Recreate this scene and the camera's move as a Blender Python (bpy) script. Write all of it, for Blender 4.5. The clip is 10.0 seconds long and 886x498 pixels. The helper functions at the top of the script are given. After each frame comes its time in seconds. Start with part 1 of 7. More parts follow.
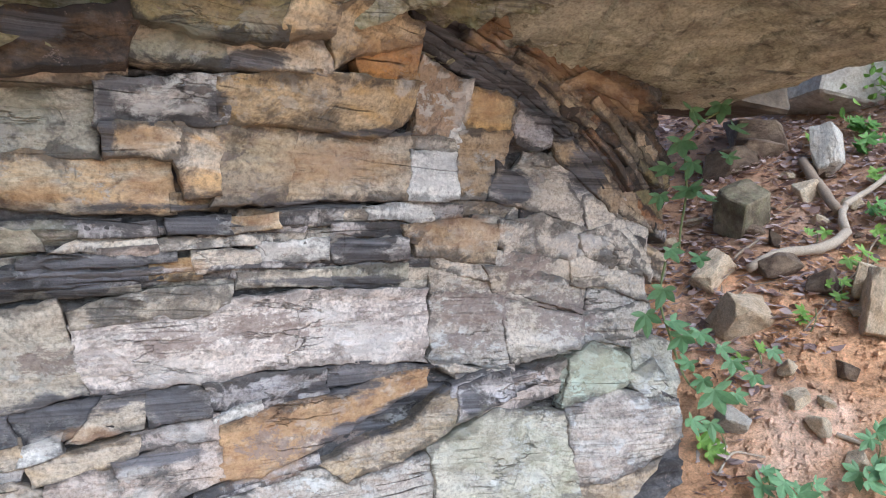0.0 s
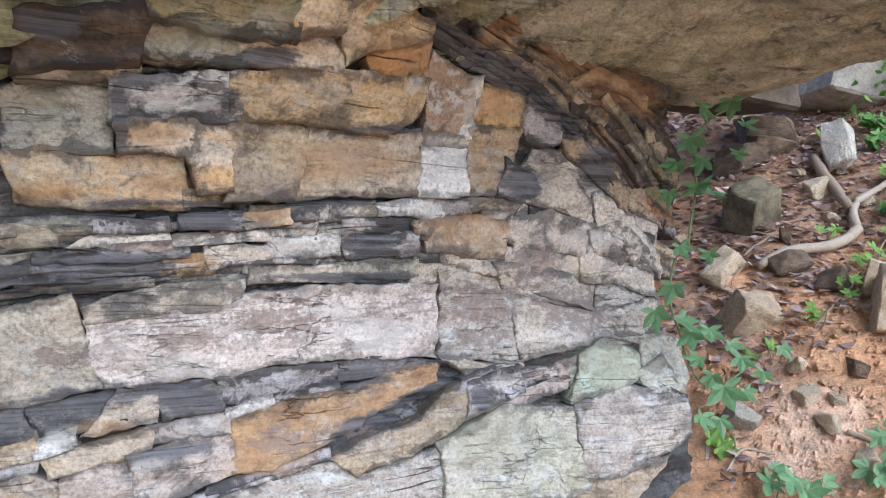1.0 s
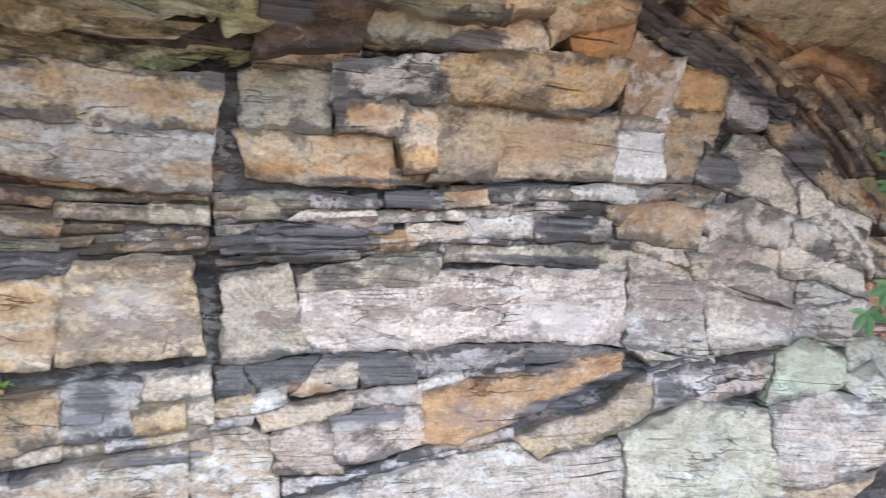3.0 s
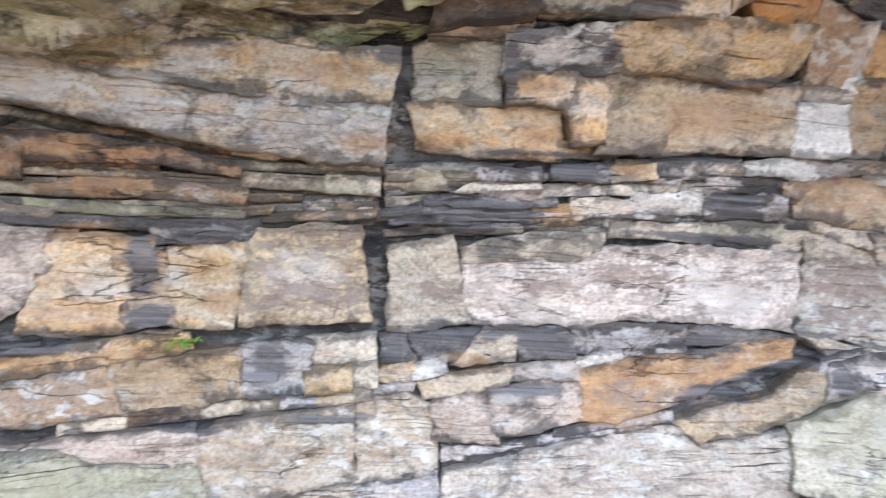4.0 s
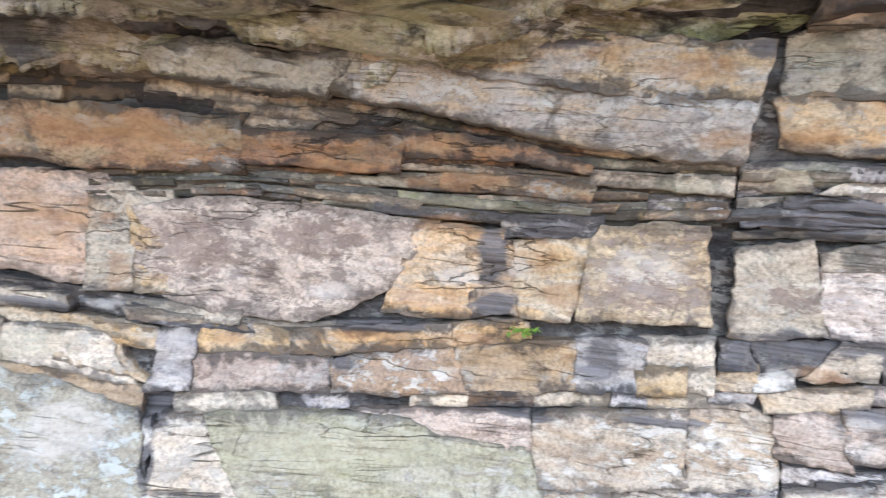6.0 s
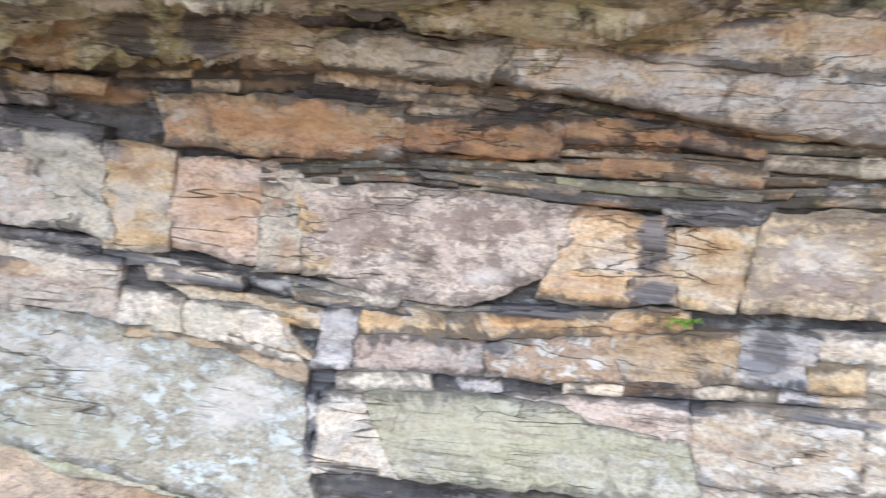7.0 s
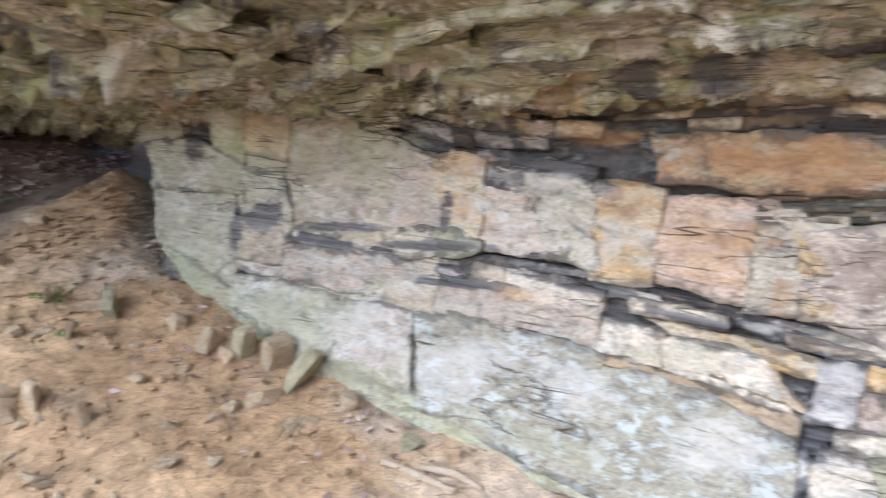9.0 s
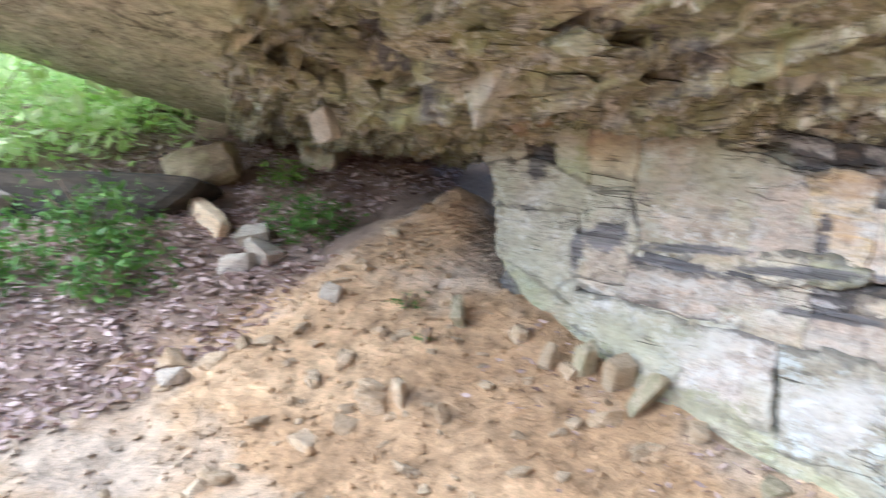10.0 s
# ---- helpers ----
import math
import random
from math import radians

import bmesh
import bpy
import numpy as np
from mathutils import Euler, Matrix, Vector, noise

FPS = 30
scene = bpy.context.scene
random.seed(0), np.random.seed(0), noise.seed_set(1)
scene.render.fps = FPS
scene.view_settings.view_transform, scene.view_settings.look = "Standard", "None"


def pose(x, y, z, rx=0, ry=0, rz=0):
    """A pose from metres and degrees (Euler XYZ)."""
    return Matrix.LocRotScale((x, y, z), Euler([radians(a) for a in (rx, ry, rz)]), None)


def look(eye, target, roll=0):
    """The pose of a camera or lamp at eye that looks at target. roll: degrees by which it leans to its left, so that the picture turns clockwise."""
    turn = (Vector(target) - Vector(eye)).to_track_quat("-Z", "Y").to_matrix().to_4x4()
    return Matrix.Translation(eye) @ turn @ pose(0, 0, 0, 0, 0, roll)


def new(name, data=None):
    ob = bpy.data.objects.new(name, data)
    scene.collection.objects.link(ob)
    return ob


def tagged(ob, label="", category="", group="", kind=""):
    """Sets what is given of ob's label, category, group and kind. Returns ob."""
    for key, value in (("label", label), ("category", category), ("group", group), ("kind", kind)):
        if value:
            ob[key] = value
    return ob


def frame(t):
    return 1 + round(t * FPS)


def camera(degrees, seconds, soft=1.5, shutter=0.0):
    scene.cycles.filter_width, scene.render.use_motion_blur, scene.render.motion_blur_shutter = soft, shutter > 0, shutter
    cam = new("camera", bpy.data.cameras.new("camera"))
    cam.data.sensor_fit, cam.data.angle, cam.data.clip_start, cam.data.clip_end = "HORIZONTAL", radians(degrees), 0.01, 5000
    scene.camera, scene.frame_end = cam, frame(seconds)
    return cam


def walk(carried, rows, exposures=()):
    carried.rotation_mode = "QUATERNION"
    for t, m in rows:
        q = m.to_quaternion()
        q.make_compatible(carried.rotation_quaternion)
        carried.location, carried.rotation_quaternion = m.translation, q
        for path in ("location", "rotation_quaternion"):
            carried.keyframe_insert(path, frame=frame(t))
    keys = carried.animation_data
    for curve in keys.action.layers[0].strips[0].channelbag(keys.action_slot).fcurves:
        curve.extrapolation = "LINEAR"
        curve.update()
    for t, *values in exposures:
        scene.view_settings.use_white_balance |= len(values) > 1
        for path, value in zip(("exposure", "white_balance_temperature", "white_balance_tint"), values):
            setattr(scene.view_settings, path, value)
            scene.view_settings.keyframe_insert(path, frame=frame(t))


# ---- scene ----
cam = camera(63.0, 10.0, soft=1.1, shutter=0.5)
walk(cam, [
    (0.0, pose(-0.000, 0.000, 1.300, 90.03, 0.09, 0.01)),
    (0.5, pose(-0.001, -0.010, 1.299, 89.95, 0.10, 0.48)),
    (1.0, pose(-0.001, -0.013, 1.294, 89.88, 0.06, 0.75)),
    (1.5, pose(-0.013, -0.010, 1.285, 89.74, -0.10, 2.05)),
    (2.0, pose(-0.042, -0.011, 1.278, 89.45, -0.87, 5.15)),
    (3.5, pose(-0.151, -0.053, 1.245, 88.68, -2.44, 17.38)),
    (4.0, pose(-0.205, -0.070, 1.222, 87.69, -3.00, 22.61)),
    (4.5, pose(-0.261, -0.086, 1.212, 86.59, -3.73, 28.15)),
    (5.0, pose(-0.302, -0.121, 1.195, 86.62, -4.24, 33.01)),
    (5.5, pose(-0.349, -0.175, 1.190, 87.11, -4.57, 38.32)),
    (7.0, pose(-0.462, -0.304, 1.178, 84.88, -4.80, 51.63)),
    (7.5, pose(-0.502, -0.378, 1.175, 84.75, -4.56, 58.87)),
    (8.0, pose(-0.531, -0.430, 1.178, 84.99, -4.45, 65.80)),
    (8.5, pose(-0.564, -0.511, 1.172, 85.15, -4.14, 73.32)),
    (9.0, pose(-0.584, -0.603, 1.156, 85.14, -5.03, 80.75)),
    (9.5, pose(-0.597, -0.732, 1.136, 84.26, -4.50, 91.88)),
    (10.0, pose(-0.595, -0.855, 1.153, 84.30, -5.10, 103.08)),
], exposures=[(0.0, 1.02, 5560, 9), (3.5, 1.26, 5570, 9), (5.5, 1.37, 5600, 9), (7.5, 1.42, 5690, 9), (9.0, 1.45, 5680, 9), (10.0, 1.74, 5620, 9)])

# ---- light: open shade under an overhang, bright hazy sky outside ----
world = bpy.data.worlds.new("sky")
scene.world = world
world.use_nodes = True
sky = world.node_tree.nodes.new("ShaderNodeTexSky")
sky.sky_type, sky.sun_disc = "NISHITA", False
sky.sun_elevation, sky.sun_rotation = radians(39), radians(144)
world.node_tree.nodes["Background"].inputs["Strength"].default_value = 0.15
world.node_tree.links.new(sky.outputs["Color"], world.node_tree.nodes["Background"].inputs["Color"])
sun = new("sun", bpy.data.lights.new("sun", "SUN"))
sun.data.energy, sun.data.angle, sun.data.color = 1.4, radians(60), (1.0, 0.97, 0.92)
sun.matrix_world = look((5.0, -7.0, 7.0), (0.0, 0.0, 0.0))

# ---- the plan of the rock wall: a line on the ground, from its right-hand end to its left-hand end ----
PLAN = [(1.05, 2.75), (0.72, 2.52), (0.28, 2.36), (-0.19, 2.14), (-0.61, 1.92), (-1.17, 1.68), (-1.62, 1.40), (-2.05, 1.02),
        (-2.45, 0.62), (-2.85, 0.18), (-3.17, -0.14), (-3.50, -0.52), (-3.78, -0.85), (-4.05, -1.20), (-4.40, -1.55)]


def plan_line():
    pts = [np.array(p) for p in PLAN]
    pts = [2 * pts[0] - pts[1]] + pts + [2 * pts[-1] - pts[-2]]
    out = []
    for i in range(1, len(pts) - 2):
        a, b, c, d = pts[i - 1:i + 3]
        for k in range(20):
            s = k / 20
            out.append(0.5 * (2 * b + (c - a) * s + (2 * a - 5 * b + 4 * c - d) * s * s + (3 * b - a - 3 * c + d) * s ** 3))
    out.append(pts[-2])
    return np.array(out)


LINE = plan_line()
LENGTH = np.concatenate([[0], np.cumsum(np.linalg.norm(np.diff(LINE, axis=0), axis=1))])
ALONG = np.gradient(LINE, axis=0)
ALONG /= np.linalg.norm(ALONG, axis=1)[:, None]


def wall_at(u, z, out=0.0):
    """The place u metres along the wall, at the height z, out metres in front of the plan line."""
    x, y = np.interp(u, LENGTH, LINE[:, 0]), np.interp(u, LENGTH, LINE[:, 1])
    ax, ay = np.interp(u, LENGTH, ALONG[:, 0]), np.interp(u, LENGTH, ALONG[:, 1])
    n = math.hypot(ax, ay)
    ax, ay = ax / n, ay / n
    if u > LENGTH[-1]:
        x, y = x + ax * (u - LENGTH[-1]), y + ay * (u - LENGTH[-1])
    if u < 0:
        x, y = x + ax * u, y + ay * u
    return Vector((x - ay * out, y + ax * out, z))


def wall_uo(x, y):
    """How far along the wall and how far in front of it a place on the ground lies."""
    d = np.array((x, y)) - LINE
    i = int(np.argmin((d ** 2).sum(1)))
    return LENGTH[i], -ALONG[i][1] * d[i][0] + ALONG[i][0] * d[i][1]


def step(a, b, x):
    s = min(max((x - a) / (b - a), 0.0), 1.0)
    return s * s * (3 - 2 * s)


# how far the beds stand out from the plan line: rows of heights, columns along the wall
LEAN_U = (0.0, 0.6, 1.2, 1.8, 2.2, 2.6, 3.3, 4.0, 4.6, 5.3, 6.0, 7.0)
LEAN_Z = (0.0, 0.8, 1.15, 1.30, 1.45, 1.60, 1.76, 2.0)
LEAN = [(0.12, 0.10, -0.02, 0.02, 0.02, 0.04, 0.06, 0.10, 0.06, 0.08, 0.12, 0.15),
        (0.05, 0.05, -0.08, -0.03, 0.01, 0.00, -0.01, 0.02, -0.01, -0.01, -0.01, -0.04),
        (-0.15, -0.10, -0.05, 0.05, 0.08, 0.06, 0.06, 0.06, 0.01, -0.02, 0.00, -0.06),
        (-0.12, -0.06, 0.02, 0.10, 0.14, 0.12, 0.11, 0.09, 0.02, -0.02, 0.01, -0.03),
        (-0.10, -0.04, 0.05, 0.15, 0.24, 0.24, 0.22, 0.18, 0.10, 0.03, 0.03, 0.01),
        (-0.06, -0.02, 0.05, 0.20, 0.28, 0.28, 0.30, 0.30, 0.24, 0.15, 0.08, 0.03),
        (-0.04, 0.00, 0.10, 0.34, 0.40, 0.45, 0.55, 0.60, 0.50, 0.40, 0.20, 0.10),
        (0.00, 0.06, 0.25, 0.55, 0.70, 0.80, 0.90, 0.95, 0.90, 0.70, 0.50, 0.30)]


def lean(u, z):
    rows = [float(np.interp(u, LEAN_U, r)) for r in LEAN]
    return float(np.interp(z, LEAN_Z, rows))


# many places at once
GRADS = np.random.RandomState(7).normal(size=(256, 3))
GRADS /= np.linalg.norm(GRADS, axis=1)[:, None]
PERM = np.random.RandomState(8).permutation(256)


def field(x, y, z=0.0):
    """Gradient noise, about -1 to 1, for whole arrays of places."""
    x, y, z = np.broadcast_arrays(np.asarray(x, float), np.asarray(y, float), np.asarray(z, float))
    xi, yi, zi = np.floor(x).astype(int), np.floor(y).astype(int), np.floor(z).astype(int)
    fx, fy, fz = x - xi, y - yi, z - zi
    wx, wy, wz = (f * f * f * (f * (f * 6 - 15) + 10) for f in (fx, fy, fz))
    total = 0.0
    for a in (0, 1):
        for b in (0, 1):
            for c in (0, 1):
                g = GRADS[PERM[(PERM[(PERM[(xi + a) & 255] + yi + b) & 255] + zi + c) & 255]]
                dot = g[..., 0] * (fx - a) + g[..., 1] * (fy - b) + g[..., 2] * (fz - c)
                total = total + dot * (wx if a else 1 - wx) * (wy if b else 1 - wy) * (wz if c else 1 - wz)
    return total * 1.7


def ease(a, b, x):
    s = np.clip((x - a) / (b - a), 0, 1)
    return s * s * (3 - 2 * s)


def lean_all(u, z):
    rows = np.stack([np.interp(u, LEAN_U, r) for r in LEAN])
    k = np.clip(np.searchsorted(LEAN_Z, z) - 1, 0, len(LEAN_Z) - 2)
    heights = np.array(LEAN_Z)
    f = np.clip((z - heights[k]) / (heights[k + 1] - heights[k]), 0, 1)
    lo, hi = np.take_along_axis(rows, k[None], 0)[0], np.take_along_axis(rows, k[None] + 1, 0)[0]
    return lo + (hi - lo) * f


def wall_all(u, z, out):
    x, y = np.interp(u, LENGTH, LINE[:, 0]), np.interp(u, LENGTH, LINE[:, 1])
    ax, ay = np.interp(u, LENGTH, ALONG[:, 0]), np.interp(u, LENGTH, ALONG[:, 1])
    n = np.hypot(ax, ay)
    ax, ay = ax / n, ay / n
    past = np.maximum(u - LENGTH[-1], 0) + np.minimum(u, 0)
    return np.stack((x + ax * past - ay * out, y + ay * past + ax * out, z), -1)


# mineral stains and lichen: their places on the wall, along and up, their reach and slant
STAINS = []


def stain(kind, u, z, reach_u, reach_z, slant):
    STAINS.append((("rust", "black", "pale", "lichen", "green").index(kind), u, z, reach_u, reach_z, slant))


def stains_at(u, z, places=STAINS):
    out = np.zeros(u.shape + (5,))
    lo, hi = u.min(), u.max()
    for kind, su, sz, ru, rz, slant in places:
        if su + 2 * ru < lo or su - 2 * ru > hi:
            continue
        d = np.hypot((u - su) / ru, (z - sz - slant * (u - su)) / rz)
        out[..., kind] = np.maximum(out[..., kind], np.clip(1.6 - d, 0, 1))
    return out


def give_stains(ob, values):
    """Five amounts for every point of a mesh."""
    for k, name in enumerate(("rust", "black", "pale", "lichen", "green")):
        if values[:, k].any():
            ob.data.attributes.new(name, "FLOAT", "POINT").data.foreach_set("value", np.ascontiguousarray(values[:, k], dtype=np.float32))


stain("green", 5.61, 1.29, 0.18, 0.148, -0.04)
stain("green", 6.34, 1.07, 0.20, 0.143, -0.07)
stain("green", 5.83, 0.59, 0.34, 0.087, -0.13)
stain("green", 6.51, 0.72, 0.21, 0.143, -0.11)
stain("green", 5.17, 0.27, 0.29, 0.060, -0.20)
stain("green", 6.12, 1.27, 0.18, 0.137, -0.04)
stain("black", 5.93, 1.54, 0.36, 0.029, 0.00)
stain("black", 5.26, 0.94, 0.25, 0.020, -0.10)
stain("black", 5.73, 0.96, 0.22, 0.020, -0.09)
stain("black", 1.42, 0.76, 0.11, 0.020, 0.13)
stain("black", 2.04, 0.93, 0.08, 0.018, 0.09)
stain("lichen", 1.70, 0.75, 0.08, 0.047, 0.14)
stain("lichen", 1.50, 0.74, 0.11, 0.026, 0.14)
stain("lichen", 0.70, 1.07, 0.13, 0.075, 0.03)
stain("lichen", 0.86, 1.23, 0.11, 0.057, 0.01)
stain("pale", 1.40, 1.00, 0.11, 0.035, 0.08)
stain("pale", 0.67, 1.32, 0.14, 0.039, -0.00)
stain("pale", 0.72, 1.00, 0.10, 0.036, 0.03)
stain("pale", 1.58, 1.11, 0.11, 0.022, 0.06)
stain("black", 1.62, 1.42, 0.15, 0.012, -0.04)
stain("black", 2.04, 1.40, 0.14, 0.009, -0.03)
stain("black", 1.46, 1.62, 0.15, 0.009, -0.10)
stain("black", 1.52, 1.21, 0.22, 0.013, 0.03)
stain("pale", 2.05, 0.74, 0.05, 0.016, -0.03)
stain("pale", 1.94, 0.83, 0.06, 0.020, -0.03)
stain("pale", 2.74, 0.84, 0.07, 0.032, -0.03)
stain("black", 2.35, 1.20, 0.05, 0.021, -0.05)
stain("black", 2.19, 1.20, 0.07, 0.021, -0.05)
stain("black", 2.00, 0.76, 0.10, 0.016, -0.03)
stain("black", 2.52, 0.66, 0.11, 0.013, -0.03)
stain("black", 2.92, 0.63, 0.09, 0.015, 0.01)
stain("rust", 2.26, 1.42, 0.07, 0.030, -0.03)
stain("rust", 2.02, 1.45, 0.07, 0.038, -0.05)
stain("rust", 1.46, 1.81, 0.12, 0.042, -0.18)
stain("rust", 2.03, 1.55, 0.08, 0.025, -0.08)
stain("rust", 1.04, 1.74, 0.11, 0.048, -0.10)
stain("rust", 1.56, 1.53, 0.22, 0.059, -0.08)
stain("rust", 1.70, 0.75, 0.15, 0.094, -0.14)
stain("rust", 1.42, 0.83, 0.20, 0.052, -0.30)
stain("rust", 2.16, 0.84, 0.08, 0.022, 0.13)
stain("rust", 1.94, 1.26, 0.05, 0.017, 0.01)
stain("rust", 1.78, 1.38, 0.06, 0.021, -0.03)
stain("rust", 1.12, 1.35, 0.17, 0.052, -0.01)
stain("rust", 0.63, 1.87, 0.33, 0.087, 0.27)
stain("rust", 1.08, 1.93, 0.11, 0.054, -0.17)
stain("black", 2.11, 1.59, 0.02, 0.080, -0.10)
stain("black", 2.06, 1.66, 0.06, 0.016, -0.10)
stain("black", 1.89, 1.63, 0.02, 0.034, -0.11)
stain("black", 1.82, 1.73, 0.07, 0.019, -0.15)
stain("black", 1.93, 1.36, 0.06, 0.024, -0.02)
stain("black", 2.16, 1.25, 0.13, 0.033, 0.02)
stain("black", 1.47, 1.30, 0.09, 0.040, 0.00)
stain("black", 1.26, 1.92, 0.10, 0.047, -0.22)
stain("black", 1.05, 1.83, 0.17, 0.043, 0.19)
stain("black", 0.84, 1.74, 0.15, 0.052, 0.41)
stain("black", 0.64, 1.57, 0.09, 0.075, -0.04)
stain("black", 0.94, 1.50, 0.08, 0.054, -0.04)
stain("black", 2.21, 0.92, 0.15, 0.036, -0.08)
stain("black", 1.96, 0.89, 0.08, 0.046, 0.11)
stain("black", 1.48, 0.90, 0.11, 0.035, 0.11)
stain("black", 1.31, 0.81, 0.21, 0.025, -0.31)
stain("black", 1.07, 0.81, 0.03, 0.039, 0.06)
stain("black", 2.23, 1.73, 0.06, 0.028, -0.10)
stain("pale", 1.23, 1.54, 0.09, 0.076, -0.07)
stain("pale", 1.15, 1.73, 0.03, 0.093, -0.10)
stain("pale", 1.39, 1.74, 0.03, 0.027, -0.17)
stain("pale", 1.74, 1.30, 0.06, 0.022, 0.00)
stain("pale", 2.27, 0.82, 0.03, 0.025, 0.10)
stain("pale", 1.93, 0.81, 0.06, 0.023, 0.13)
stain("pale", 1.98, 0.99, 0.10, 0.038, 0.08)
stain("pale", 1.47, 1.05, 0.22, 0.038, 0.07)
stain("pale", 2.02, 1.62, 0.03, 0.016, -0.10)
stain("pale", 1.94, 1.62, 0.03, 0.013, -0.09)
stain("lichen", 1.98, 1.07, 0.08, 0.035, 0.06)
stain("lichen", 1.73, 1.09, 0.14, 0.044, 0.07)
stain("lichen", 1.02, 1.11, 0.15, 0.065, 0.04)
stain("lichen", 2.25, 1.03, 0.06, 0.034, 0.06)
stain("lichen", 1.06, 1.00, 0.10, 0.033, 0.05)
stain("green", 0.57, 0.90, 0.17, 0.071, 0.05)
stain("green", 1.01, 0.67, 0.18, 0.107, 0.06)
stain("green", 2.31, 1.32, 0.03, 0.037, 0.00)
stain("green", 1.97, 1.74, 0.06, 0.024, -0.13)
stain("green", 2.27, 1.60, 0.07, 0.043, -0.07)
stain("rust", 2.80, 1.57, 0.07, 0.024, -0.08)
stain("rust", 2.57, 1.55, 0.11, 0.038, 0.02)
stain("rust", 2.48, 1.40, 0.09, 0.025, -0.05)
stain("rust", 3.15, 1.26, 0.16, 0.027, -0.06)
stain("rust", 3.21, 1.35, 0.10, 0.025, -0.07)
stain("rust", 2.92, 1.08, 0.06, 0.044, -0.04)
stain("rust", 2.84, 0.97, 0.06, 0.038, -0.03)
stain("rust", 3.18, 0.93, 0.08, 0.037, -0.01)
stain("rust", 3.08, 1.11, 0.05, 0.021, -0.05)
stain("rust", 3.32, 0.80, 0.07, 0.017, 0.03)
stain("rust", 3.10, 0.82, 0.05, 0.018, 0.00)
stain("black", 3.21, 1.60, 0.14, 0.021, 0.02)
stain("black", 2.92, 1.59, 0.11, 0.017, -0.00)
stain("black", 2.41, 1.59, 0.04, 0.019, -0.05)
stain("black", 3.04, 1.06, 0.03, 0.059, -0.03)
stain("black", 2.89, 1.15, 0.09, 0.021, -0.05)
stain("black", 2.71, 0.80, 0.06, 0.063, -0.03)
stain("black", 2.37, 0.86, 0.03, 0.041, -0.05)
stain("pale", 3.27, 1.46, 0.08, 0.029, -0.09)
stain("pale", 2.98, 1.42, 0.07, 0.015, -0.07)
stain("pale", 3.03, 1.49, 0.08, 0.026, -0.08)
stain("pale", 3.14, 1.00, 0.07, 0.029, -0.02)
stain("pale", 2.96, 1.04, 0.03, 0.030, -0.04)
stain("pale", 2.62, 1.07, 0.11, 0.061, -0.04)
stain("lichen", 2.62, 1.00, 0.11, 0.046, -0.04)
stain("green", 2.24, 1.34, 0.07, 0.027, -0.05)
stain("green", 2.54, 1.29, 0.09, 0.021, -0.06)
stain("green", 3.17, 1.20, 0.08, 0.017, -0.05)
stain("green", 3.28, 0.50, 0.13, 0.057, 0.08)
stain("rust", 3.22, 0.93, 0.09, 0.032, -0.07)
stain("rust", 3.17, 1.14, 0.08, 0.030, -0.08)
stain("rust", 3.47, 1.27, 0.12, 0.022, -0.08)
stain("rust", 4.06, 0.95, 0.03, 0.060, -0.07)
stain("rust", 3.75, 0.77, 0.06, 0.018, -0.05)
stain("rust", 3.34, 0.81, 0.11, 0.019, -0.06)
stain("rust", 3.09, 0.82, 0.08, 0.020, -0.08)
stain("black", 3.04, 1.07, 0.04, 0.079, -0.08)
stain("black", 3.03, 0.93, 0.06, 0.032, -0.08)
stain("black", 3.44, 0.72, 0.04, 0.029, -0.04)
stain("black", 3.31, 0.84, 0.12, 0.017, -0.07)
stain("pale", 3.50, 0.93, 0.08, 0.032, -0.07)
stain("pale", 3.90, 0.76, 0.04, 0.030, -0.06)
stain("pale", 4.10, 0.84, 0.06, 0.016, -0.07)
stain("lichen", 3.87, 1.02, 0.13, 0.084, -0.07)
stain("lichen", 3.52, 1.08, 0.13, 0.058, -0.07)
stain("green", 3.53, 0.45, 0.18, 0.061, -0.03)
stain("rust", 4.26, 1.07, 0.16, 0.068, -0.08)
stain("rust", 4.54, 1.16, 0.08, 0.070, -0.07)
stain("rust", 4.09, 1.31, 0.23, 0.039, -0.05)
stain("rust", 4.63, 1.36, 0.12, 0.029, -0.04)
stain("rust", 5.15, 1.24, 0.07, 0.048, -0.06)
stain("rust", 5.19, 1.09, 0.09, 0.056, -0.08)
stain("rust", 4.07, 0.91, 0.03, 0.031, -0.11)
stain("rust", 4.92, 0.81, 0.08, 0.027, -0.11)
stain("black", 5.23, 1.07, 0.03, 0.068, -0.08)
stain("black", 4.80, 1.26, 0.17, 0.017, 0.07)
stain("black", 4.67, 0.88, 0.24, 0.022, 0.03)
stain("black", 4.29, 0.83, 0.19, 0.015, 0.07)
stain("black", 3.94, 0.56, 0.04, 0.056, -0.12)
stain("black", 3.95, 0.40, 0.02, 0.082, -0.14)
stain("pale", 4.66, 0.55, 0.18, 0.089, 0.10)
stain("pale", 5.00, 0.58, 0.17, 0.073, -0.13)
stain("pale", 4.18, 0.48, 0.15, 0.101, -0.15)
stain("pale", 4.80, 1.21, 0.12, 0.035, -0.06)
stain("pale", 4.58, 1.03, 0.04, 0.071, -0.09)
stain("green", 4.76, 0.35, 0.31, 0.045, 0.03)
stain("green", 5.35, 0.44, 0.08, 0.113, -0.11)
stain("green", 4.35, 0.71, 0.15, 0.043, -0.12)
stain("green", 5.14, 0.95, 0.07, 0.028, -0.09)
stain("green", 3.56, 0.48, 0.11, 0.064, -0.15)
stain("green", 5.45, 1.30, 0.08, 0.112, -0.07)
stain("rust", 6.16, 1.34, 0.14, 0.067, -0.02)
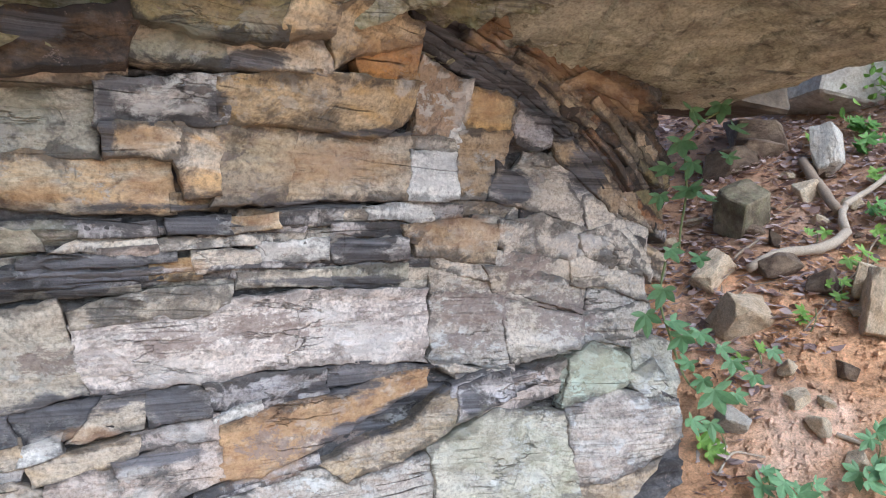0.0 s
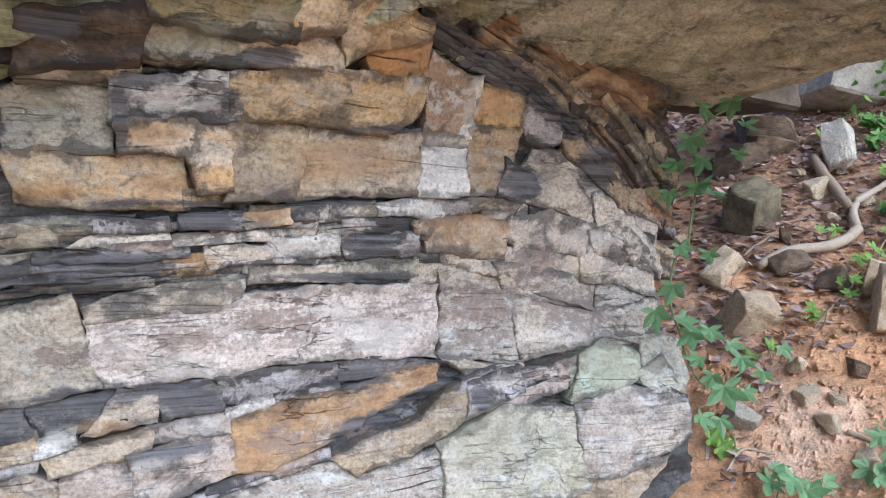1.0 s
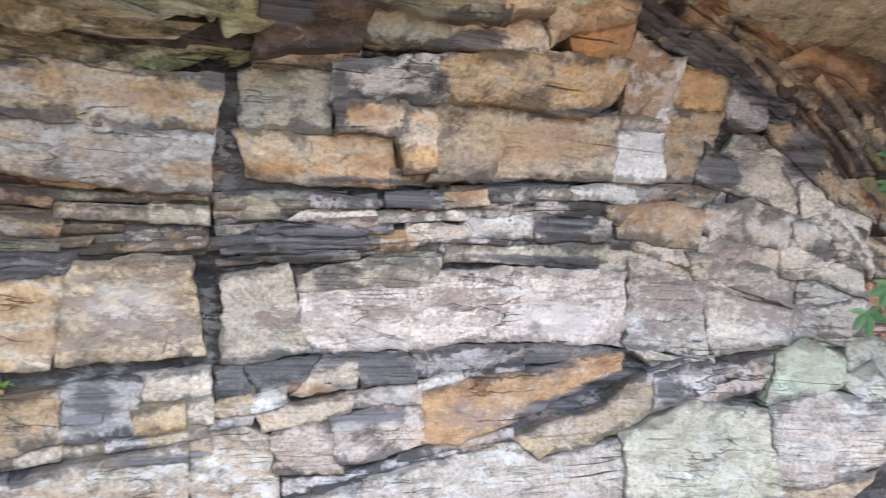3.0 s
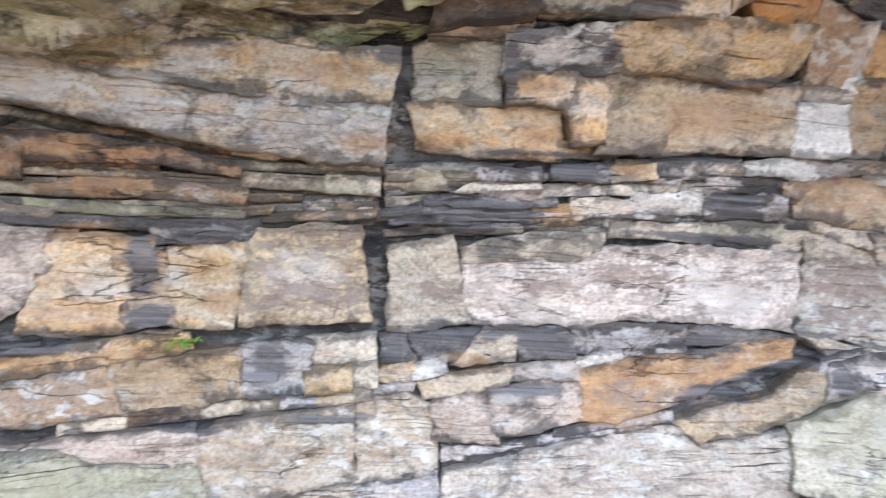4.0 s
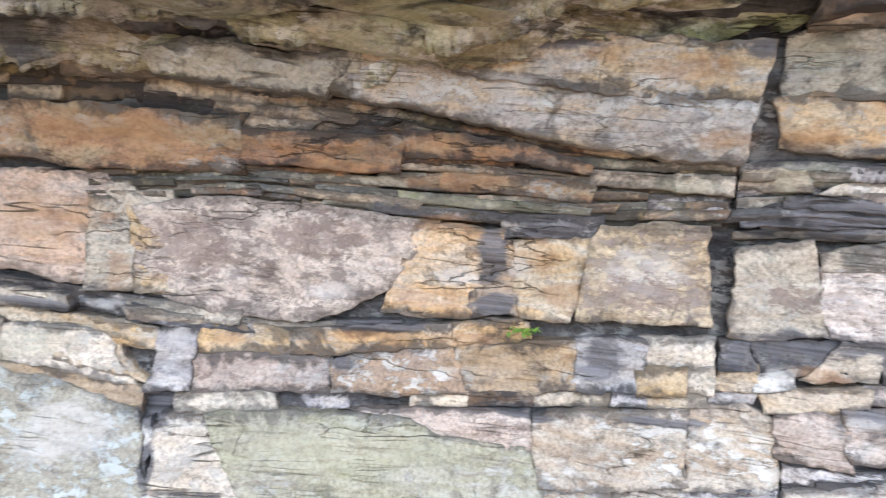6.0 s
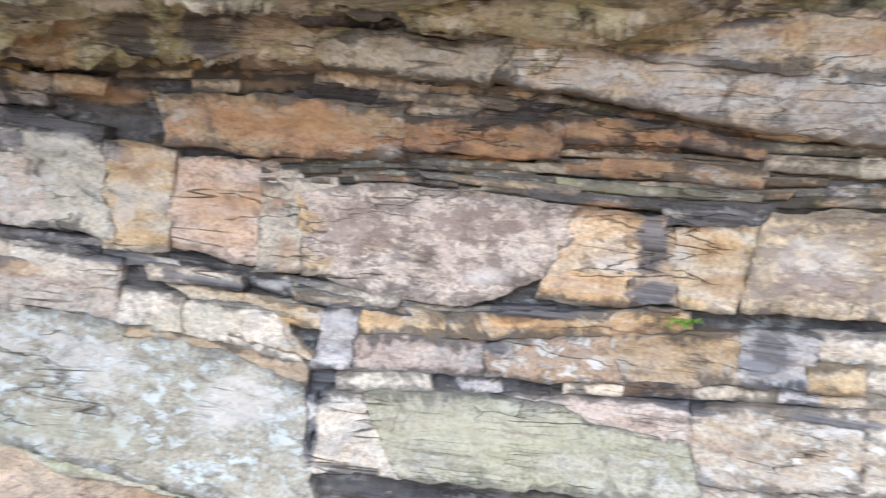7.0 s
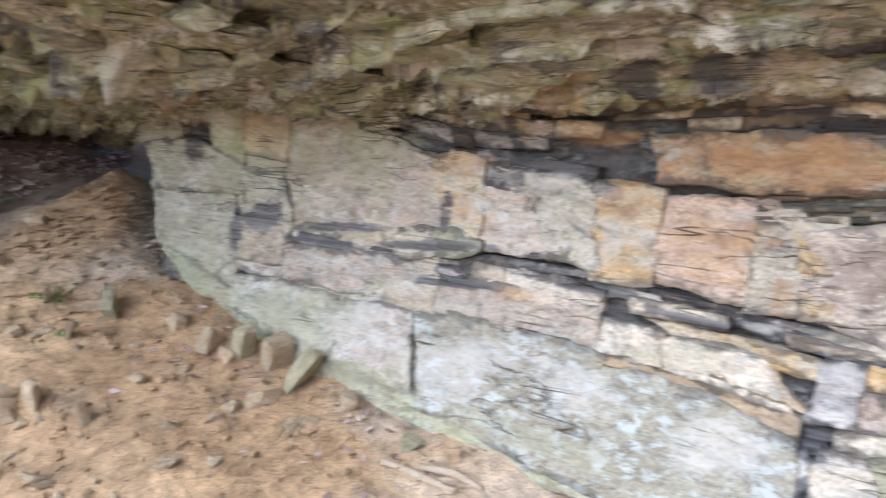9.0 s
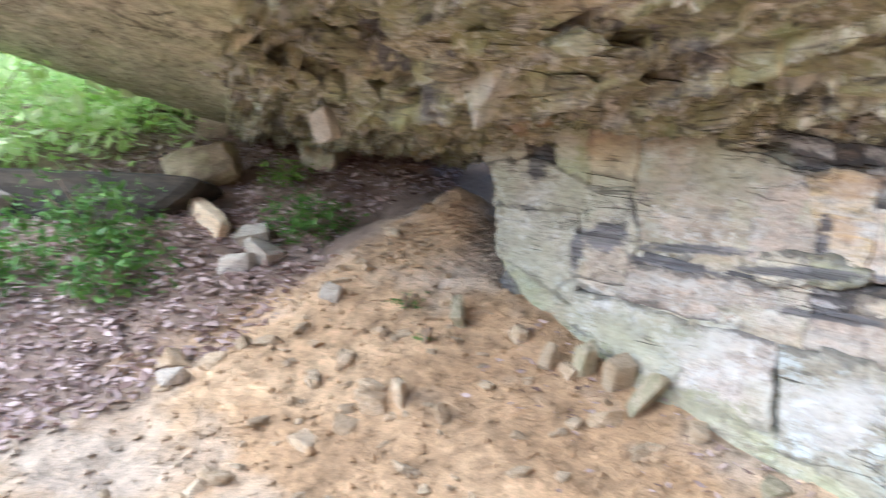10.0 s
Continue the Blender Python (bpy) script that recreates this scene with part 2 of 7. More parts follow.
stain("rust", 5.17, 1.24, 0.11, 0.054, -0.06)
stain("black", 6.15, 0.96, 0.13, 0.063, -0.12)
stain("black", 6.61, 1.25, 0.08, 0.075, -0.03)
stain("black", 6.30, 0.89, 0.04, 0.091, -0.13)
stain("black", 5.18, 0.81, 0.19, 0.016, -0.06)
stain("black", 5.77, 0.89, 0.21, 0.020, 0.02)
stain("pale", 6.41, 1.34, 0.09, 0.076, -0.02)
stain("pale", 5.15, 0.48, 0.19, 0.106, -0.03)
stain("pale", 5.59, 0.62, 0.14, 0.061, -0.24)
stain("green", 6.57, 0.77, 0.28, 0.158, 0.21)
stain("green", 5.97, 0.57, 0.31, 0.067, 0.16)
stain("green", 5.54, 0.40, 0.24, 0.050, 0.05)


def hill(x, y):
    """The height of the ground."""
    u, o = wall_uo(x, y)
    cone = 1.12 - 0.60 * math.hypot(x + 5.05, y + 1.8)
    berm = float(np.interp(u, (3.6, 4.8, 5.3, 5.8, 6.2, 6.6, 7.0), (0.05, 0.24, 0.31, 0.40, 0.50, 0.58, 0.70))) - 0.48 * abs(o) if u > 0.5 else -1
    right = 0.60 + 0.62 * ((x - 1.09) * 0.45 + (y - 2.7) * 0.9)
    if x < -1.0:
        right -= 0.5 * (-1.0 - x)
    slope = 0.30 + 0.42 * (-x - 4.0)
    base = -0.16 + 0.05 * noise.noise((x * 0.7, y * 0.7, 3))
    far = math.hypot(x, y)
    bump = 0.04 * noise.noise((x * 2.2, y * 2.2, 1)) + 0.015 * noise.noise((x * 7, y * 7, 2)) + 0.006 * noise.noise((x * 19, y * 19, 5))
    return min(max(base, right, berm, cone, slope), 9.0) + bump * (1 + 0.15 * far)


# ---- materials ----
def shader(name):
    m = bpy.data.materials.new(name)
    m.use_nodes = True
    t = m.node_tree
    return m, t, t.nodes["Principled BSDF"]


def node(t, kind, **values):
    n = t.nodes.new(kind)
    for k, v in values.items():
        n.inputs[k.replace("_", " ")].default_value = v
    return n


def coords(t, scale=(1, 1, 1), turn=0.0):
    c = t.nodes.new("ShaderNodeTexCoord")
    m = t.nodes.new("ShaderNodeMapping")
    m.inputs["Scale"].default_value = scale
    m.inputs["Rotation"].default_value = (0, 0, turn)
    t.links.new(c.outputs["Object"], m.inputs["Vector"])
    return m.outputs["Vector"]


def speckle(t, vec, scale, detail=5.0, rough=0.6, warp=0.0):
    n = node(t, "ShaderNodeTexNoise", Scale=scale, Detail=detail, Roughness=rough, Distortion=warp)
    t.links.new(vec, n.inputs["Vector"])
    return n.outputs["Fac"]


def ramp(t, fac, stops):
    r = t.nodes.new("ShaderNodeValToRGB")
    e = r.color_ramp.elements
    while len(e) < len(stops):
        e.new(0.5)
    for el, (p, c) in zip(e, stops):
        el.position = p
        el.color = (*c, 1) if isinstance(c, tuple) else (c, c, c, 1)
    t.links.new(fac, r.inputs["Fac"])
    return r.outputs["Color"]


def blend(t, fac, a, b, mode="MIX"):
    m = t.nodes.new("ShaderNodeMix")
    m.data_type, m.blend_type = "RGBA", mode
    for sock, v in ((m.inputs[0], fac), (m.inputs[6], a), (m.inputs[7], b)):
        if isinstance(v, tuple):
            sock.default_value = (*v, 1)
        elif isinstance(v, (int, float)):
            sock.default_value = v
        else:
            t.links.new(v, sock)
    return m.outputs[2]


def times(t, a, b, op="MULTIPLY"):
    m = t.nodes.new("ShaderNodeMath")
    m.operation = op
    for sock, v in ((m.inputs[0], a), (m.inputs[1], b)):
        if isinstance(v, (int, float)):
            sock.default_value = v
        else:
            t.links.new(v, sock)
    return m.outputs[0]


def relief(t, bsdf, *heights):
    """Bumps one over another: pairs of a height and its depth in metres."""
    last = None
    for h, depth in heights:
        b = node(t, "ShaderNodeBump", Strength=1.0, Distance=depth)
        t.links.new(h, b.inputs["Height"])
        if last is not None:
            t.links.new(last, b.inputs["Normal"])
        last = b.outputs["Normal"]
    t.links.new(last, bsdf.inputs["Normal"])


WEATHERED = []


def stone(name, base, second, spot=(0.5, 0.5, 0.48), spots=0.35, stain=0.4, bands=0.5, moss=0.0, rough=0.88, seeps=0.35, bleach=0.45):
    """One kind of weathered sandstone: its two colours and the amounts of what has grown or run over it."""
    if not WEATHERED:
        WEATHERED.append(weathered_stone())
    m = WEATHERED[0].copy()
    m.name = name
    nodes = m.node_tree.nodes
    for key, colour in (("base", base), ("second", second), ("spot", spot)):
        nodes[key].outputs[0].default_value = (*colour, 1)
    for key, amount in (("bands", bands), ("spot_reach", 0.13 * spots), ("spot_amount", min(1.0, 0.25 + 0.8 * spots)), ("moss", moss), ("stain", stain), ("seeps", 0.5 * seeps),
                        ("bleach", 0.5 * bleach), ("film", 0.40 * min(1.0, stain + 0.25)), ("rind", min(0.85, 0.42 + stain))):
        nodes[key].outputs[0].default_value = amount
    nodes["Principled BSDF"].inputs["Roughness"].default_value = rough
    return m


def weathered_stone():
    """Weathered sandstone: two colours in clouds, fine bedding lines, crusts of lichen, black stains, grain."""
    m, t, bsdf = shader("sandstone")

    def dial(key, kind="ShaderNodeValue"):
        n = t.nodes.new(kind)
        n.name = key
        return n.outputs[0]
    base, second, spot = (dial(k, "ShaderNodeRGB") for k in ("base", "second", "spot"))
    bands, moss, stain = dial("bands"), dial("moss"), dial("stain")
    info = t.nodes.new("ShaderNodeObjectInfo")
    shift = node(t, "ShaderNodeVectorMath")
    shift.operation = "MULTIPLY_ADD"
    t.links.new(info.outputs["Random"], shift.inputs[0])
    shift.inputs[1].default_value = (0.12, 0.12, 0.02)
    c = t.nodes.new("ShaderNodeTexCoord")
    t.links.new(c.outputs["Object"], shift.inputs[2])
    vec = shift.outputs["Vector"]
    flat = t.nodes.new("ShaderNodeMapping")
    flat.inputs["Scale"].default_value = (0.55, 0.55, 26.0)
    t.links.new(vec, flat.inputs["Vector"])
    lay = t.nodes.new("ShaderNodeMapping")
    lay.inputs["Scale"].default_value = (1.0, 1.0, 4.2)
    t.links.new(vec, lay.inputs["Vector"])
    clouds = speckle(t, lay.outputs["Vector"], 3.6, 6, 0.62, 0.6)
    col = blend(t, ramp(t, clouds, [(0.43, 0.0), (0.57, 1.0)]), base, second)
    lines = speckle(t, flat.outputs["Vector"], 1.6, 5, 0.65, 0.3)
    col = blend(t, bands, col, ramp(t, lines, [(0.30, 0.50), (0.37, 0.72), (0.42, 0.97), (0.62, 1.08)]), "MULTIPLY")
    grain = speckle(t, vec, 95, 4, 0.7)
    col = blend(t, 0.75, col, ramp(t, grain, [(0.28, 0.30), (0.5, 1.0), (0.72, 1.4)]), "MULTIPLY")
    strewn = t.nodes.new("ShaderNodeMapping")
    strewn.inputs["Scale"].default_value = (1.0, 1.0, 1.7)
    t.links.new(vec, strewn.inputs["Vector"])
    blot = speckle(t, strewn.outputs["Vector"], 13, 6, 0.7, 0.4)
    col = blend(t, 0.65, col, ramp(t, blot, [(0.32, 0.30), (0.45, 0.95), (0.66, 1.20)]), "MULTIPLY")
    pits = ramp(t, speckle(t, vec, 52, 4, 0.75), [(0.60, 0.0), (0.68, 1.0)])
    col = blend(t, times(t, pits, 0.42), col, (0.10, 0.08, 0.065))
    crust = times(t, ramp(t, speckle(t, strewn.outputs["Vector"], 17, 8, 0.72, 0.3), [(0.50, 0.0), (0.55, 1.0)]),
                  ramp(t, times(t, speckle(t, vec, 4.5, 3, 0.6), dial("spot_reach"), "ADD"), [(0.50, 0.0), (0.62, 1.0)]))
    col = blend(t, times(t, crust, dial("spot_amount")), col, spot)
    green = times(t, ramp(t, speckle(t, vec, 3.0, 5, 0.7), [(0.42, 0.0), (0.62, 1.0)]), moss)
    col = blend(t, green, col, (0.30, 0.34, 0.16))
    dark = times(t, ramp(t, speckle(t, lay.outputs["Vector"], 5.5, 7, 0.7, 1.0), [(0.50, 0.0), (0.66, 1.0)]), stain)
    col = blend(t, dark, col, (0.045, 0.043, 0.045))
    wide = t.nodes.new("ShaderNodeMapping")
    wide.inputs["Scale"].default_value = (1.0, 1.0, 2.2)
    t.links.new(c.outputs["Object"], wide.inputs["Vector"])
    seep = ramp(t, speckle(t, wide.outputs["Vector"], 3.1, 6, 0.66, 0.7), [(0.50, 0.0), (0.64, 1.0)])
    col = blend(t, times(t, seep, dial("seeps")), col, (0.50, 0.34, 0.16))
    fade = ramp(t, speckle(t, wide.outputs["Vector"], 4.4, 6, 0.70, 0.6), [(0.53, 0.0), (0.66, 1.0)])
    col = blend(t, times(t, fade, dial("bleach")), col, (0.70, 0.67, 0.64))
    film = ramp(t, speckle(t, wide.outputs["Vector"], 2.6, 7, 0.70, 0.9), [(0.46, 0.0), (0.64, 1.0)])
    col = blend(t, times(t, film, dial("film")), col, (0.20, 0.19, 0.195))
    scab = times(t, ramp(t, speckle(t, wide.outputs["Vector"], 8.5, 9, 0.74, 0.5), [(0.545, 0.0), (0.575, 1.0)]),
                 ramp(t, speckle(t, wide.outputs["Vector"], 1.9, 3, 0.6), [(0.45, 0.0), (0.58, 1.0)]))
    col = blend(t, times(t, scab, 0.52), col, blend(t, 1.0, col, (0.36, 0.34, 0.34), "MULTIPLY"))
    # patchy dark block edges: mineral stain, with joint shade painted in
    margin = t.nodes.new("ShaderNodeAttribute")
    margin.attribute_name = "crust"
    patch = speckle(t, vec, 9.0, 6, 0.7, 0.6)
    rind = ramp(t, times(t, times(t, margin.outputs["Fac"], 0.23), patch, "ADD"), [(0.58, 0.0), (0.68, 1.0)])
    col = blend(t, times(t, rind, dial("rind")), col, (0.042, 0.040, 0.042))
    mark = {}
    for kind in ("rust", "black", "pale", "lichen", "green"):
        n = t.nodes.new("ShaderNodeAttribute")
        n.attribute_name = kind
        mark[kind] = n.outputs["Fac"]
    torn = speckle(t, wide.outputs["Vector"], 11.0, 9, 0.76, 0.3)
    mottle = speckle(t, strewn.outputs["Vector"], 27, 8, 0.78, 0.2)
    mark["lichen"] = times(t, mark["lichen"], 0.84)

    def within(kind, edge, spread, lo=0.52, hi=0.66):
        return ramp(t, times(t, mark[kind], times(t, times(t, edge, 0.5, "SUBTRACT"), spread), "ADD"), [(lo, 0.0), (hi, 1.0)])
    col = blend(t, times(t, within("rust", torn, 2.6, 0.45, 1.25), 0.52), col, blend(t, ramp(t, blot, [(0.38, 0.0), (0.62, 1.0)]), (0.33, 0.175, 0.09), (0.52, 0.345, 0.185)))
    col = blend(t, times(t, within("pale", torn, 2.8, 0.50, 1.0), 0.52), col, blend(t, blot, (0.50, 0.48, 0.45), (0.72, 0.70, 0.68)))
    col = blend(t, times(t, within("green", torn, 2.2, 0.40, 1.1), 0.45), col, blend(t, blot, (0.26, 0.25, 0.16), (0.46, 0.45, 0.35)))
    col = blend(t, times(t, within("lichen", mottle, 4.6, 0.50, 0.66), 0.72), col, blend(t, grain, (0.20, 0.155, 0.135), (0.34, 0.27, 0.24)))
    col = blend(t, times(t, within("black", torn, 2.8, 0.40, 0.80), 0.90), col, blend(t, ramp(t, lines, [(0.35, 0.0), (0.65, 1.0)]), (0.030, 0.029, 0.032), (0.21, 0.205, 0.22)))
    # hairline partings along the beds and short joints across them
    hair = None
    for stretch_z, scale, width, strong, low in ((11.0, 0.6, 0.007, 0.9, 0.56), (34.0, 1.1, 0.010, 0.35, 0.55), (0.30, 5.0, 0.005, 0.35, 0.57)):
        way = t.nodes.new("ShaderNodeMapping")
        way.inputs["Scale"].default_value = (1.0, 1.0, stretch_z)
        t.links.new(c.outputs["Object"], way.inputs["Vector"])
        line = ramp(t, speckle(t, way.outputs["Vector"], scale, 3, 0.5, 0.25), [(0.5 - width, 0.0), (0.5 - 0.3 * width, 1.0), (0.5 + 0.3 * width, 1.0), (0.5 + width, 0.0)])
        there = ramp(t, speckle(t, c.outputs["Object"], 2.2 + 1.5 * scale, 3, 0.55), [(low, 0.0), (low + 0.08, 1.0)])
        line = times(t, times(t, line, there), strong)
        hair = line if hair is None else times(t, hair, line, "MAXIMUM")
    col = blend(t, times(t, hair, 0.80), col, (0.040, 0.035, 0.032))
    bent = node(t, "ShaderNodeVectorMath")
    bent.operation = "MULTIPLY_ADD"
    wobble = node(t, "ShaderNodeTexNoise", Scale=6.0, Detail=4.0, Roughness=0.6)
    t.links.new(lay.outputs["Vector"], wobble.inputs["Vector"])
    t.links.new(wobble.outputs["Color"], bent.inputs[0])
    bent.inputs[1].default_value = (0.30, 0.30, 0.30)
    t.links.new(lay.outputs["Vector"], bent.inputs[2])
    cell = node(t, "ShaderNodeTexVoronoi", Scale=2.7)
    cell.feature = "DISTANCE_TO_EDGE"
    t.links.new(bent.outputs["Vector"], cell.inputs["Vector"])
    where = ramp(t, speckle(t, vec, 2.6, 2, 0.5), [(0.57, 0.0), (0.64, 1.0)])
    crack = times(t, ramp(t, cell.outputs["Distance"], [(0.0, 1.0), (0.006, 0.7), (0.02, 0.0)]), where)
    col = blend(t, times(t, crack, 0.35), col, (0.05, 0.042, 0.036))
    tone = ramp(t, info.outputs["Random"], [(0.0, 0.86), (1.0, 1.10)])
    col = blend(t, 1.0, col, tone, "MULTIPLY")
    t.links.new(col, bsdf.inputs["Base Color"])
    bsdf.inputs["Specular IOR Level"].default_value = 0.3
    relief(t, bsdf, (lines, 0.0028), (blot, 0.007), (grain, 0.0022), (crust, 0.001), (times(t, times(t, crack, hair, "MAXIMUM"), -1), 0.008))
    return m


LICHEN_GREY, LICHEN_DARK, LICHEN_PALE = (0.50, 0.50, 0.48), (0.27, 0.225, 0.20), (0.70, 0.71, 0.69)
TONES = {
    # brown, olive and greygreen carry some of the roof's shade in their colour
    "brown": ((0.06, 0.04, 0.0256), (0.12, 0.076, 0.044), LICHEN_GREY, 0.2, 0.6, 0.5),
    "olive": ((0.224, 0.176, 0.096), (0.304, 0.232, 0.12), LICHEN_GREY, 0.3, 0.4, 0.5),
    "ochre": ((0.52, 0.36, 0.18), (0.60, 0.47, 0.30), LICHEN_GREY, 0.2, 0.25, 0.45),
    "tan": ((0.50, 0.39, 0.26), (0.56, 0.47, 0.36), LICHEN_GREY, 0.2, 0.25, 0.5),
    "tanbrown": ((0.36, 0.26, 0.16), (0.46, 0.36, 0.25), LICHEN_GREY, 0.4, 0.3, 0.5),
    "tanlich": ((0.46, 0.37, 0.26), (0.55, 0.46, 0.32), LICHEN_DARK, 0.7, 0.15, 0.4),
    "rust": ((0.50, 0.24, 0.07), (0.42, 0.24, 0.10), LICHEN_GREY, 0.1, 0.25, 0.3),
    "rustoch": ((0.40, 0.24, 0.13), (0.52, 0.36, 0.21), LICHEN_PALE, 0.4, 0.2, 0.3),
    "rustbrown": ((0.36, 0.18, 0.08), (0.30, 0.20, 0.12), LICHEN_GREY, 0.2, 0.4, 0.6),
    "rustlich": ((0.40, 0.24, 0.14), (0.40, 0.31, 0.20), LICHEN_GREY, 0.6, 0.25, 0.5),
    "orange": ((0.60, 0.38, 0.16), (0.55, 0.42, 0.24), LICHEN_GREY, 0.1, 0.2, 0.3),
    "orangecream": ((0.60, 0.40, 0.20), (0.62, 0.52, 0.40), LICHEN_GREY, 0.2, 0.35, 0.3),
    "ochrecream": ((0.58, 0.42, 0.24), (0.64, 0.56, 0.44), LICHEN_GREY, 0.15, 0.15, 0.4),
    "ochrelich": ((0.58, 0.40, 0.22), (0.64, 0.55, 0.40), LICHEN_GREY, 0.5, 0.25, 0.3),
    "brownlich": ((0.40, 0.28, 0.18), (0.36, 0.27, 0.20), LICHEN_PALE, 0.5, 0.2, 0.3),
    "cream": ((0.598, 0.541, 0.446), (0.551, 0.475, 0.38), LICHEN_GREY, 0.2, 0.2, 0.5),
    "creamgrey": ((0.54, 0.495, 0.396), (0.45, 0.414, 0.342), LICHEN_PALE, 0.35, 0.3, 0.4),
    "creamlich": ((0.464, 0.408, 0.336), (0.4, 0.32, 0.24), LICHEN_PALE, 0.5, 0.2, 0.3),
    "pale": ((0.66, 0.60, 0.55), (0.60, 0.53, 0.48), (0.42, 0.36, 0.33), 0.62, 0.06, 0.4),
    "palelich": ((0.546, 0.502, 0.44), (0.475, 0.414, 0.361), LICHEN_PALE, 0.5, 0.15, 0.3),
    "palerose": ((0.508, 0.435, 0.385), (0.451, 0.361, 0.303), LICHEN_GREY, 0.2, 0.3, 0.4),
    "rosetan": ((0.58, 0.42, 0.31), (0.60, 0.48, 0.40), LICHEN_GREY, 0.25, 0.1, 0.4),
    "white": ((0.74, 0.72, 0.68), (0.64, 0.62, 0.58), LICHEN_PALE, 0.2, 0.2, 0.3),
    "whiteblk": ((0.64, 0.60, 0.56), (0.17, 0.16, 0.16), LICHEN_PALE, 0.6, 0.6, 0.3),
    "greygreen": ((0.336, 0.32, 0.24), (0.368, 0.304, 0.216), LICHEN_GREY, 0.4, 0.4, 0.3),
    "greylil": ((0.44, 0.42, 0.43), (0.54, 0.49, 0.46), LICHEN_PALE, 0.3, 0.5, 0.6),
    "greyblue": ((0.36, 0.36, 0.38), (0.45, 0.42, 0.40), LICHEN_GREY, 0.3, 0.4, 0.5),
    "greydark": ((0.22, 0.21, 0.21), (0.32, 0.29, 0.27), LICHEN_GREY, 0.3, 0.6, 0.7),
    "greytan": ((0.572, 0.498, 0.403), (0.657, 0.594, 0.509), LICHEN_GREY, 0.4, 0.25, 0.5),
    "greyoch": ((0.56, 0.44, 0.28), (0.50, 0.47, 0.43), LICHEN_PALE, 0.5, 0.3, 0.5),
    "greyslab": ((0.52, 0.50, 0.48), (0.56, 0.45, 0.32), LICHEN_PALE, 0.7, 0.2, 0.6),
    "greyorange": ((0.40, 0.34, 0.28), (0.55, 0.38, 0.22), LICHEN_GREY, 0.2, 0.7, 0.3),
    "greylich": ((0.46, 0.43, 0.36), (0.40, 0.37, 0.30), LICHEN_PALE, 0.5, 0.3, 0.4),
    "lich": ((0.52, 0.44, 0.38), (0.58, 0.50, 0.43), LICHEN_DARK, 0.9, 0.05, 0.3),
    "wallgrey": ((0.478, 0.432, 0.368), (0.432, 0.359, 0.285), LICHEN_PALE, 0.45, 0.2, 0.4),
    "wallrose": ((0.54, 0.44, 0.36), (0.50, 0.45, 0.39), LICHEN_PALE, 0.35, 0.2, 0.4),
    "shale": ((0.10, 0.10, 0.11), (0.19, 0.18, 0.18), LICHEN_GREY, 0.35, 0.6, 0.8),
    "greenlich": ((0.442, 0.425, 0.306), (0.408, 0.365, 0.272), LICHEN_PALE, 0.5, 0.15, 0.3),
    "greengrey": ((0.522, 0.495, 0.414), (0.45, 0.414, 0.342), LICHEN_PALE, 0.6, 0.2, 0.3),
    "lichgreen": ((0.50, 0.50, 0.40), (0.42, 0.40, 0.32), (0.62, 0.70, 0.60), 0.9, 0.1, 0.2),
    "lichwhite": ((0.378, 0.361, 0.299), (0.317, 0.29, 0.229), (0.52, 0.56, 0.55), 0.85, 0.08, 0.2),
    "olivelich": ((0.306, 0.293, 0.212), (0.365, 0.34, 0.276), LICHEN_GREY, 0.3, 0.15, 0.15),
}
ROCKS = {}


def muted(c, keep=1.0):
    g = 0.3 * c[0] + 0.55 * c[1] + 0.15 * c[2]
    return tuple(g + (v - g) * keep for v in c)


def rock_material(tone):
    if tone not in ROCKS:
        a, b, spot, spots, stain, bands = TONES[tone]
        a, b = muted(a), muted(b)
        moss = {"greenlich": 0.55, "lichgreen": 0.3, "greengrey": 0.3, "olivelich": 0.16, "olive": 0.3, "greylich": 0.2}.get(tone, 0.32 if tone == "wallgrey" else 0.0)
        light = min(a) > 0.34 and a[0] - a[2] < 0.24
        ROCKS[tone] = stone("sandstone_" + tone, a, b, spot, spots, stain, bands, moss, 0.88, 0.08 if tone in ("lichwhite", "lichgreen", "olivelich", "greenlich", "pale") else 0.20 if light else 0.55, 0.36 if max(a) > 0.40 else 0.14)
    return ROCKS[tone]


# shale, coloured darker than its own grey to paint shade into open joints
BACK = stone("shale_backing", (0.030, 0.029, 0.031), (0.10, 0.095, 0.094), LICHEN_GREY, 0.2, 0.5, 0.8, 0.0, 0.9, 0.15, 0.05)
SMOOTH_ROOF = stone("smooth_roof_sandstone", (0.46, 0.45, 0.31), (0.56, 0.53, 0.39), (0.28, 0.25, 0.18), 0.5, 0.25, 0.5, 0.35, 0.9, 0.1, 0.1)
ROOF = stone("roof_sandstone", (0.285, 0.255, 0.15), (0.53, 0.485, 0.35), (0.74, 0.72, 0.67), 0.8, 0.9, 0.9, 0.65, 0.9, 0.25, 0.3)
BOULDER = stone("boulder_sandstone", (0.52, 0.51, 0.40), (0.37, 0.355, 0.26), (0.22, 0.20, 0.15), 0.3, 0.4, 0.3, 0.0, 0.9, 0.1, 0.15)


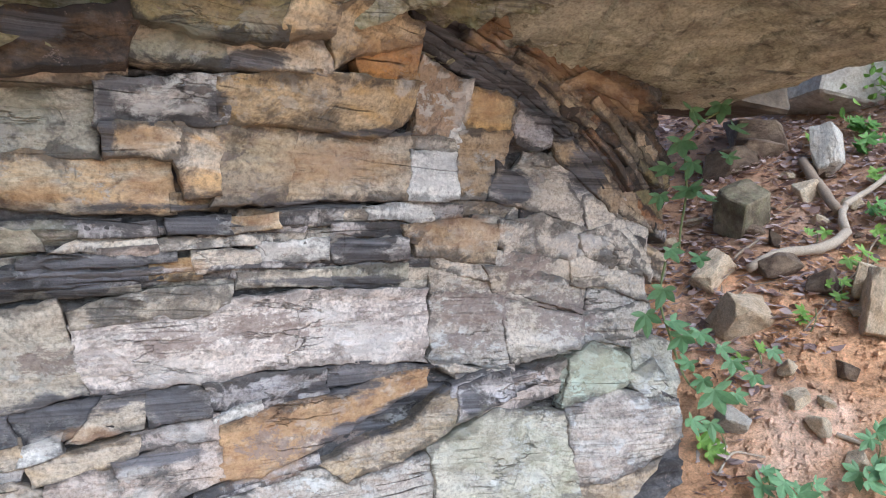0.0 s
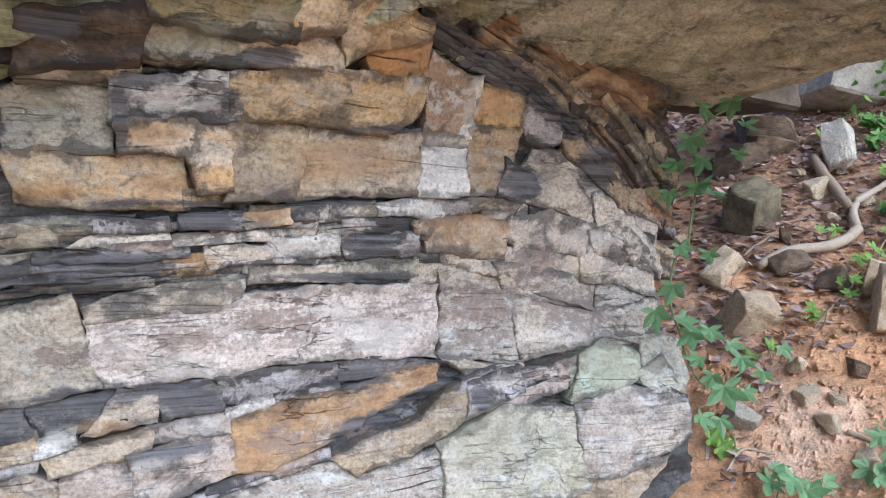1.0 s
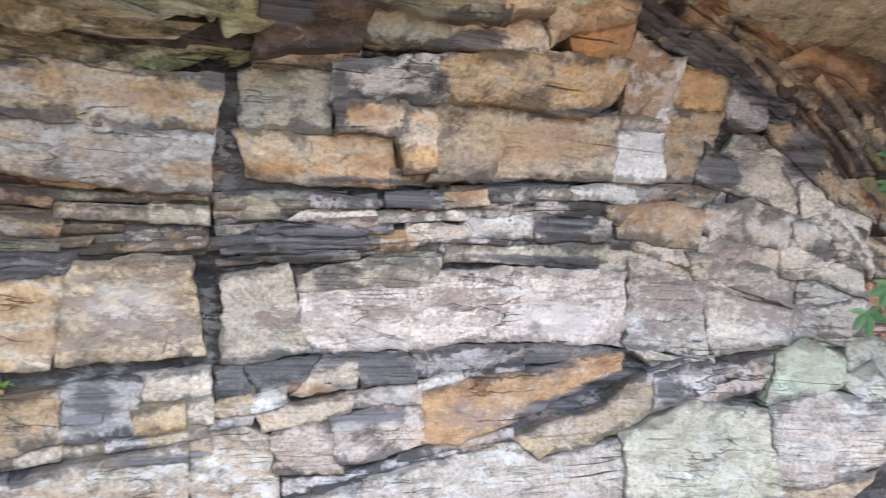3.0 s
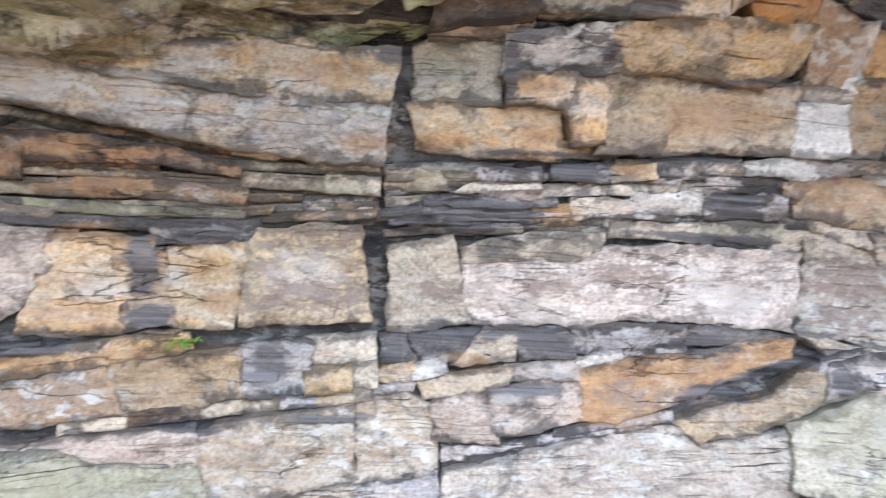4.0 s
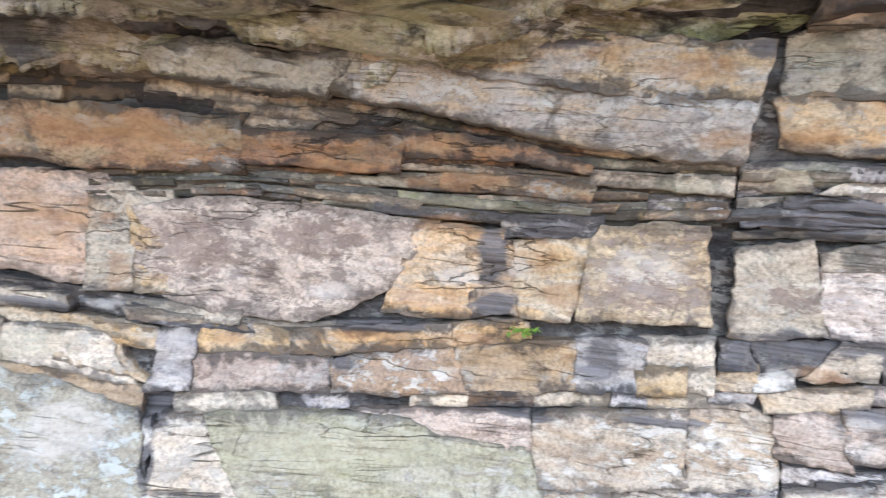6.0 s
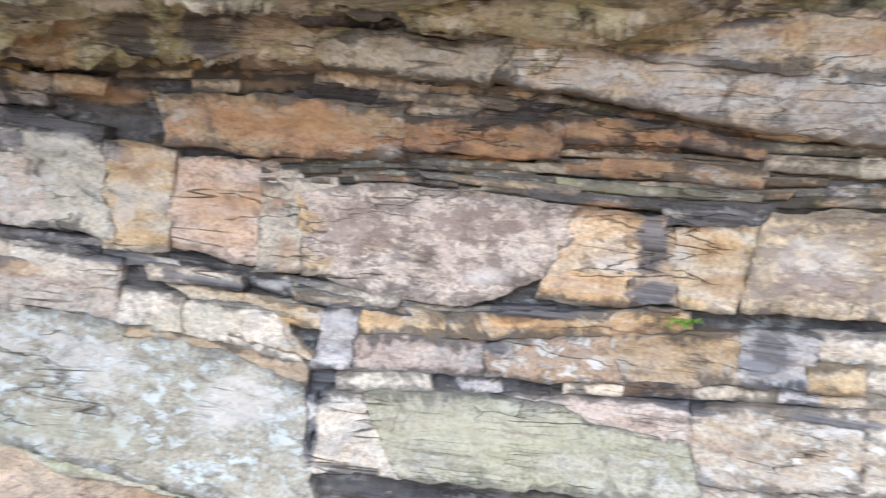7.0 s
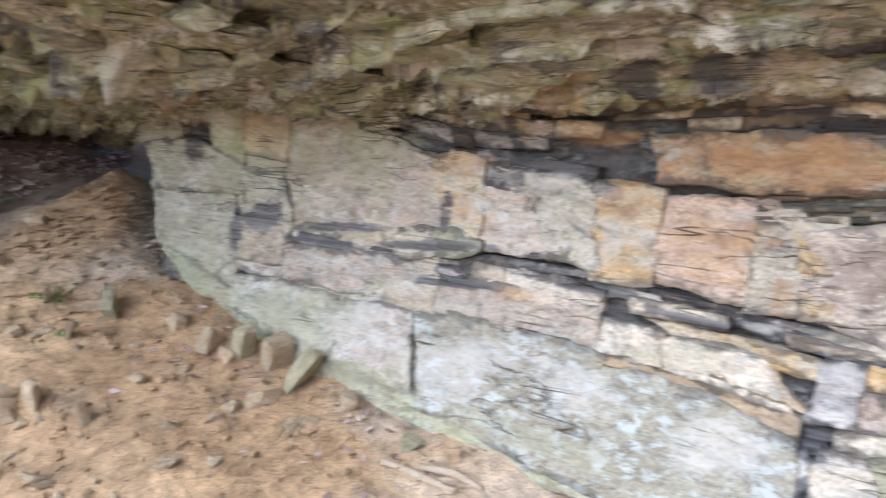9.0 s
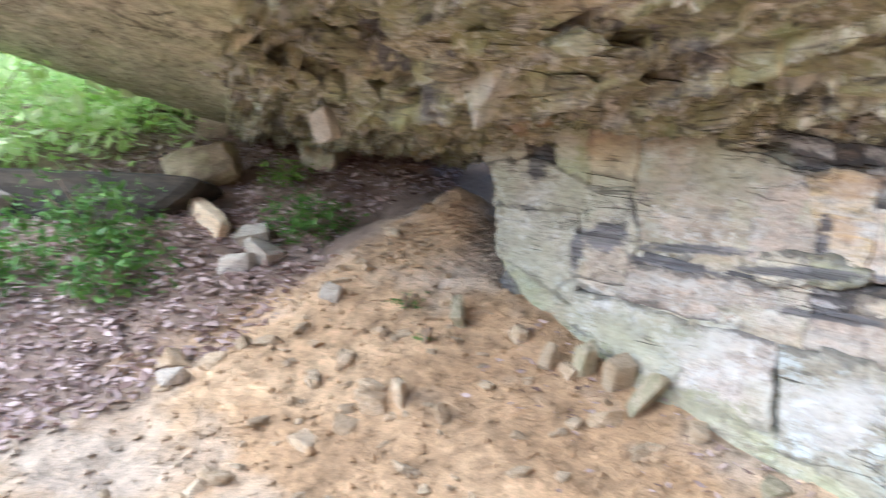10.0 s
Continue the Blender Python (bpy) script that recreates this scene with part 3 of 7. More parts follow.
def chip(name, a, b, moss=0.0):
    """Fresh broken sandstone."""
    m, t, bsdf = shader(name)
    vec = coords(t)
    info = t.nodes.new("ShaderNodeObjectInfo")
    cloud = speckle(t, vec, 1.6, 5, 0.6)
    col = blend(t, ramp(t, cloud, [(0.4, 0.0), (0.62, 1.0)]), a, b)
    if moss:
        col = blend(t, times(t, ramp(t, speckle(t, vec, 2.3, 5, 0.7), [(0.42, 0.0), (0.6, 1.0)]), moss), col, (0.20, 0.23, 0.09))
    col = blend(t, 0.8, col, ramp(t, speckle(t, vec, 5, 7, 0.75, 0.4), [(0.34, 0.60), (0.48, 1.05), (0.66, 1.35)]), "MULTIPLY")
    col = blend(t, 0.6, col, ramp(t, speckle(t, vec, 18, 5, 0.7), [(0.3, 0.5), (0.7, 1.3)]), "MULTIPLY")
    col = blend(t, 1.0, col, ramp(t, info.outputs["Random"], [(0.0, 0.7), (1.0, 1.2)]), "MULTIPLY")
    t.links.new(col, bsdf.inputs["Base Color"])
    bsdf.inputs["Roughness"].default_value = 0.9
    relief(t, bsdf, (speckle(t, vec, 4, 8, 0.75), 0.02))
    return m


LOOSE = chip("loose_sandstone", (0.70, 0.57, 0.40), (0.60, 0.45, 0.29))
CLAYEY = chip("clay_smeared_sandstone", (0.64, 0.50, 0.34), (0.54, 0.39, 0.24))


# ---- building helpers ----
def mesh_object(name, verts, faces, mat, smooth=True, parent=None):
    me = bpy.data.meshes.new(name)
    me.from_pydata([tuple(v) for v in verts], [], faces)
    me.materials.append(mat)
    me.polygons.foreach_set("use_smooth", [smooth] * len(me.polygons))
    me.update()
    ob = new(name, me)
    ob.parent = parent
    return ob


def part(name, bm, mat, parent, label=""):
    me = bpy.data.meshes.new(name)
    bm.to_mesh(me)
    bm.free()
    me.materials.append(mat)
    ob = new(name, me)
    ob.parent = parent
    return tagged(ob, label)


def sheet(name, f, nu, nv, mat, parent=None):
    verts = [f(i / nu, j / nv) for i in range(nu + 1) for j in range(nv + 1)]
    w = nv + 1
    faces = [(i * w + j, (i + 1) * w + j, (i + 1) * w + j + 1, i * w + j + 1) for i in range(nu) for j in range(nv)]
    return mesh_object(name, verts, faces, mat, True, parent)


# ---- the rock wall: a dark shale core with every sandstone block set proud of it ----
END_RIGHT, END_LEFT = 0.27, 6.86


def grid_faces(nu, nv):
    w = nv + 1
    i, j = np.meshgrid(np.arange(nu), np.arange(nv), indexing="ij")
    k = (i * w + j).ravel()
    return np.stack((k, k + w, k + w + 1, k + 1), -1)


def core():
    """The dark shale between the blocks: broken courses, split into short chips."""
    nu, nv = 760, 330
    u, z = np.meshgrid(np.linspace(END_RIGHT - 0.9, END_LEFT + 0.9, nu + 1), np.linspace(-0.5, 2.25, nv + 1), indexing="ij")
    back = 2.2 * np.maximum(0.0, END_RIGHT - u) + 2.2 * np.maximum(0.0, u - END_LEFT)
    uu = np.clip(u, END_RIGHT, END_LEFT) + 0.12 * (np.minimum(0, u - END_RIGHT) + np.maximum(0, u - END_LEFT))
    course = np.floor(z * 34 + 1.2 * field(u * 0.9, z * 0.7, 5) + 0.3 * field(u * 6, z * 3, 2))
    piece = np.floor(u * 5.5 + 7.31 * course + 0.3 * field(u * 8, z * 8, 1))
    chip = 0.017 * field(course * 3.17, piece * 5.71, 0.5)
    h = chip + 0.008 * field(u * 1.5, z * 45, 4) + 0.010 * field(u * 5, z * 6, 3) + 0.005 * field(u * 20, z * 24, 8)
    verts = wall_all(uu, z, lean_all(uu, z) - 0.052 - back + h).reshape(-1, 3)
    ob = mesh_object("wall_rock", verts.tolist(), grid_faces(nu, nv).tolist(), BACK)
    give_stains(ob, stains_at(u, z).reshape(-1, 5))
    return ob


wall = tagged(core(), "layered sandstone and dark shale wall of a rock shelter", "rock wall", kind="structure")


def along(line, s):
    """The point at the share s of a line's length."""
    d = [0.0]
    for a, b in zip(line, line[1:]):
        d.append(d[-1] + math.hypot(b[0] - a[0], b[1] - a[1]))
    x = s * d[-1]
    return float(np.interp(x, d, [p[0] for p in line])), float(np.interp(x, d, [p[1] for p in line]))


BLOCKS = 0


def along_all(line, s):
    line = np.array(line)
    d = np.concatenate([[0], np.cumsum(np.hypot(*np.diff(line, axis=0).T))])
    return np.stack((np.interp(s * d[-1], d, line[:, 0]), np.interp(s * d[-1], d, line[:, 1])), -1)


def rock(tone, proud, top, bottom, round_off=0.004, name="rock_block"):
    """One block of the wall between two lines of (along the wall, height)."""
    global BLOCKS
    BLOCKS += 1
    seed = BLOCKS * 1.37
    # blocks all but touch: widen the outline a little
    grow_u, grow_z = (0.0135, 0.010) if top[0][0] < 4.6 else (0.020, 0.015)
    if name == "thin_slab":
        grow_z = 0.004
    sign = 1 if top[0][0] < top[-1][0] else -1
    n_t, n_b = len(top) - 1, len(bottom) - 1

    def widen(p, share):
        # the open joint between the two parts of the wall stays open
        return p[0] + sign * share * (0.003 if abs(p[0] - 2.385) < 0.055 else grow_u)
    top = [(widen(p, 2 * k / n_t - 1), p[1] + grow_z) for k, p in enumerate(top)]
    bottom = [(widen(p, 2 * k / n_b - 1), p[1] - grow_z) for k, p in enumerate(bottom)]
    a, b, c, d = top[0], top[-1], bottom[0], bottom[-1]
    wide = max(math.hypot(b[0] - a[0], b[1] - a[1]), math.hypot(d[0] - c[0], d[1] - c[1]), 0.02)
    tall = max(math.hypot(a[0] - c[0], a[1] - c[1]), math.hypot(b[0] - d[0], b[1] - d[1]), 0.012)
    r = min(round_off, 0.3 * tall, 0.3 * wide)
    nu, nv = min(max(int(wide / 0.008), 6), 150), min(max(int(tall / 0.0062), 4), 70)

    def cuts(n, size):
        e = r / size
        return np.array([0, 0.3 * e, e] + [e + (1 - 2 * e) * k / n for k in range(1, n)] + [1 - e, 1 - 0.3 * e, 1])
    su, sv = cuts(nu, wide), cuts(nv, tall)
    tilt_u, tilt_v = random.uniform(-0.014, 0.014), random.uniform(-0.016, 0.016)
    calm = 1.0 if a[0] < 4.8 else 0.5
    proud, tilt_u, tilt_v = (proud + random.uniform(-0.006, 0.006)) * calm, tilt_u * calm, tilt_v * calm
    thick = random.uniform(26, 48)
    flaky = random.uniform(0.3, 1.0) * min(1.0, tall / 0.10) * (1.0 if a[0] < 4.8 else 0.6)
    p, q = along_all(top, su)[:, None], along_all(bottom, su)[:, None]
    s, v = su[:, None], sv[None, :]
    u, z = p[..., 0] + (q - p)[..., 0] * v, p[..., 1] + (q - p)[..., 1] * v
    # ragged outline
    k = 1 - 4 * np.minimum(s * (1 - s), v * (1 - v))
    du = (0.012 * field(u * 9, z * 13, seed) + 0.006 * field(u * 36, z * 36, seed)) * k
    dz = (0.009 * field(u * 8, z * 14, seed + 9) + 0.006 * field(u * 30, z * 30, seed + 5)) * k * min(1.0, tall / 0.07)
    u, z = u + du, z + dz
    e = np.minimum(np.minimum(s, 1 - s) * wide, np.minimum(v, 1 - v) * tall)
    drop = r * (1 - np.sqrt(np.maximum(0.0, 1 - (1 - np.minimum(e / r, 1.0)) ** 2)))
    # broken corners
    bite = np.clip(field(u * 14, z * 17, seed + 3) - 0.15, 0, 1) * np.clip(1 - e / 0.026, 0, 1)
    # parted laminae, some standing out, with open seams between them
    lay = (z + 0.010 * field(u * 2.1, z * 2, seed) + 0.003 * field(u * 11, z * 5, seed)) * thick
    index = np.floor(lay)
    f = lay - index
    part_off = field(index * 2.71, u * 1.6, seed)
    seam = np.exp(-(np.minimum(f, 1 - f) / 0.13) ** 2) * np.clip(field(index * 1.9 + (f > 0.5), u * 2.5, seed + 7) * 2, 0, 1)
    # flakes spalled from the face leave shallow steps
    flake = field(u * 5, z * 8, seed + 2) + 0.5 * field(u * 13, z * 19, seed + 4) + 0.25 * field(u * 34, z * 40, seed + 6)
    spall = np.floor(flake * 2.6) + ease(0.86, 1.0, flake * 2.6 - np.floor(flake * 2.6))
    h = 0.006 * field(u * 5, z * 6, seed) + 0.0022 * field(u * 26, z * 30, seed) + 0.0012 * field(u * 70, z * 80, seed)
    h += flaky * (0.0065 * part_off - 0.005 * seam) + 0.0042 * spall * min(1.0, tall / 0.09) * calm
    out = lean_all(u, z) + proud + h + tilt_u * (s - 0.5) + tilt_v * (v - 0.5) - drop - 0.020 * bite - 0.0025
    front = wall_all(u, z, out)
    n, m = len(su), len(sv)
    # crust is 1 at bedding edges, where stain and joint shade are painted
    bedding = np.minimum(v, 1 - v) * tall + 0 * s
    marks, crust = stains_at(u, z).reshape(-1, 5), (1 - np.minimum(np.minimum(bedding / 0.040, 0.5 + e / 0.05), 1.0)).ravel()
    ring = np.array([i * m for i in range(n)] + [(n - 1) * m + j for j in range(1, m)] + [i * m + m - 1 for i in range(n - 2, -1, -1)] + [j for j in range(m - 2, 0, -1)])
    mid = (a[0] + b[0] + c[0] + d[0]) / 4
    inward = np.array(wall_at(mid, 0, 0) - wall_at(mid, 0, 1))
    front = front.reshape(-1, 3)
    verts = np.concatenate((front, front[ring] + inward * (0.11 + max(0, proud))))
    first, size = n * m, len(ring)
    i, j = np.meshgrid(np.arange(n - 1), np.arange(m - 1), indexing="ij")
    g = (i * m + j).ravel()
    around = np.roll(np.arange(size), -1)
    faces = np.concatenate((np.stack((g, g + 1, g + m + 1, g + m), -1), np.stack((ring, ring[around], first + around, first + np.arange(size)), -1)))
    ob = mesh_object(name, verts.tolist(), faces.tolist(), rock_material(tone), True, wall)
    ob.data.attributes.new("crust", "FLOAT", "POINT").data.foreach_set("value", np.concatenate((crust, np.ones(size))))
    give_stains(ob, np.concatenate((marks, marks[ring])))
    return ob


def thin_beds(tones, courses, top, bottom):
    """Flaggy beds between two lines, broken into slabs of uneven length."""
    tones = tones.split()
    length = max(abs(top[0][0] - top[-1][0]), 0.1)
    cut = [0.0]
    for k in range(courses):
        cut.append(cut[-1] + random.uniform(0.6, 1.5))
    cut = [c / cut[-1] for c in cut]
    for k in range(courses):
        s = 0.0
        while s < 0.995:
            size = random.uniform(0.07, 0.40) / length * (0.5 if courses == 1 else 1)
            e = min(s + size, 1.0)
            if 1 - e < 0.05 / length:
                e = 1.0
            lo, hi = cut[k], cut[k + 1]

            def line(f):
                out = []
                for g in range(4):
                    p, q = along(top, s + (e - s) * g / 3), along(bottom, s + (e - s) * g / 3)
                    out.append((p[0] + (q[0] - p[0]) * f, p[1] + (q[1] - p[1]) * f))
                return out
            if random.random() > 0.06:
                rock(random.choice(tones), random.uniform(-0.030, 0.000), line(lo + 0.03 / courses), line(hi), 0.004, "thin_slab")
            s = e + 0.003 / length

#  top beds
rock("brown", .06, [(2.287, 1.742), (2.166, 1.762), (2.042, 1.787)], [(2.298, 1.652), (2.193, 1.674), (2.085, 1.694)])
rock("olive", .08, [(2.034, 1.800), (1.878, 1.826), (1.775, 1.847)], [(2.031, 1.765), (1.887, 1.762), (1.775, 1.766)])
rock("ochre", .08, [(1.768, 1.849), (1.675, 1.872)], [(1.768, 1.769), (1.677, 1.808)])
rock("greygreen", .04, [(2.035, 1.766), (1.957, 1.769), (1.878, 1.763)], [(2.067, 1.711), (1.985, 1.707), (1.869, 1.716)])
rock("tan", .03, [(1.870, 1.764), (1.774, 1.774), (1.693, 1.784)], [(1.863, 1.716), (1.762, 1.726), (1.629, 1.738)])
rock("ochre", .03, [(1.669, 1.851), (1.599, 1.884), (1.507, 1.895), (1.377, 1.875)], [(1.620, 1.752), (1.563, 1.793), (1.531, 1.809), (1.371, 1.860)])
rock("rust", .01, [(1.567, 1.802), (1.469, 1.829), (1.361, 1.860)], [(1.519, 1.747), (1.416, 1.750), (1.339, 1.760)])
rock("tan", .0, [(2.304, 1.657), (2.208, 1.673), (2.086, 1.696)], [(2.305, 1.645), (2.199, 1.656), (2.081, 1.679)])
# --- upper big beds
rock("brownlich", .0, [(1.336, 1.830), (1.240, 1.813), (1.142, 1.796)], [(1.308, 1.637), (1.229, 1.635), (1.163, 1.628)])
rock("white", -.005, [(1.175, 1.787), (1.132, 1.798)], [(1.178, 1.608), (1.136, 1.604)])
rock("orange", .0, [(1.117, 1.784), (1.032, 1.778), (0.950, 1.761)], [(1.130, 1.657), (1.035, 1.679), (0.945, 1.679)])
rock("tanbrown", .0, [(1.133, 1.647), (1.034, 1.669), (0.950, 1.669)], [(1.145, 1.458), (1.086, 1.464), (1.025, 1.463)])
rock("greylil", .015, [(0.937, 1.751), (0.820, 1.715), (0.809, 1.653)], [(0.922, 1.645), (0.867, 1.628), (0.817, 1.642)])
rock("greydark", .01, [(0.983, 1.571), (0.893, 1.525), (0.879, 1.477)], [(1.029, 1.459), (0.958, 1.451), (0.901, 1.463)])
rock("ochre", .03, [(1.876, 1.681), (1.796, 1.699), (1.676, 1.723), (1.506, 1.744), (1.346, 1.756)], [(1.876, 1.605), (1.766, 1.615), (1.581, 1.620), (1.467, 1.612), (1.359, 1.673)])
rock("tanlich", .0, [(1.873, 1.592), (1.785, 1.595), (1.695, 1.594)], [(1.876, 1.412), (1.800, 1.420), (1.723, 1.427)])
rock("tan", .0, [(1.689, 1.595), (1.567, 1.602), (1.420, 1.619), (1.317, 1.633)], [(1.719, 1.426), (1.621, 1.436), (1.482, 1.442), (1.331, 1.451)])
rock("white", .005, [(1.303, 1.586), (1.214, 1.604), (1.160, 1.625)], [(1.329, 1.449), (1.254, 1.450), (1.158, 1.458)])
rock("cream", .0, [(1.306, 1.631), (1.175, 1.627)], [(1.300, 1.597), (1.160, 1.609)])
rock("whiteblk", .02, [(2.122, 1.661), (2.005, 1.677), (1.870, 1.690)], [(2.119, 1.583), (1.994, 1.590), (1.881, 1.601)])
rock("orangecream", .02, [(2.103, 1.572), (1.994, 1.583), (1.962, 1.583)], [(2.107, 1.517), (1.981, 1.522), (1.963, 1.516)])
rock("orangecream", .02, [(1.962, 1.586), (1.880, 1.589)], [(1.939, 1.435), (1.879, 1.440)])
rock("ochre", -.01, [(1.964, 1.427), (1.876, 1.434)], [(1.964, 1.398), (1.875, 1.409)])
rock("creamgrey", -.02, [(2.346, 1.626), (2.236, 1.646), (2.136, 1.651)], [(2.357, 1.502), (2.247, 1.505), (2.138, 1.513)])
rock("ochrelich", -.02, [(2.360, 1.497), (2.246, 1.503), (2.134, 1.508), (1.984, 1.512)], [(2.332, 1.405), (2.213, 1.389), (2.100, 1.390), (1.982, 1.392)])
# --- long slab left of the open joint
rock("greyoch", .05, [(3.409, 1.623), (3.250, 1.632), (3.109, 1.633), (2.957, 1.614), (2.767, 1.604), (2.553, 1.601), (2.384, 1.603)], [(3.424, 1.567), (3.277, 1.535), (2.978, 1.502), (2.682, 1.491), (2.539, 1.490), (2.406, 1.488)])
rock("greyslab", .05, [(3.426, 1.560), (3.277, 1.530), (2.978, 1.497), (2.682, 1.486), (2.406, 1.483)], [(3.431, 1.446), (3.214, 1.427), (2.971, 1.392), (2.742, 1.370), (2.592, 1.355), (2.417, 1.360)])
rock("creamgrey", .04, [(3.946, 1.503), (3.730, 1.541), (3.545, 1.549), (3.433, 1.538)], [(3.951, 1.485), (3.768, 1.474), (3.578, 1.465), (3.437, 1.451)])
rock("tan", .03, [(4.163, 1.493), (3.966, 1.487)], [(4.177, 1.456), (3.966, 1.462)])
rock("creamgrey", .05, [(3.929, 1.500), (3.778, 1.520), (3.591, 1.510), (3.415, 1.541)], [(3.923, 1.467), (3.780, 1.458), (3.632, 1.445), (3.519, 1.446)])
# --- pale bed
rock("ochrecream", .0, [(2.995, 1.106), (2.874, 1.125), (2.769, 1.146)], [(2.939, 0.909), (2.872, 0.909), (2.813, 0.915)])
rock("tanlich", .005, [(2.747, 1.169), (2.617, 1.189), (2.486, 1.190)], [(2.791, 0.917), (2.623, 0.924), (2.439, 0.939)])
rock("cream", .0, [(2.402, 1.133), (2.356, 1.144), (2.296, 1.153), (2.236, 1.179)], [(2.396, 0.921), (2.335, 0.916), (2.259, 0.932), (2.161, 0.947)])
rock("cream", .01, [(2.199, 1.139), (2.117, 1.175), (1.999, 1.195), (1.840, 1.195)], [(2.192, 1.115), (2.054, 1.127), (1.887, 1.137), (1.832, 1.173)])
rock("pale", .015, [(2.192, 1.106), (2.054, 1.118), (1.887, 1.128), (1.826, 1.164), (1.682, 1.175), (1.520, 1.180), (1.229, 1.166)], [(2.149, 0.952), (2.014, 0.951), (1.888, 0.956), (1.741, 0.973), (1.470, 0.969), (1.215, 0.956)])
rock("palelich", .0, [(1.184, 1.157), (1.058, 1.149), (0.943, 1.134)], [(1.184, 0.952), (1.062, 0.935), (0.918, 0.902)])
rock("greytan", .0, [(0.930, 1.134), (0.786, 1.095), (0.640, 1.064)], [(0.909, 0.931), (0.805, 0.948), (0.681, 0.966)])
rock("greytan", .0, [(0.620, 1.075), (0.492, 1.079), (0.281, 1.114)], [(0.668, 0.972), (0.545, 0.990), (0.385, 1.001)])
rock("orangecream", .0, [(3.248, 1.136), (3.142, 1.135), (3.022, 1.132)], [(3.334, 0.881), (3.221, 0.880), (3.094, 0.890)])
rock("greyorange", .0, [(3.103, 1.107), (3.007, 1.102)], [(3.082, 0.897), (2.952, 0.908)])
rock("lich", .01, [(4.019, 1.111), (3.859, 1.151), (3.715, 1.162), (3.449, 1.154), (3.260, 1.138)], [(4.018, 0.901), (3.812, 0.849), (3.528, 0.841), (3.348, 0.936), (3.262, 1.070)])
rock("cream", .0, [(4.145, 1.133), (4.088, 1.132), (4.036, 1.113)], [(4.145, 0.894), (4.087, 0.892), (4.038, 0.893)])
rock("cream", .0, [(4.035, 0.856), (3.857, 0.845), (3.740, 0.843)], [(4.035, 0.828), (3.886, 0.818), (3.740, 0.820)])
rock("rosetan", .0, [(4.427, 1.184), (4.264, 1.192), (4.116, 1.192)], [(4.441, 0.935), (4.253, 0.905), (4.042, 0.894)])
rock("cream", .0, [(4.108, 1.183), (4.042, 1.181)], [(4.046, 1.043), (4.021, 0.900)])
rock("ochrecream", .0, [(4.030, 1.150), (3.942, 1.163)], [(4.013, 0.894), (3.894, 0.893)])
rock("ochrecream", .0, [(4.659, 1.202), (4.547, 1.210), (4.450, 1.202)], [(4.616, 0.921), (4.537, 0.918), (4.449, 0.924)])
rock("creamgrey", .0, [(4.915, 1.232), (4.804, 1.221), (4.673, 1.205)], [(4.784, 0.971), (4.715, 0.955), (4.626, 0.931)])
rock("wallrose", -.01, [(5.089, 1.248), (4.933, 1.238)], [(5.094, 0.964), (4.928, 0.957), (4.805, 0.954)])
rock("greyoch", .005, [(5.305, 1.252), (5.219, 1.284), (5.094, 1.258)], [(5.215, 1.010), (5.161, 0.981), (5.095, 0.972)])
# --- below the pale bed
rock("shale", -.01, [(2.326, 0.906), (2.228, 0.916), (2.120, 0.931)], [(2.309, 0.842), (2.210, 0.839), (2.120, 0.853)])
rock("cream", .0, [(2.114, 0.929), (2.043, 0.936)], [(2.206, 0.834), (2.132, 0.841), (2.045, 0.848)])
rock("greydark", -.005, [(2.033, 0.933), (1.888, 0.944)], [(2.019, 0.848), (1.942, 0.855), (1.881, 0.868)])
rock("greylil", .01, [(1.880, 0.939), (1.737, 0.950), (1.559, 0.955)], [(1.861, 0.874), (1.730, 0.886), (1.552, 0.901)])
rock("shale", .0, [(1.545, 0.951), (1.464, 0.961), (1.312, 0.943), (1.159, 0.917)], [(1.527, 0.903), (1.421, 0.905), (1.271, 0.919)])
rock("white", .005, [(1.856, 0.836), (1.796, 0.869), (1.745, 0.879)], [(1.842, 0.829), (1.792, 0.839), (1.735, 0.855)])
rock("greylil", .0, [(1.727, 0.881), (1.541, 0.896)], [(1.724, 0.854), (1.526, 0.865)])
rock("rustoch", .01, [(1.838, 0.816), (1.726, 0.852), (1.530, 0.873), (1.312, 0.910), (1.197, 0.917)], [(1.833, 0.682), (1.716, 0.688), (1.610, 0.714), (1.448, 0.782), (1.211, 0.867)])
rock("tan", .0, [(2.296, 0.761), (2.193, 0.798), (2.068, 0.818)], [(2.279, 0.728), (2.190, 0.739), (2.066, 0.777)])
rock("white", .005, [(2.298, 0.819), (2.237, 0.843)], [(2.306, 0.781), (2.221, 0.805)])
rock("palerose", .0, [(2.059, 0.818), (1.973, 0.829), (1.863, 0.849)], [(2.057, 0.783), (1.971, 0.792), (1.863, 0.805)])
rock("palerose", .01, [(2.248, 0.718), (2.100, 0.747)], [(2.244, 0.615), (2.154, 0.607), (2.069, 0.609)])
rock("palerose", .01, [(2.094, 0.747), (1.971, 0.778), (1.853, 0.790)], [(2.064, 0.634), (1.966, 0.646), (1.846, 0.688)])
rock("tan", .01, [(1.544, 0.666), (1.410, 0.715), (1.261, 0.760), (1.118, 0.868)], [(1.470, 0.617), (1.353, 0.637), (1.259, 0.661), (1.107, 0.747)])
rock("greylil", .03, [(1.095, 0.854), (1.015, 0.885), (0.945, 0.899)], [(1.095, 0.762), (1.030, 0.783), (0.934, 0.829)])
rock("palerose", .0, [(1.089, 0.895), (0.936, 0.895)], [(1.088, 0.861), (0.934, 0.875)])
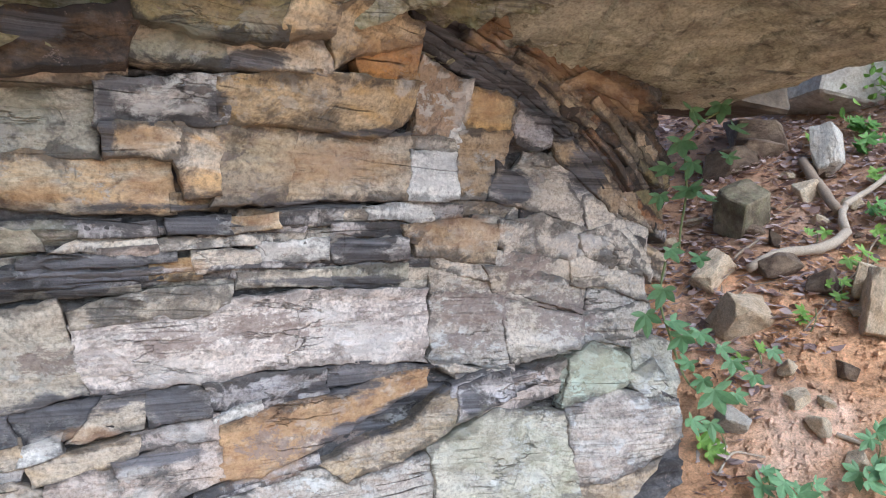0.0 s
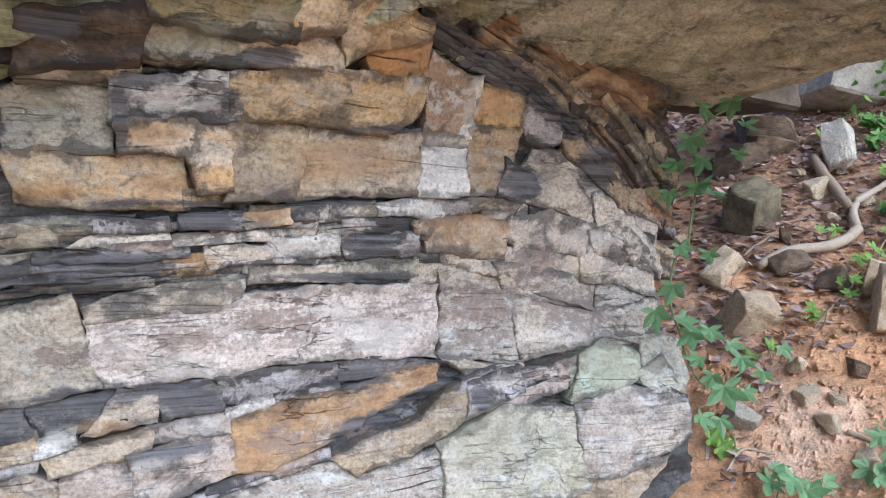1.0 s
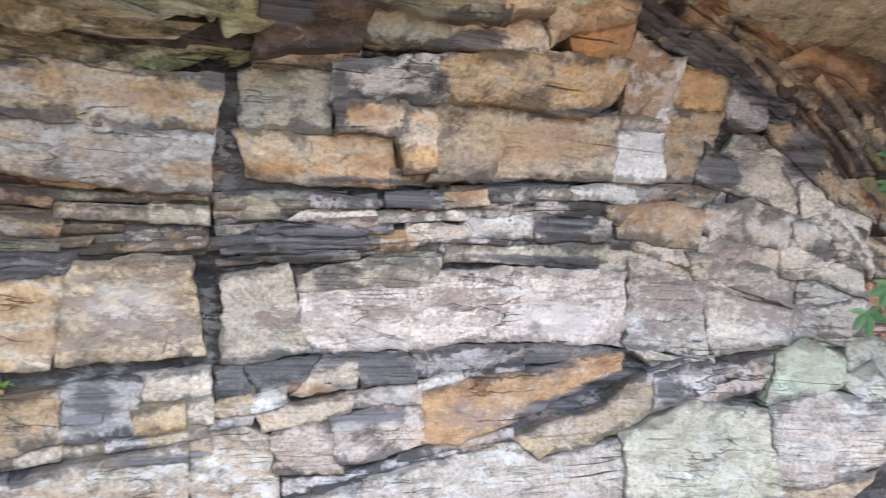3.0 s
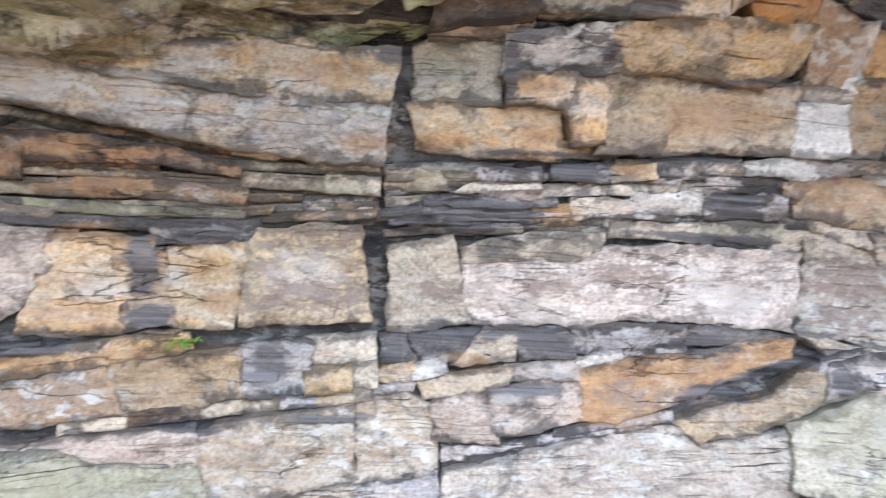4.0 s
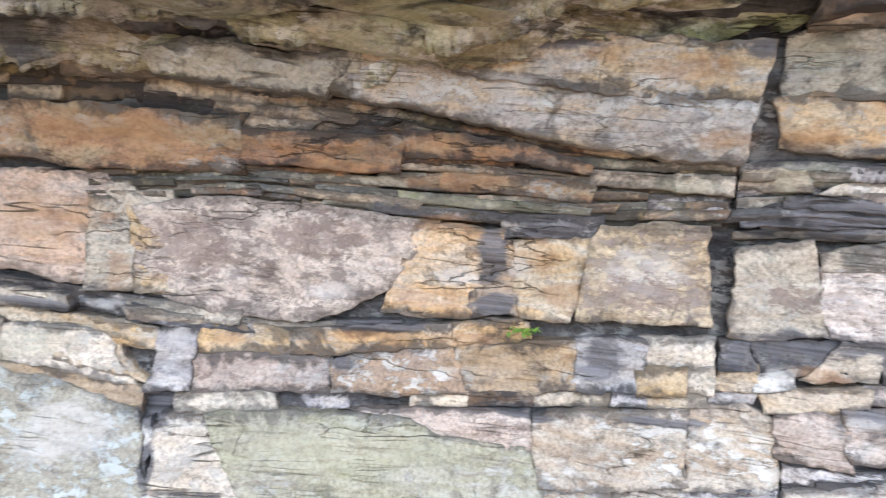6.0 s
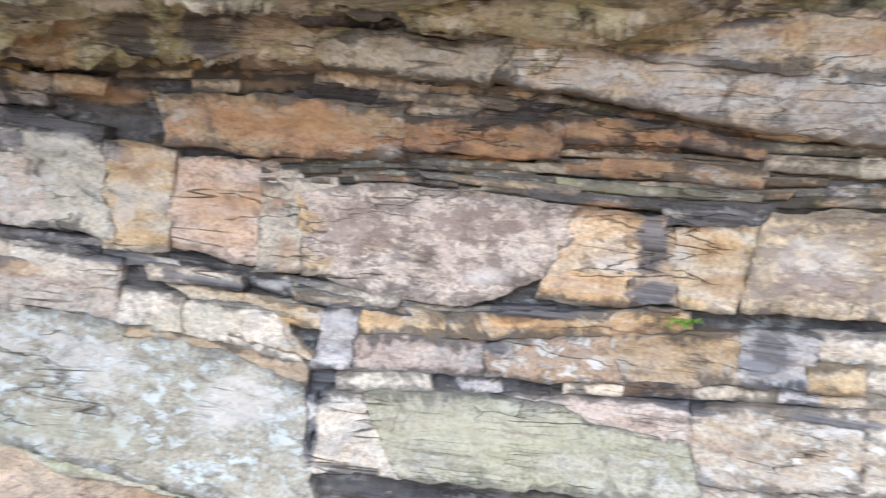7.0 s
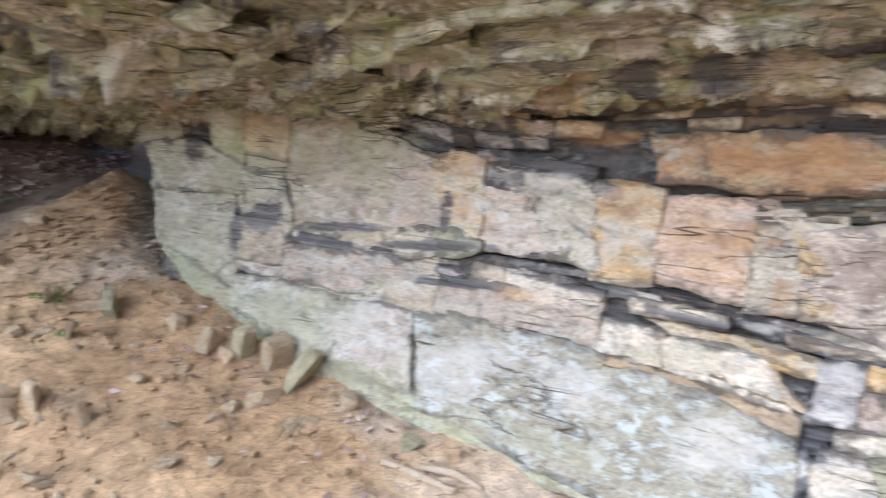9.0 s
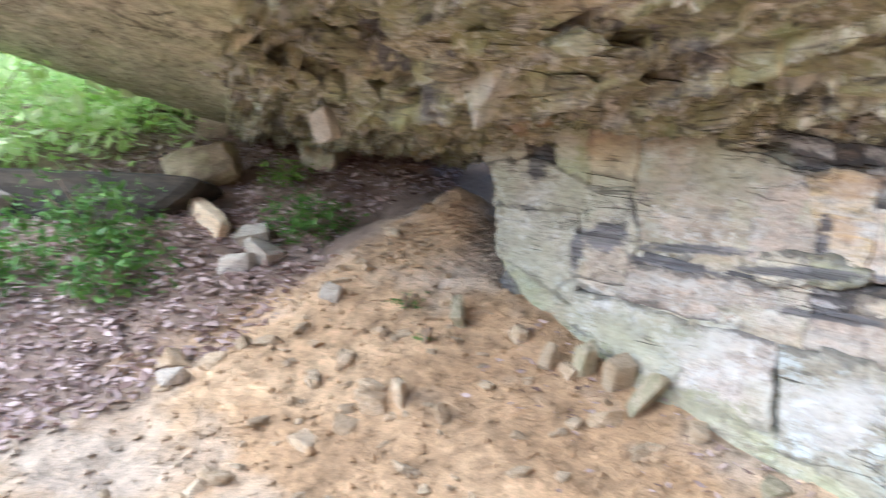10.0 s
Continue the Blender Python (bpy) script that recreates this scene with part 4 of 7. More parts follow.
rock("palelich", .0, [(2.212, 0.520), (2.026, 0.569), (1.833, 0.619), (1.552, 0.654), (1.474, 0.605), (1.182, 0.652)], [(2.191, 0.382), (2.019, 0.380), (1.825, 0.375), (1.545, 0.356), (1.344, 0.344), (1.161, 0.339)])
rock("ochre", .0, [(4.122, 0.789), (3.972, 0.777)], [(4.121, 0.732), (3.974, 0.732)])
rock("tan", -.01, [(4.231, 0.784), (4.132, 0.784)], [(4.224, 0.695), (3.974, 0.634)])
rock("greylil", .01, [(3.931, 0.789), (3.848, 0.790)], [(3.962, 0.623), (3.863, 0.623)])
rock("ochre", .0, [(3.833, 0.793), (3.695, 0.807), (3.592, 0.790)], [(3.828, 0.732), (3.704, 0.735), (3.587, 0.738)])
rock("orangecream", .0, [(3.583, 0.794), (3.452, 0.818), (3.313, 0.836), (3.124, 0.864), (2.934, 0.884)], [(3.570, 0.745), (3.433, 0.758), (3.309, 0.775), (3.089, 0.807), (2.931, 0.838)])
rock("palerose", .0, [(3.838, 0.713), (3.703, 0.723), (3.477, 0.731)], [(3.842, 0.625), (3.666, 0.629), (3.473, 0.641)])
rock("brownlich", .0, [(3.466, 0.716), (3.401, 0.744), (3.245, 0.769), (3.119, 0.791)], [(3.458, 0.651), (3.299, 0.652), (3.093, 0.666)])
rock("tanbrown", .0, [(3.110, 0.792), (2.961, 0.818), (2.804, 0.843)], [(3.087, 0.667), (2.919, 0.687), (2.787, 0.716)])
rock("greyblue", .0, [(2.788, 0.848), (2.710, 0.860), (2.618, 0.870)], [(2.773, 0.708), (2.698, 0.716), (2.606, 0.736)])
rock("greytan", -.01, [(2.611, 0.866), (2.526, 0.879), (2.422, 0.895)], [(2.605, 0.792), (2.519, 0.799), (2.415, 0.816)])
rock("ochre", .0, [(2.604, 0.784), (2.495, 0.800)], [(2.599, 0.728), (2.490, 0.748)])
rock("cream", .0, [(2.489, 0.798), (2.415, 0.811)], [(2.484, 0.745), (2.410, 0.761)])
rock("shale", .0, [(2.413, 0.891), (2.335, 0.904)], [(2.407, 0.825), (2.329, 0.842)])
rock("tan", .0, [(2.406, 0.815), (2.328, 0.832)], [(2.402, 0.769), (2.323, 0.780)])
rock("creamlich", .01, [(2.878, 0.623), (2.756, 0.649), (2.601, 0.673), (2.483, 0.694)], [(2.840, 0.437), (2.675, 0.450), (2.468, 0.497)])
rock("creamlich", .0, [(2.468, 0.701), (2.333, 0.729), (2.263, 0.694)], [(2.451, 0.482), (2.342, 0.497), (2.248, 0.531)])
rock("greytan", .01, [(3.924, 0.540), (3.816, 0.550)], [(3.931, 0.327), (3.814, 0.328), (3.689, 0.329)])
rock("olivelich", .015, [(3.801, 0.551), (3.613, 0.567), (3.417, 0.580), (3.229, 0.574), (3.163, 0.541), (2.882, 0.526)], [(3.674, 0.331), (3.443, 0.336), (3.210, 0.343), (2.840, 0.372)])
rock("palerose", .0, [(3.400, 0.581), (3.168, 0.603), (2.904, 0.631)], [(3.196, 0.548), (3.066, 0.522), (2.880, 0.529)])
rock("white", .0, [(4.228, 0.460), (4.087, 0.481), (3.962, 0.528)], [(4.214, 0.314), (4.072, 0.320), (3.967, 0.353)])
rock("creamlich", .0, [(2.842, 0.425), (2.643, 0.442), (2.461, 0.483)], [(2.828, 0.306), (2.633, 0.330), (2.449, 0.357)])
rock("greylil", .0, [(2.451, 0.472), (2.242, 0.523)], [(2.440, 0.359), (2.230, 0.397)])
# --- rusty bed and the seams, further left
rock("rustlich", .02, [(4.452, 1.359), (4.111, 1.370), (3.738, 1.366)], [(4.423, 1.234), (4.116, 1.224), (3.744, 1.240)])
rock("rustbrown", .03, [(3.716, 1.338), (3.562, 1.345), (3.306, 1.357)], [(3.721, 1.266), (3.565, 1.268), (3.314, 1.277)])
rock("rustbrown", .03, [(3.294, 1.364), (3.123, 1.368), (2.969, 1.355), (2.804, 1.314)], [(3.294, 1.321), (3.121, 1.325), (2.967, 1.325), (2.803, 1.306)])
rock("cream", .01, [(4.509, 0.857), (4.360, 0.862), (4.211, 0.851)], [(4.488, 0.827), (4.359, 0.827), (4.210, 0.826)])
rock("cream", .01, [(4.026, 0.838), (3.841, 0.818)], [(4.025, 0.814), (3.840, 0.801)])
rock("wallrose", .0, [(5.228, 0.799), (4.961, 0.827), (4.612, 0.816)], [(5.212, 0.698), (4.947, 0.698), (4.603, 0.680)])
rock("greytan", .0, [(4.578, 0.776), (4.386, 0.770)], [(4.579, 0.668), (4.386, 0.675)])
rock("greytan", .0, [(4.372, 0.761), (4.208, 0.770), (4.115, 0.757)], [(4.373, 0.666), (4.195, 0.647), (4.012, 0.632)])
rock("ochrecream", .0, [(4.437, 0.799), (4.212, 0.804), (3.965, 0.779)], [(4.358, 0.776), (4.135, 0.768), (3.967, 0.738)])
rock("tanbrown", .0, [(4.599, 0.670), (4.384, 0.664), (3.975, 0.610)], [(4.577, 0.654), (4.343, 0.634), (4.003, 0.552)])
rock("lichwhite", .02, [(5.296, 0.672), (4.978, 0.686), (4.649, 0.666), (4.262, 0.620), (4.002, 0.539)], [(5.230, 0.344), (4.804, 0.280), (4.566, 0.237), (4.293, 0.204), (3.933, 0.186)])
rock("greenlich", .01, [(5.237, 0.322), (4.807, 0.263), (4.568, 0.223)], [(5.228, 0.285), (4.802, 0.224), (4.332, 0.190)])
rock("greenlich", .0, [(5.721, 0.654), (5.505, 0.672), (5.354, 0.664)], [(5.670, 0.311), (5.455, 0.294), (5.297, 0.274)])
rock("wallgrey", .0, [(5.985, 1.381), (5.739, 1.414), (5.502, 1.336)], [(5.987, 0.939), (5.718, 0.921), (5.468, 0.922)])
rock("wallrose", -.006, [(5.495, 1.329), (5.406, 1.295), (5.311, 1.241)], [(5.460, 0.919), (5.393, 0.935), (5.285, 1.015)])
rock("tanlich", .015, [(6.254, 1.410), (6.012, 1.411)], [(6.262, 1.247), (6.134, 1.220), (6.033, 1.220)])
rock("greenlich", .01, [(6.478, 1.434), (6.275, 1.480)], [(6.447, 1.253), (6.287, 1.187)])
rock("greylich", .0, [(7.119, 1.308), (6.766, 1.402), (6.686, 1.393)], [(7.062, 1.255), (6.710, 1.291)])
rock("greylich", .0, [(7.036, 1.239), (6.703, 1.275), (6.462, 1.243), (6.301, 1.167)], [(6.952, 1.037), (6.613, 1.044), (6.293, 1.058)])
rock("greylich", .0, [(6.950, 1.026), (6.611, 1.034), (6.348, 1.044)], [(6.862, 0.794), (6.603, 0.744), (6.289, 0.631)])
rock("wallgrey", .015, [(6.306, 0.926), (6.055, 1.019)], [(6.281, 0.768), (6.026, 0.771)])
rock("wallrose", .0, [(6.020, 0.849), (5.712, 0.857), (5.383, 0.876)], [(5.998, 0.726), (5.688, 0.714), (5.361, 0.723)])
rock("greengrey", .01, [(6.255, 0.681), (5.985, 0.699), (5.708, 0.670)], [(6.244, 0.564), (6.027, 0.478), (5.685, 0.425)])
rock("palelich", .01, [(5.691, 0.646), (5.508, 0.684), (5.353, 0.678)], [(5.663, 0.429), (5.483, 0.412), (5.306, 0.392)])
rock("greenlich", .0, [(5.742, 0.367), (5.509, 0.379), (5.286, 0.366)], [(5.739, 0.299), (5.489, 0.274), (5.242, 0.267)])
rock("greengrey", .0, [(6.294, 1.158), (6.042, 1.173), (5.981, 0.940)], [(6.283, 1.019), (6.136, 1.041), (6.023, 0.887)])
# --- right-hand end, turning away
rock("greytan", .0, [(1.015, 1.248), (0.834, 1.223), (0.624, 1.174)], [(0.953, 1.161), (0.801, 1.134), (0.649, 1.084)])
rock("tan", .01, [(1.287, 1.366), (1.167, 1.385), (0.994, 1.367)], [(1.266, 1.283), (1.153, 1.275), (0.996, 1.263)])
rock("greytan", .01, [(0.973, 1.382), (0.818, 1.414), (0.673, 1.318)], [(0.980, 1.321), (0.805, 1.284), (0.671, 1.268)])
rock("greytan", .0, [(0.648, 1.341), (0.531, 1.381), (0.322, 1.240)], [(0.618, 1.279), (0.485, 1.242), (0.325, 1.203)])
rock("greytan", .01, [(1.198, 0.947), (1.100, 0.923), (0.922, 0.896)], [(1.111, 0.906), (1.009, 0.893), (0.923, 0.882)])
rock("lichgreen", .02, [(0.696, 0.924), (0.604, 0.976), (0.508, 0.917)], [(0.755, 0.784), (0.597, 0.833), (0.505, 0.866)])
rock("greylil", .015, [(1.113, 0.863), (1.010, 0.901), (0.817, 0.888)], [(1.106, 0.762), (0.938, 0.826), (0.803, 0.877)])
rock("greengrey", .02, [(1.183, 0.662), (0.980, 0.774), (0.756, 0.765)], [(1.171, 0.487), (0.954, 0.470), (0.727, 0.510)])
rock("palelich", .02, [(0.744, 0.772), (0.602, 0.816), (0.498, 0.809), (0.342, 0.745)], [(0.719, 0.517), (0.574, 0.558), (0.446, 0.596), (0.332, 0.656)])
rock("greengrey", .01, [(0.498, 0.861), (0.382, 0.907), (0.333, 0.812)], [(0.475, 0.824), (0.407, 0.785), (0.339, 0.751)])
rock("greytan", .0, [(0.863, 1.629), (0.756, 1.584), (0.654, 1.418)], [(0.976, 1.461), (0.838, 1.433), (0.674, 1.379)])
rock("greytan", .0, [(0.618, 1.380), (0.661, 1.513), (0.481, 1.402), (0.293, 1.261)], [(0.600, 1.342), (0.469, 1.302), (0.262, 1.176)])
rock("tanbrown", .0, [(0.796, 1.673), (0.717, 1.660), (0.489, 1.480)], [(0.759, 1.621), (0.662, 1.532), (0.509, 1.421)])
rock("greenlich", .0, [(6.830, 0.770), (6.545, 0.698), (6.278, 0.618)], [(6.730, 0.722), (6.309, 0.504), (6.024, 0.439)])
rock("greenlich", .0, [(6.220, 0.547), (5.936, 0.469), (5.696, 0.410)], [(6.100, 0.344), (5.830, 0.280), (5.703, 0.239)])
rock("greytan", .0, [(4.988, 0.903), (4.722, 0.882), (4.603, 0.863)], [(5.024, 0.797), (4.712, 0.778), (4.612, 0.770)])
rock("lichwhite", .01, [(5.148, 0.695), (4.694, 0.682), (4.572, 0.651)], [(5.158, 0.611), (4.890, 0.585), (4.586, 0.612)])
rock("greytan", -.005, [(1.219, 1.303), (0.955, 1.284), (0.682, 1.260)], [(1.208, 1.251), (0.935, 1.191), (0.670, 1.185)])
rock("greytan", .0, [(0.674, 1.264), (0.597, 1.299), (0.311, 1.198)], [(0.661, 1.185), (0.551, 1.173), (0.318, 1.116)])
rock("greytan", -.005, [(1.206, 1.242), (0.911, 1.181), (0.597, 1.163)], [(1.189, 1.170), (0.905, 1.142), (0.655, 1.087)])
rock("palelich", -.005, [(0.584, 1.159), (0.438, 1.139), (0.291, 1.094)], [(0.622, 0.993), (0.502, 0.969), (0.381, 0.943)])
rock("lichgreen", -.005, [(0.730, 0.905), (0.595, 0.970), (0.461, 0.911)], [(0.746, 0.795), (0.631, 0.813), (0.491, 0.859)])
rock("greengrey", .0, [(0.432, 0.992), (0.334, 0.983), (0.250, 0.950)], [(0.470, 0.894), (0.399, 0.856), (0.327, 0.810)])
rock("palerose", -.005, [(1.027, 0.764), (0.920, 0.858), (0.727, 0.923)], [(1.009, 0.745), (0.878, 0.793), (0.741, 0.834)])
rock("tan", .0, [(0.720, 0.509), (0.566, 0.544), (0.391, 0.579)], [(0.743, 0.398), (0.612, 0.393), (0.526, 0.484)])
rock("greydark", .0, [(0.470, 0.862), (0.415, 0.818), (0.335, 0.769)], [(0.445, 0.803), (0.390, 0.756), (0.338, 0.734)])
rock("creamgrey", .02, [(5.424, 0.975), (5.337, 1.002), (5.260, 0.989)], [(5.416, 0.900), (5.336, 0.886), (5.256, 0.918)])
rock("greenlich", .02, [(5.247, 0.990), (5.186, 1.005), (5.071, 0.969)], [(5.231, 0.917), (5.151, 0.918), (5.076, 0.956)])
rock("wallgrey", -.014, [(6.313, 1.402), (5.748, 1.410), (5.279, 1.239)], [(6.277, 0.732), (5.687, 0.672), (5.256, 0.675)])
rock("greytan", -.016, [(0.939, 1.376), (0.668, 1.380), (0.260, 1.218)], [(0.920, 0.930), (0.677, 0.957), (0.355, 0.979)])
rock("greytan", -.016, [(0.734, 1.661), (0.536, 1.518), (0.304, 1.385)], [(0.943, 1.412), (0.712, 1.360), (0.306, 1.240)])
rock("greydark", -.012, [(5.332, 1.283), (4.981, 1.239), (4.451, 1.191)], [(5.302, 1.221), (4.976, 1.181), (4.449, 1.166)])
# flaggy beds either side of the open joint
rock("greylich", -0.004, [(3.105, 1.344), (2.774, 1.343), (2.569, 1.338)], [(3.106, 1.329), (2.774, 1.323), (2.569, 1.326)], 0.004, "thin_slab")
rock("rustbrown", 0.006, [(3.299, 1.365), (3.111, 1.351), (3.012, 1.328)], [(3.306, 1.302), (3.114, 1.307), (3.013, 1.308)], 0.004, "thin_slab")
rock("greylich", 0.001, [(2.943, 1.339), (2.730, 1.339), (2.434, 1.351)], [(2.944, 1.318), (2.731, 1.322), (2.434, 1.338)], 0.004, "thin_slab")
rock("tan", -0.004, [(3.297, 1.300), (3.027, 1.304), (2.804, 1.296)], [(3.297, 1.283), (3.028, 1.283), (2.804, 1.280)], 0.004, "thin_slab")
rock("rustlich", 0.006, [(3.186, 1.281), (3.000, 1.279), (2.797, 1.280)], [(3.187, 1.237), (3.001, 1.240), (2.796, 1.234)], 0.004, "thin_slab")
rock("greenlich", 0.008, [(3.306, 1.220), (3.056, 1.216), (2.796, 1.216)], [(3.307, 1.193), (3.056, 1.195), (2.796, 1.202)], 0.004, "thin_slab")
rock("cream", 0.006, [(2.786, 1.311), (2.628, 1.314), (2.554, 1.313)], [(2.786, 1.281), (2.628, 1.282), (2.554, 1.282)], 0.004, "thin_slab")
rock("cream", 0.008, [(2.562, 1.318), (2.437, 1.319)], [(2.561, 1.274), (2.435, 1.278)], 0.004, "thin_slab")
rock("orangecream", -0.004, [(2.775, 1.260), (2.643, 1.267)], [(2.775, 1.241), (2.642, 1.257)], 0.004, "thin_slab")
rock("greylil", -0.004, [(2.628, 1.258), (2.435, 1.271)], [(2.627, 1.229), (2.433, 1.218)], 0.004, "thin_slab")
rock("olive", -0.004, [(2.554, 1.337), (2.431, 1.344)], [(2.554, 1.321), (2.430, 1.324)], 0.004, "thin_slab")
rock("greyblue", -0.004, [(3.008, 1.180), (2.760, 1.198)], [(3.008, 1.122), (2.759, 1.133)], 0.004, "thin_slab")
rock("greyblue", -0.004, [(3.361, 1.182), (3.015, 1.183)], [(3.362, 1.160), (3.015, 1.163)], 0.004, "thin_slab")
rock("greylil", -0.004, [(2.254, 1.352), (2.025, 1.365)], [(2.252, 1.325), (2.021, 1.334)], 0.004, "thin_slab")
rock("cream", -0.004, [(2.418, 1.341), (2.283, 1.348)], [(2.417, 1.300), (2.251, 1.301)], 0.004, "thin_slab")
rock("greytan", -0.004, [(2.164, 1.323), (2.021, 1.334)], [(2.236, 1.297), (2.018, 1.306)], 0.004, "thin_slab")
rock("greylil", -0.004, [(2.250, 1.287), (2.148, 1.296)], [(2.249, 1.265), (2.146, 1.271)], 0.004, "thin_slab")
rock("palerose", -0.004, [(2.148, 1.299), (2.015, 1.309)], [(2.146, 1.271), (2.012, 1.278)], 0.004, "thin_slab")
rock("shale", -0.004, [(2.400, 1.251), (2.014, 1.275)], [(2.398, 1.206), (2.009, 1.227)], 0.004, "thin_slab")
rock("shale", 0.008, [(1.975, 1.379), (1.857, 1.387)], [(1.970, 1.335), (1.850, 1.342)], 0.004, "thin_slab")
rock("ochrecream", 0.008, [(1.853, 1.380), (1.739, 1.395)], [(1.847, 1.342), (1.731, 1.355)], 0.004, "thin_slab")
rock("greytan", -0.004, [(1.997, 1.315), (1.745, 1.344)], [(1.995, 1.293), (1.740, 1.320)], 0.004, "thin_slab")
rock("ochre", 0.001, [(2.010, 1.275), (1.916, 1.283)], [(2.005, 1.225), (1.910, 1.230)], 0.004, "thin_slab")
rock("greytan", 0.001, [(1.917, 1.290), (1.772, 1.306)], [(1.910, 1.236), (1.764, 1.262)], 0.004, "thin_slab")
rock("whiteblk", -0.004, [(1.716, 1.397), (1.538, 1.417)], [(1.708, 1.357), (1.529, 1.377)], 0.004, "thin_slab")
rock("white", 0.008, [(1.762, 1.314), (1.587, 1.332)], [(1.760, 1.262), (1.574, 1.275)], 0.004, "thin_slab")
rock("cream", -0.004, [(1.545, 1.409), (1.441, 1.416)], [(1.538, 1.380), (1.434, 1.386)], 0.004, "thin_slab")
rock("white", 0.006, [(1.443, 1.423), (1.254, 1.444)], [(1.434, 1.386), (1.240, 1.384)], 0.004, "thin_slab")
rock("greyblue", 0.006, [(1.254, 1.444), (1.146, 1.443)], [(1.241, 1.387), (1.133, 1.382)], 0.004, "thin_slab")
rock("greylil", -0.004, [(1.553, 1.367), (1.328, 1.381)], [(1.547, 1.342), (1.319, 1.340)], 0.004, "thin_slab")
rock("whiteblk", -0.004, [(1.569, 1.326), (1.334, 1.329)], [(1.528, 1.267), (1.318, 1.270)], 0.004, "thin_slab")
rock("tanbrown", 0.006, [(1.326, 1.371), (1.039, 1.364)], [(1.297, 1.318), (1.020, 1.286)], 0.004, "thin_slab")
rock("cream", -0.004, [(1.811, 1.237), (1.556, 1.242)], [(1.806, 1.207), (1.543, 1.196)], 0.004, "thin_slab")
rock("greylich", -0.004, [(1.558, 1.250), (1.312, 1.255)], [(1.543, 1.196), (1.295, 1.204)], 0.004, "thin_slab")
rock("cream", -0.004, [(1.239, 1.298), (0.997, 1.271)], [(1.228, 1.267), (0.985, 1.238)], 0.004, "thin_slab")
thin_beds("greydark cream greydark greylil tan greylil greytan greydark cream", 9, [(2.418, 1.355), (2.270, 1.367), (2.013, 1.375), (1.872, 1.395), (1.720, 1.411), (1.331, 1.443), (1.140, 1.443)], [(2.417, 1.172), (2.237, 1.194), (2.147, 1.186), (1.999, 1.204), (1.848, 1.210), (1.537, 1.196), (1.228, 1.179)])
thin_beds("olive tan greylich rustlich olive tan tanbrown greylich", 7, [(4.144, 1.206), (3.730, 1.255), (3.311, 1.269), (2.803, 1.301), (2.428, 1.341)], [(4.145, 1.144), (3.716, 1.171), (3.450, 1.159), (3.252, 1.145), (3.016, 1.141), (2.753, 1.178), (2.454, 1.201)])
thin_beds("olive tan rustbrown tanbrown brown tanbrown", 3, [(3.969, 1.457), (3.434, 1.440), (2.971, 1.386), (2.576, 1.351)], [(3.988, 1.361), (3.724, 1.348), (3.305, 1.367), (2.813, 1.320)])
thin_beds("shale greydark greylil cream", 2, [(5.246, 0.878), (5.052, 0.934), (4.635, 0.930), (4.440, 0.903), (4.033, 0.871), (3.595, 0.819), (3.289, 0.860)], [(5.242, 0.813), (4.876, 0.847), (4.516, 0.859), (4.213, 0.846), (3.959, 0.793), (3.824, 0.795), (3.592, 0.789), (3.287, 0.841)])
thin_beds("palerose ochre cream brown greylil tan", 1, [(3.881, 0.609), (3.695, 0.622), (3.236, 0.650), (2.792, 0.700)], [(3.877, 0.558), (3.465, 0.585), (3.232, 0.606), (2.789, 0.662)])
thin_beds("greyblue greylil tan", 1, [(2.776, 0.702), (2.483, 0.739), (2.322, 0.771)], [(2.773, 0.661), (2.480, 0.702), (2.320, 0.740)])
thin_beds("shale greydark shale greylil shale", 5, [(1.397, 1.925), (1.161, 1.897), (0.851, 1.792), (0.671, 1.645), (0.554, 1.498)], [(1.365, 1.876), (1.154, 1.818), (0.987, 1.777), (0.787, 1.674), (0.639, 1.533)])
thin_beds("rustbrown tanbrown brown rustlich tanbrown tanlich rustbrown", 8, [(1.199, 1.992), (0.797, 1.963), (0.501, 1.806), (0.245, 1.530)], [(1.176, 1.908), (0.853, 1.800), (0.648, 1.646), (0.517, 1.499)])
thin_beds("greytan tan greytan greydark tanbrown", 5, [(0.614, 1.515), (0.462, 1.481), (0.157, 1.366)], [(0.621, 1.302), (0.426, 1.242), (0.138, 1.172)])
thin_beds("greytan tan brown", 2, [(1.300, 1.432), (1.150, 1.451), (0.953, 1.448), (0.674, 1.379)], [(1.294, 1.373), (0.990, 1.371), (0.670, 1.322)])
thin_beds("shale greylil greydark", 2, [(2.215, 0.586), (2.028, 0.600), (1.851, 0.674), (1.571, 0.704)], [(2.205, 0.526), (2.027, 0.575), (1.833, 0.629), (1.559, 0.664)])
thin_beds("shale greydark", 1, [(5.110, 1.306), (4.684, 1.267), (4.432, 1.227)], [(5.088, 1.262), (4.683, 1.214), (4.451, 1.209)])
thin_beds("greyblue greydark", 2, [(6.026, 0.925), (5.716, 0.907), (5.438, 0.895)], [(6.021, 0.858), (5.713, 0.866), (5.384, 0.884)])
thin_beds("greydark tan greyblue", 2, [(5.259, 0.908), (5.035, 0.896), (4.806, 0.889)], [(5.249, 0.825), (5.028, 0.827), (4.802, 0.842)])
thin_beds("greytan tan", 3, [(0.640, 1.064), (0.520, 1.072), (0.296, 1.095)], [(0.672, 0.973), (0.548, 0.983), (0.387, 0.997)])
thin_beds("shale greydark brown", 2, [(2.121, 1.684), (1.984, 1.696), (1.852, 1.715), (1.607, 1.741)], [(2.119, 1.668), (1.984, 1.684), (1.850, 1.700), (1.607, 1.739)])
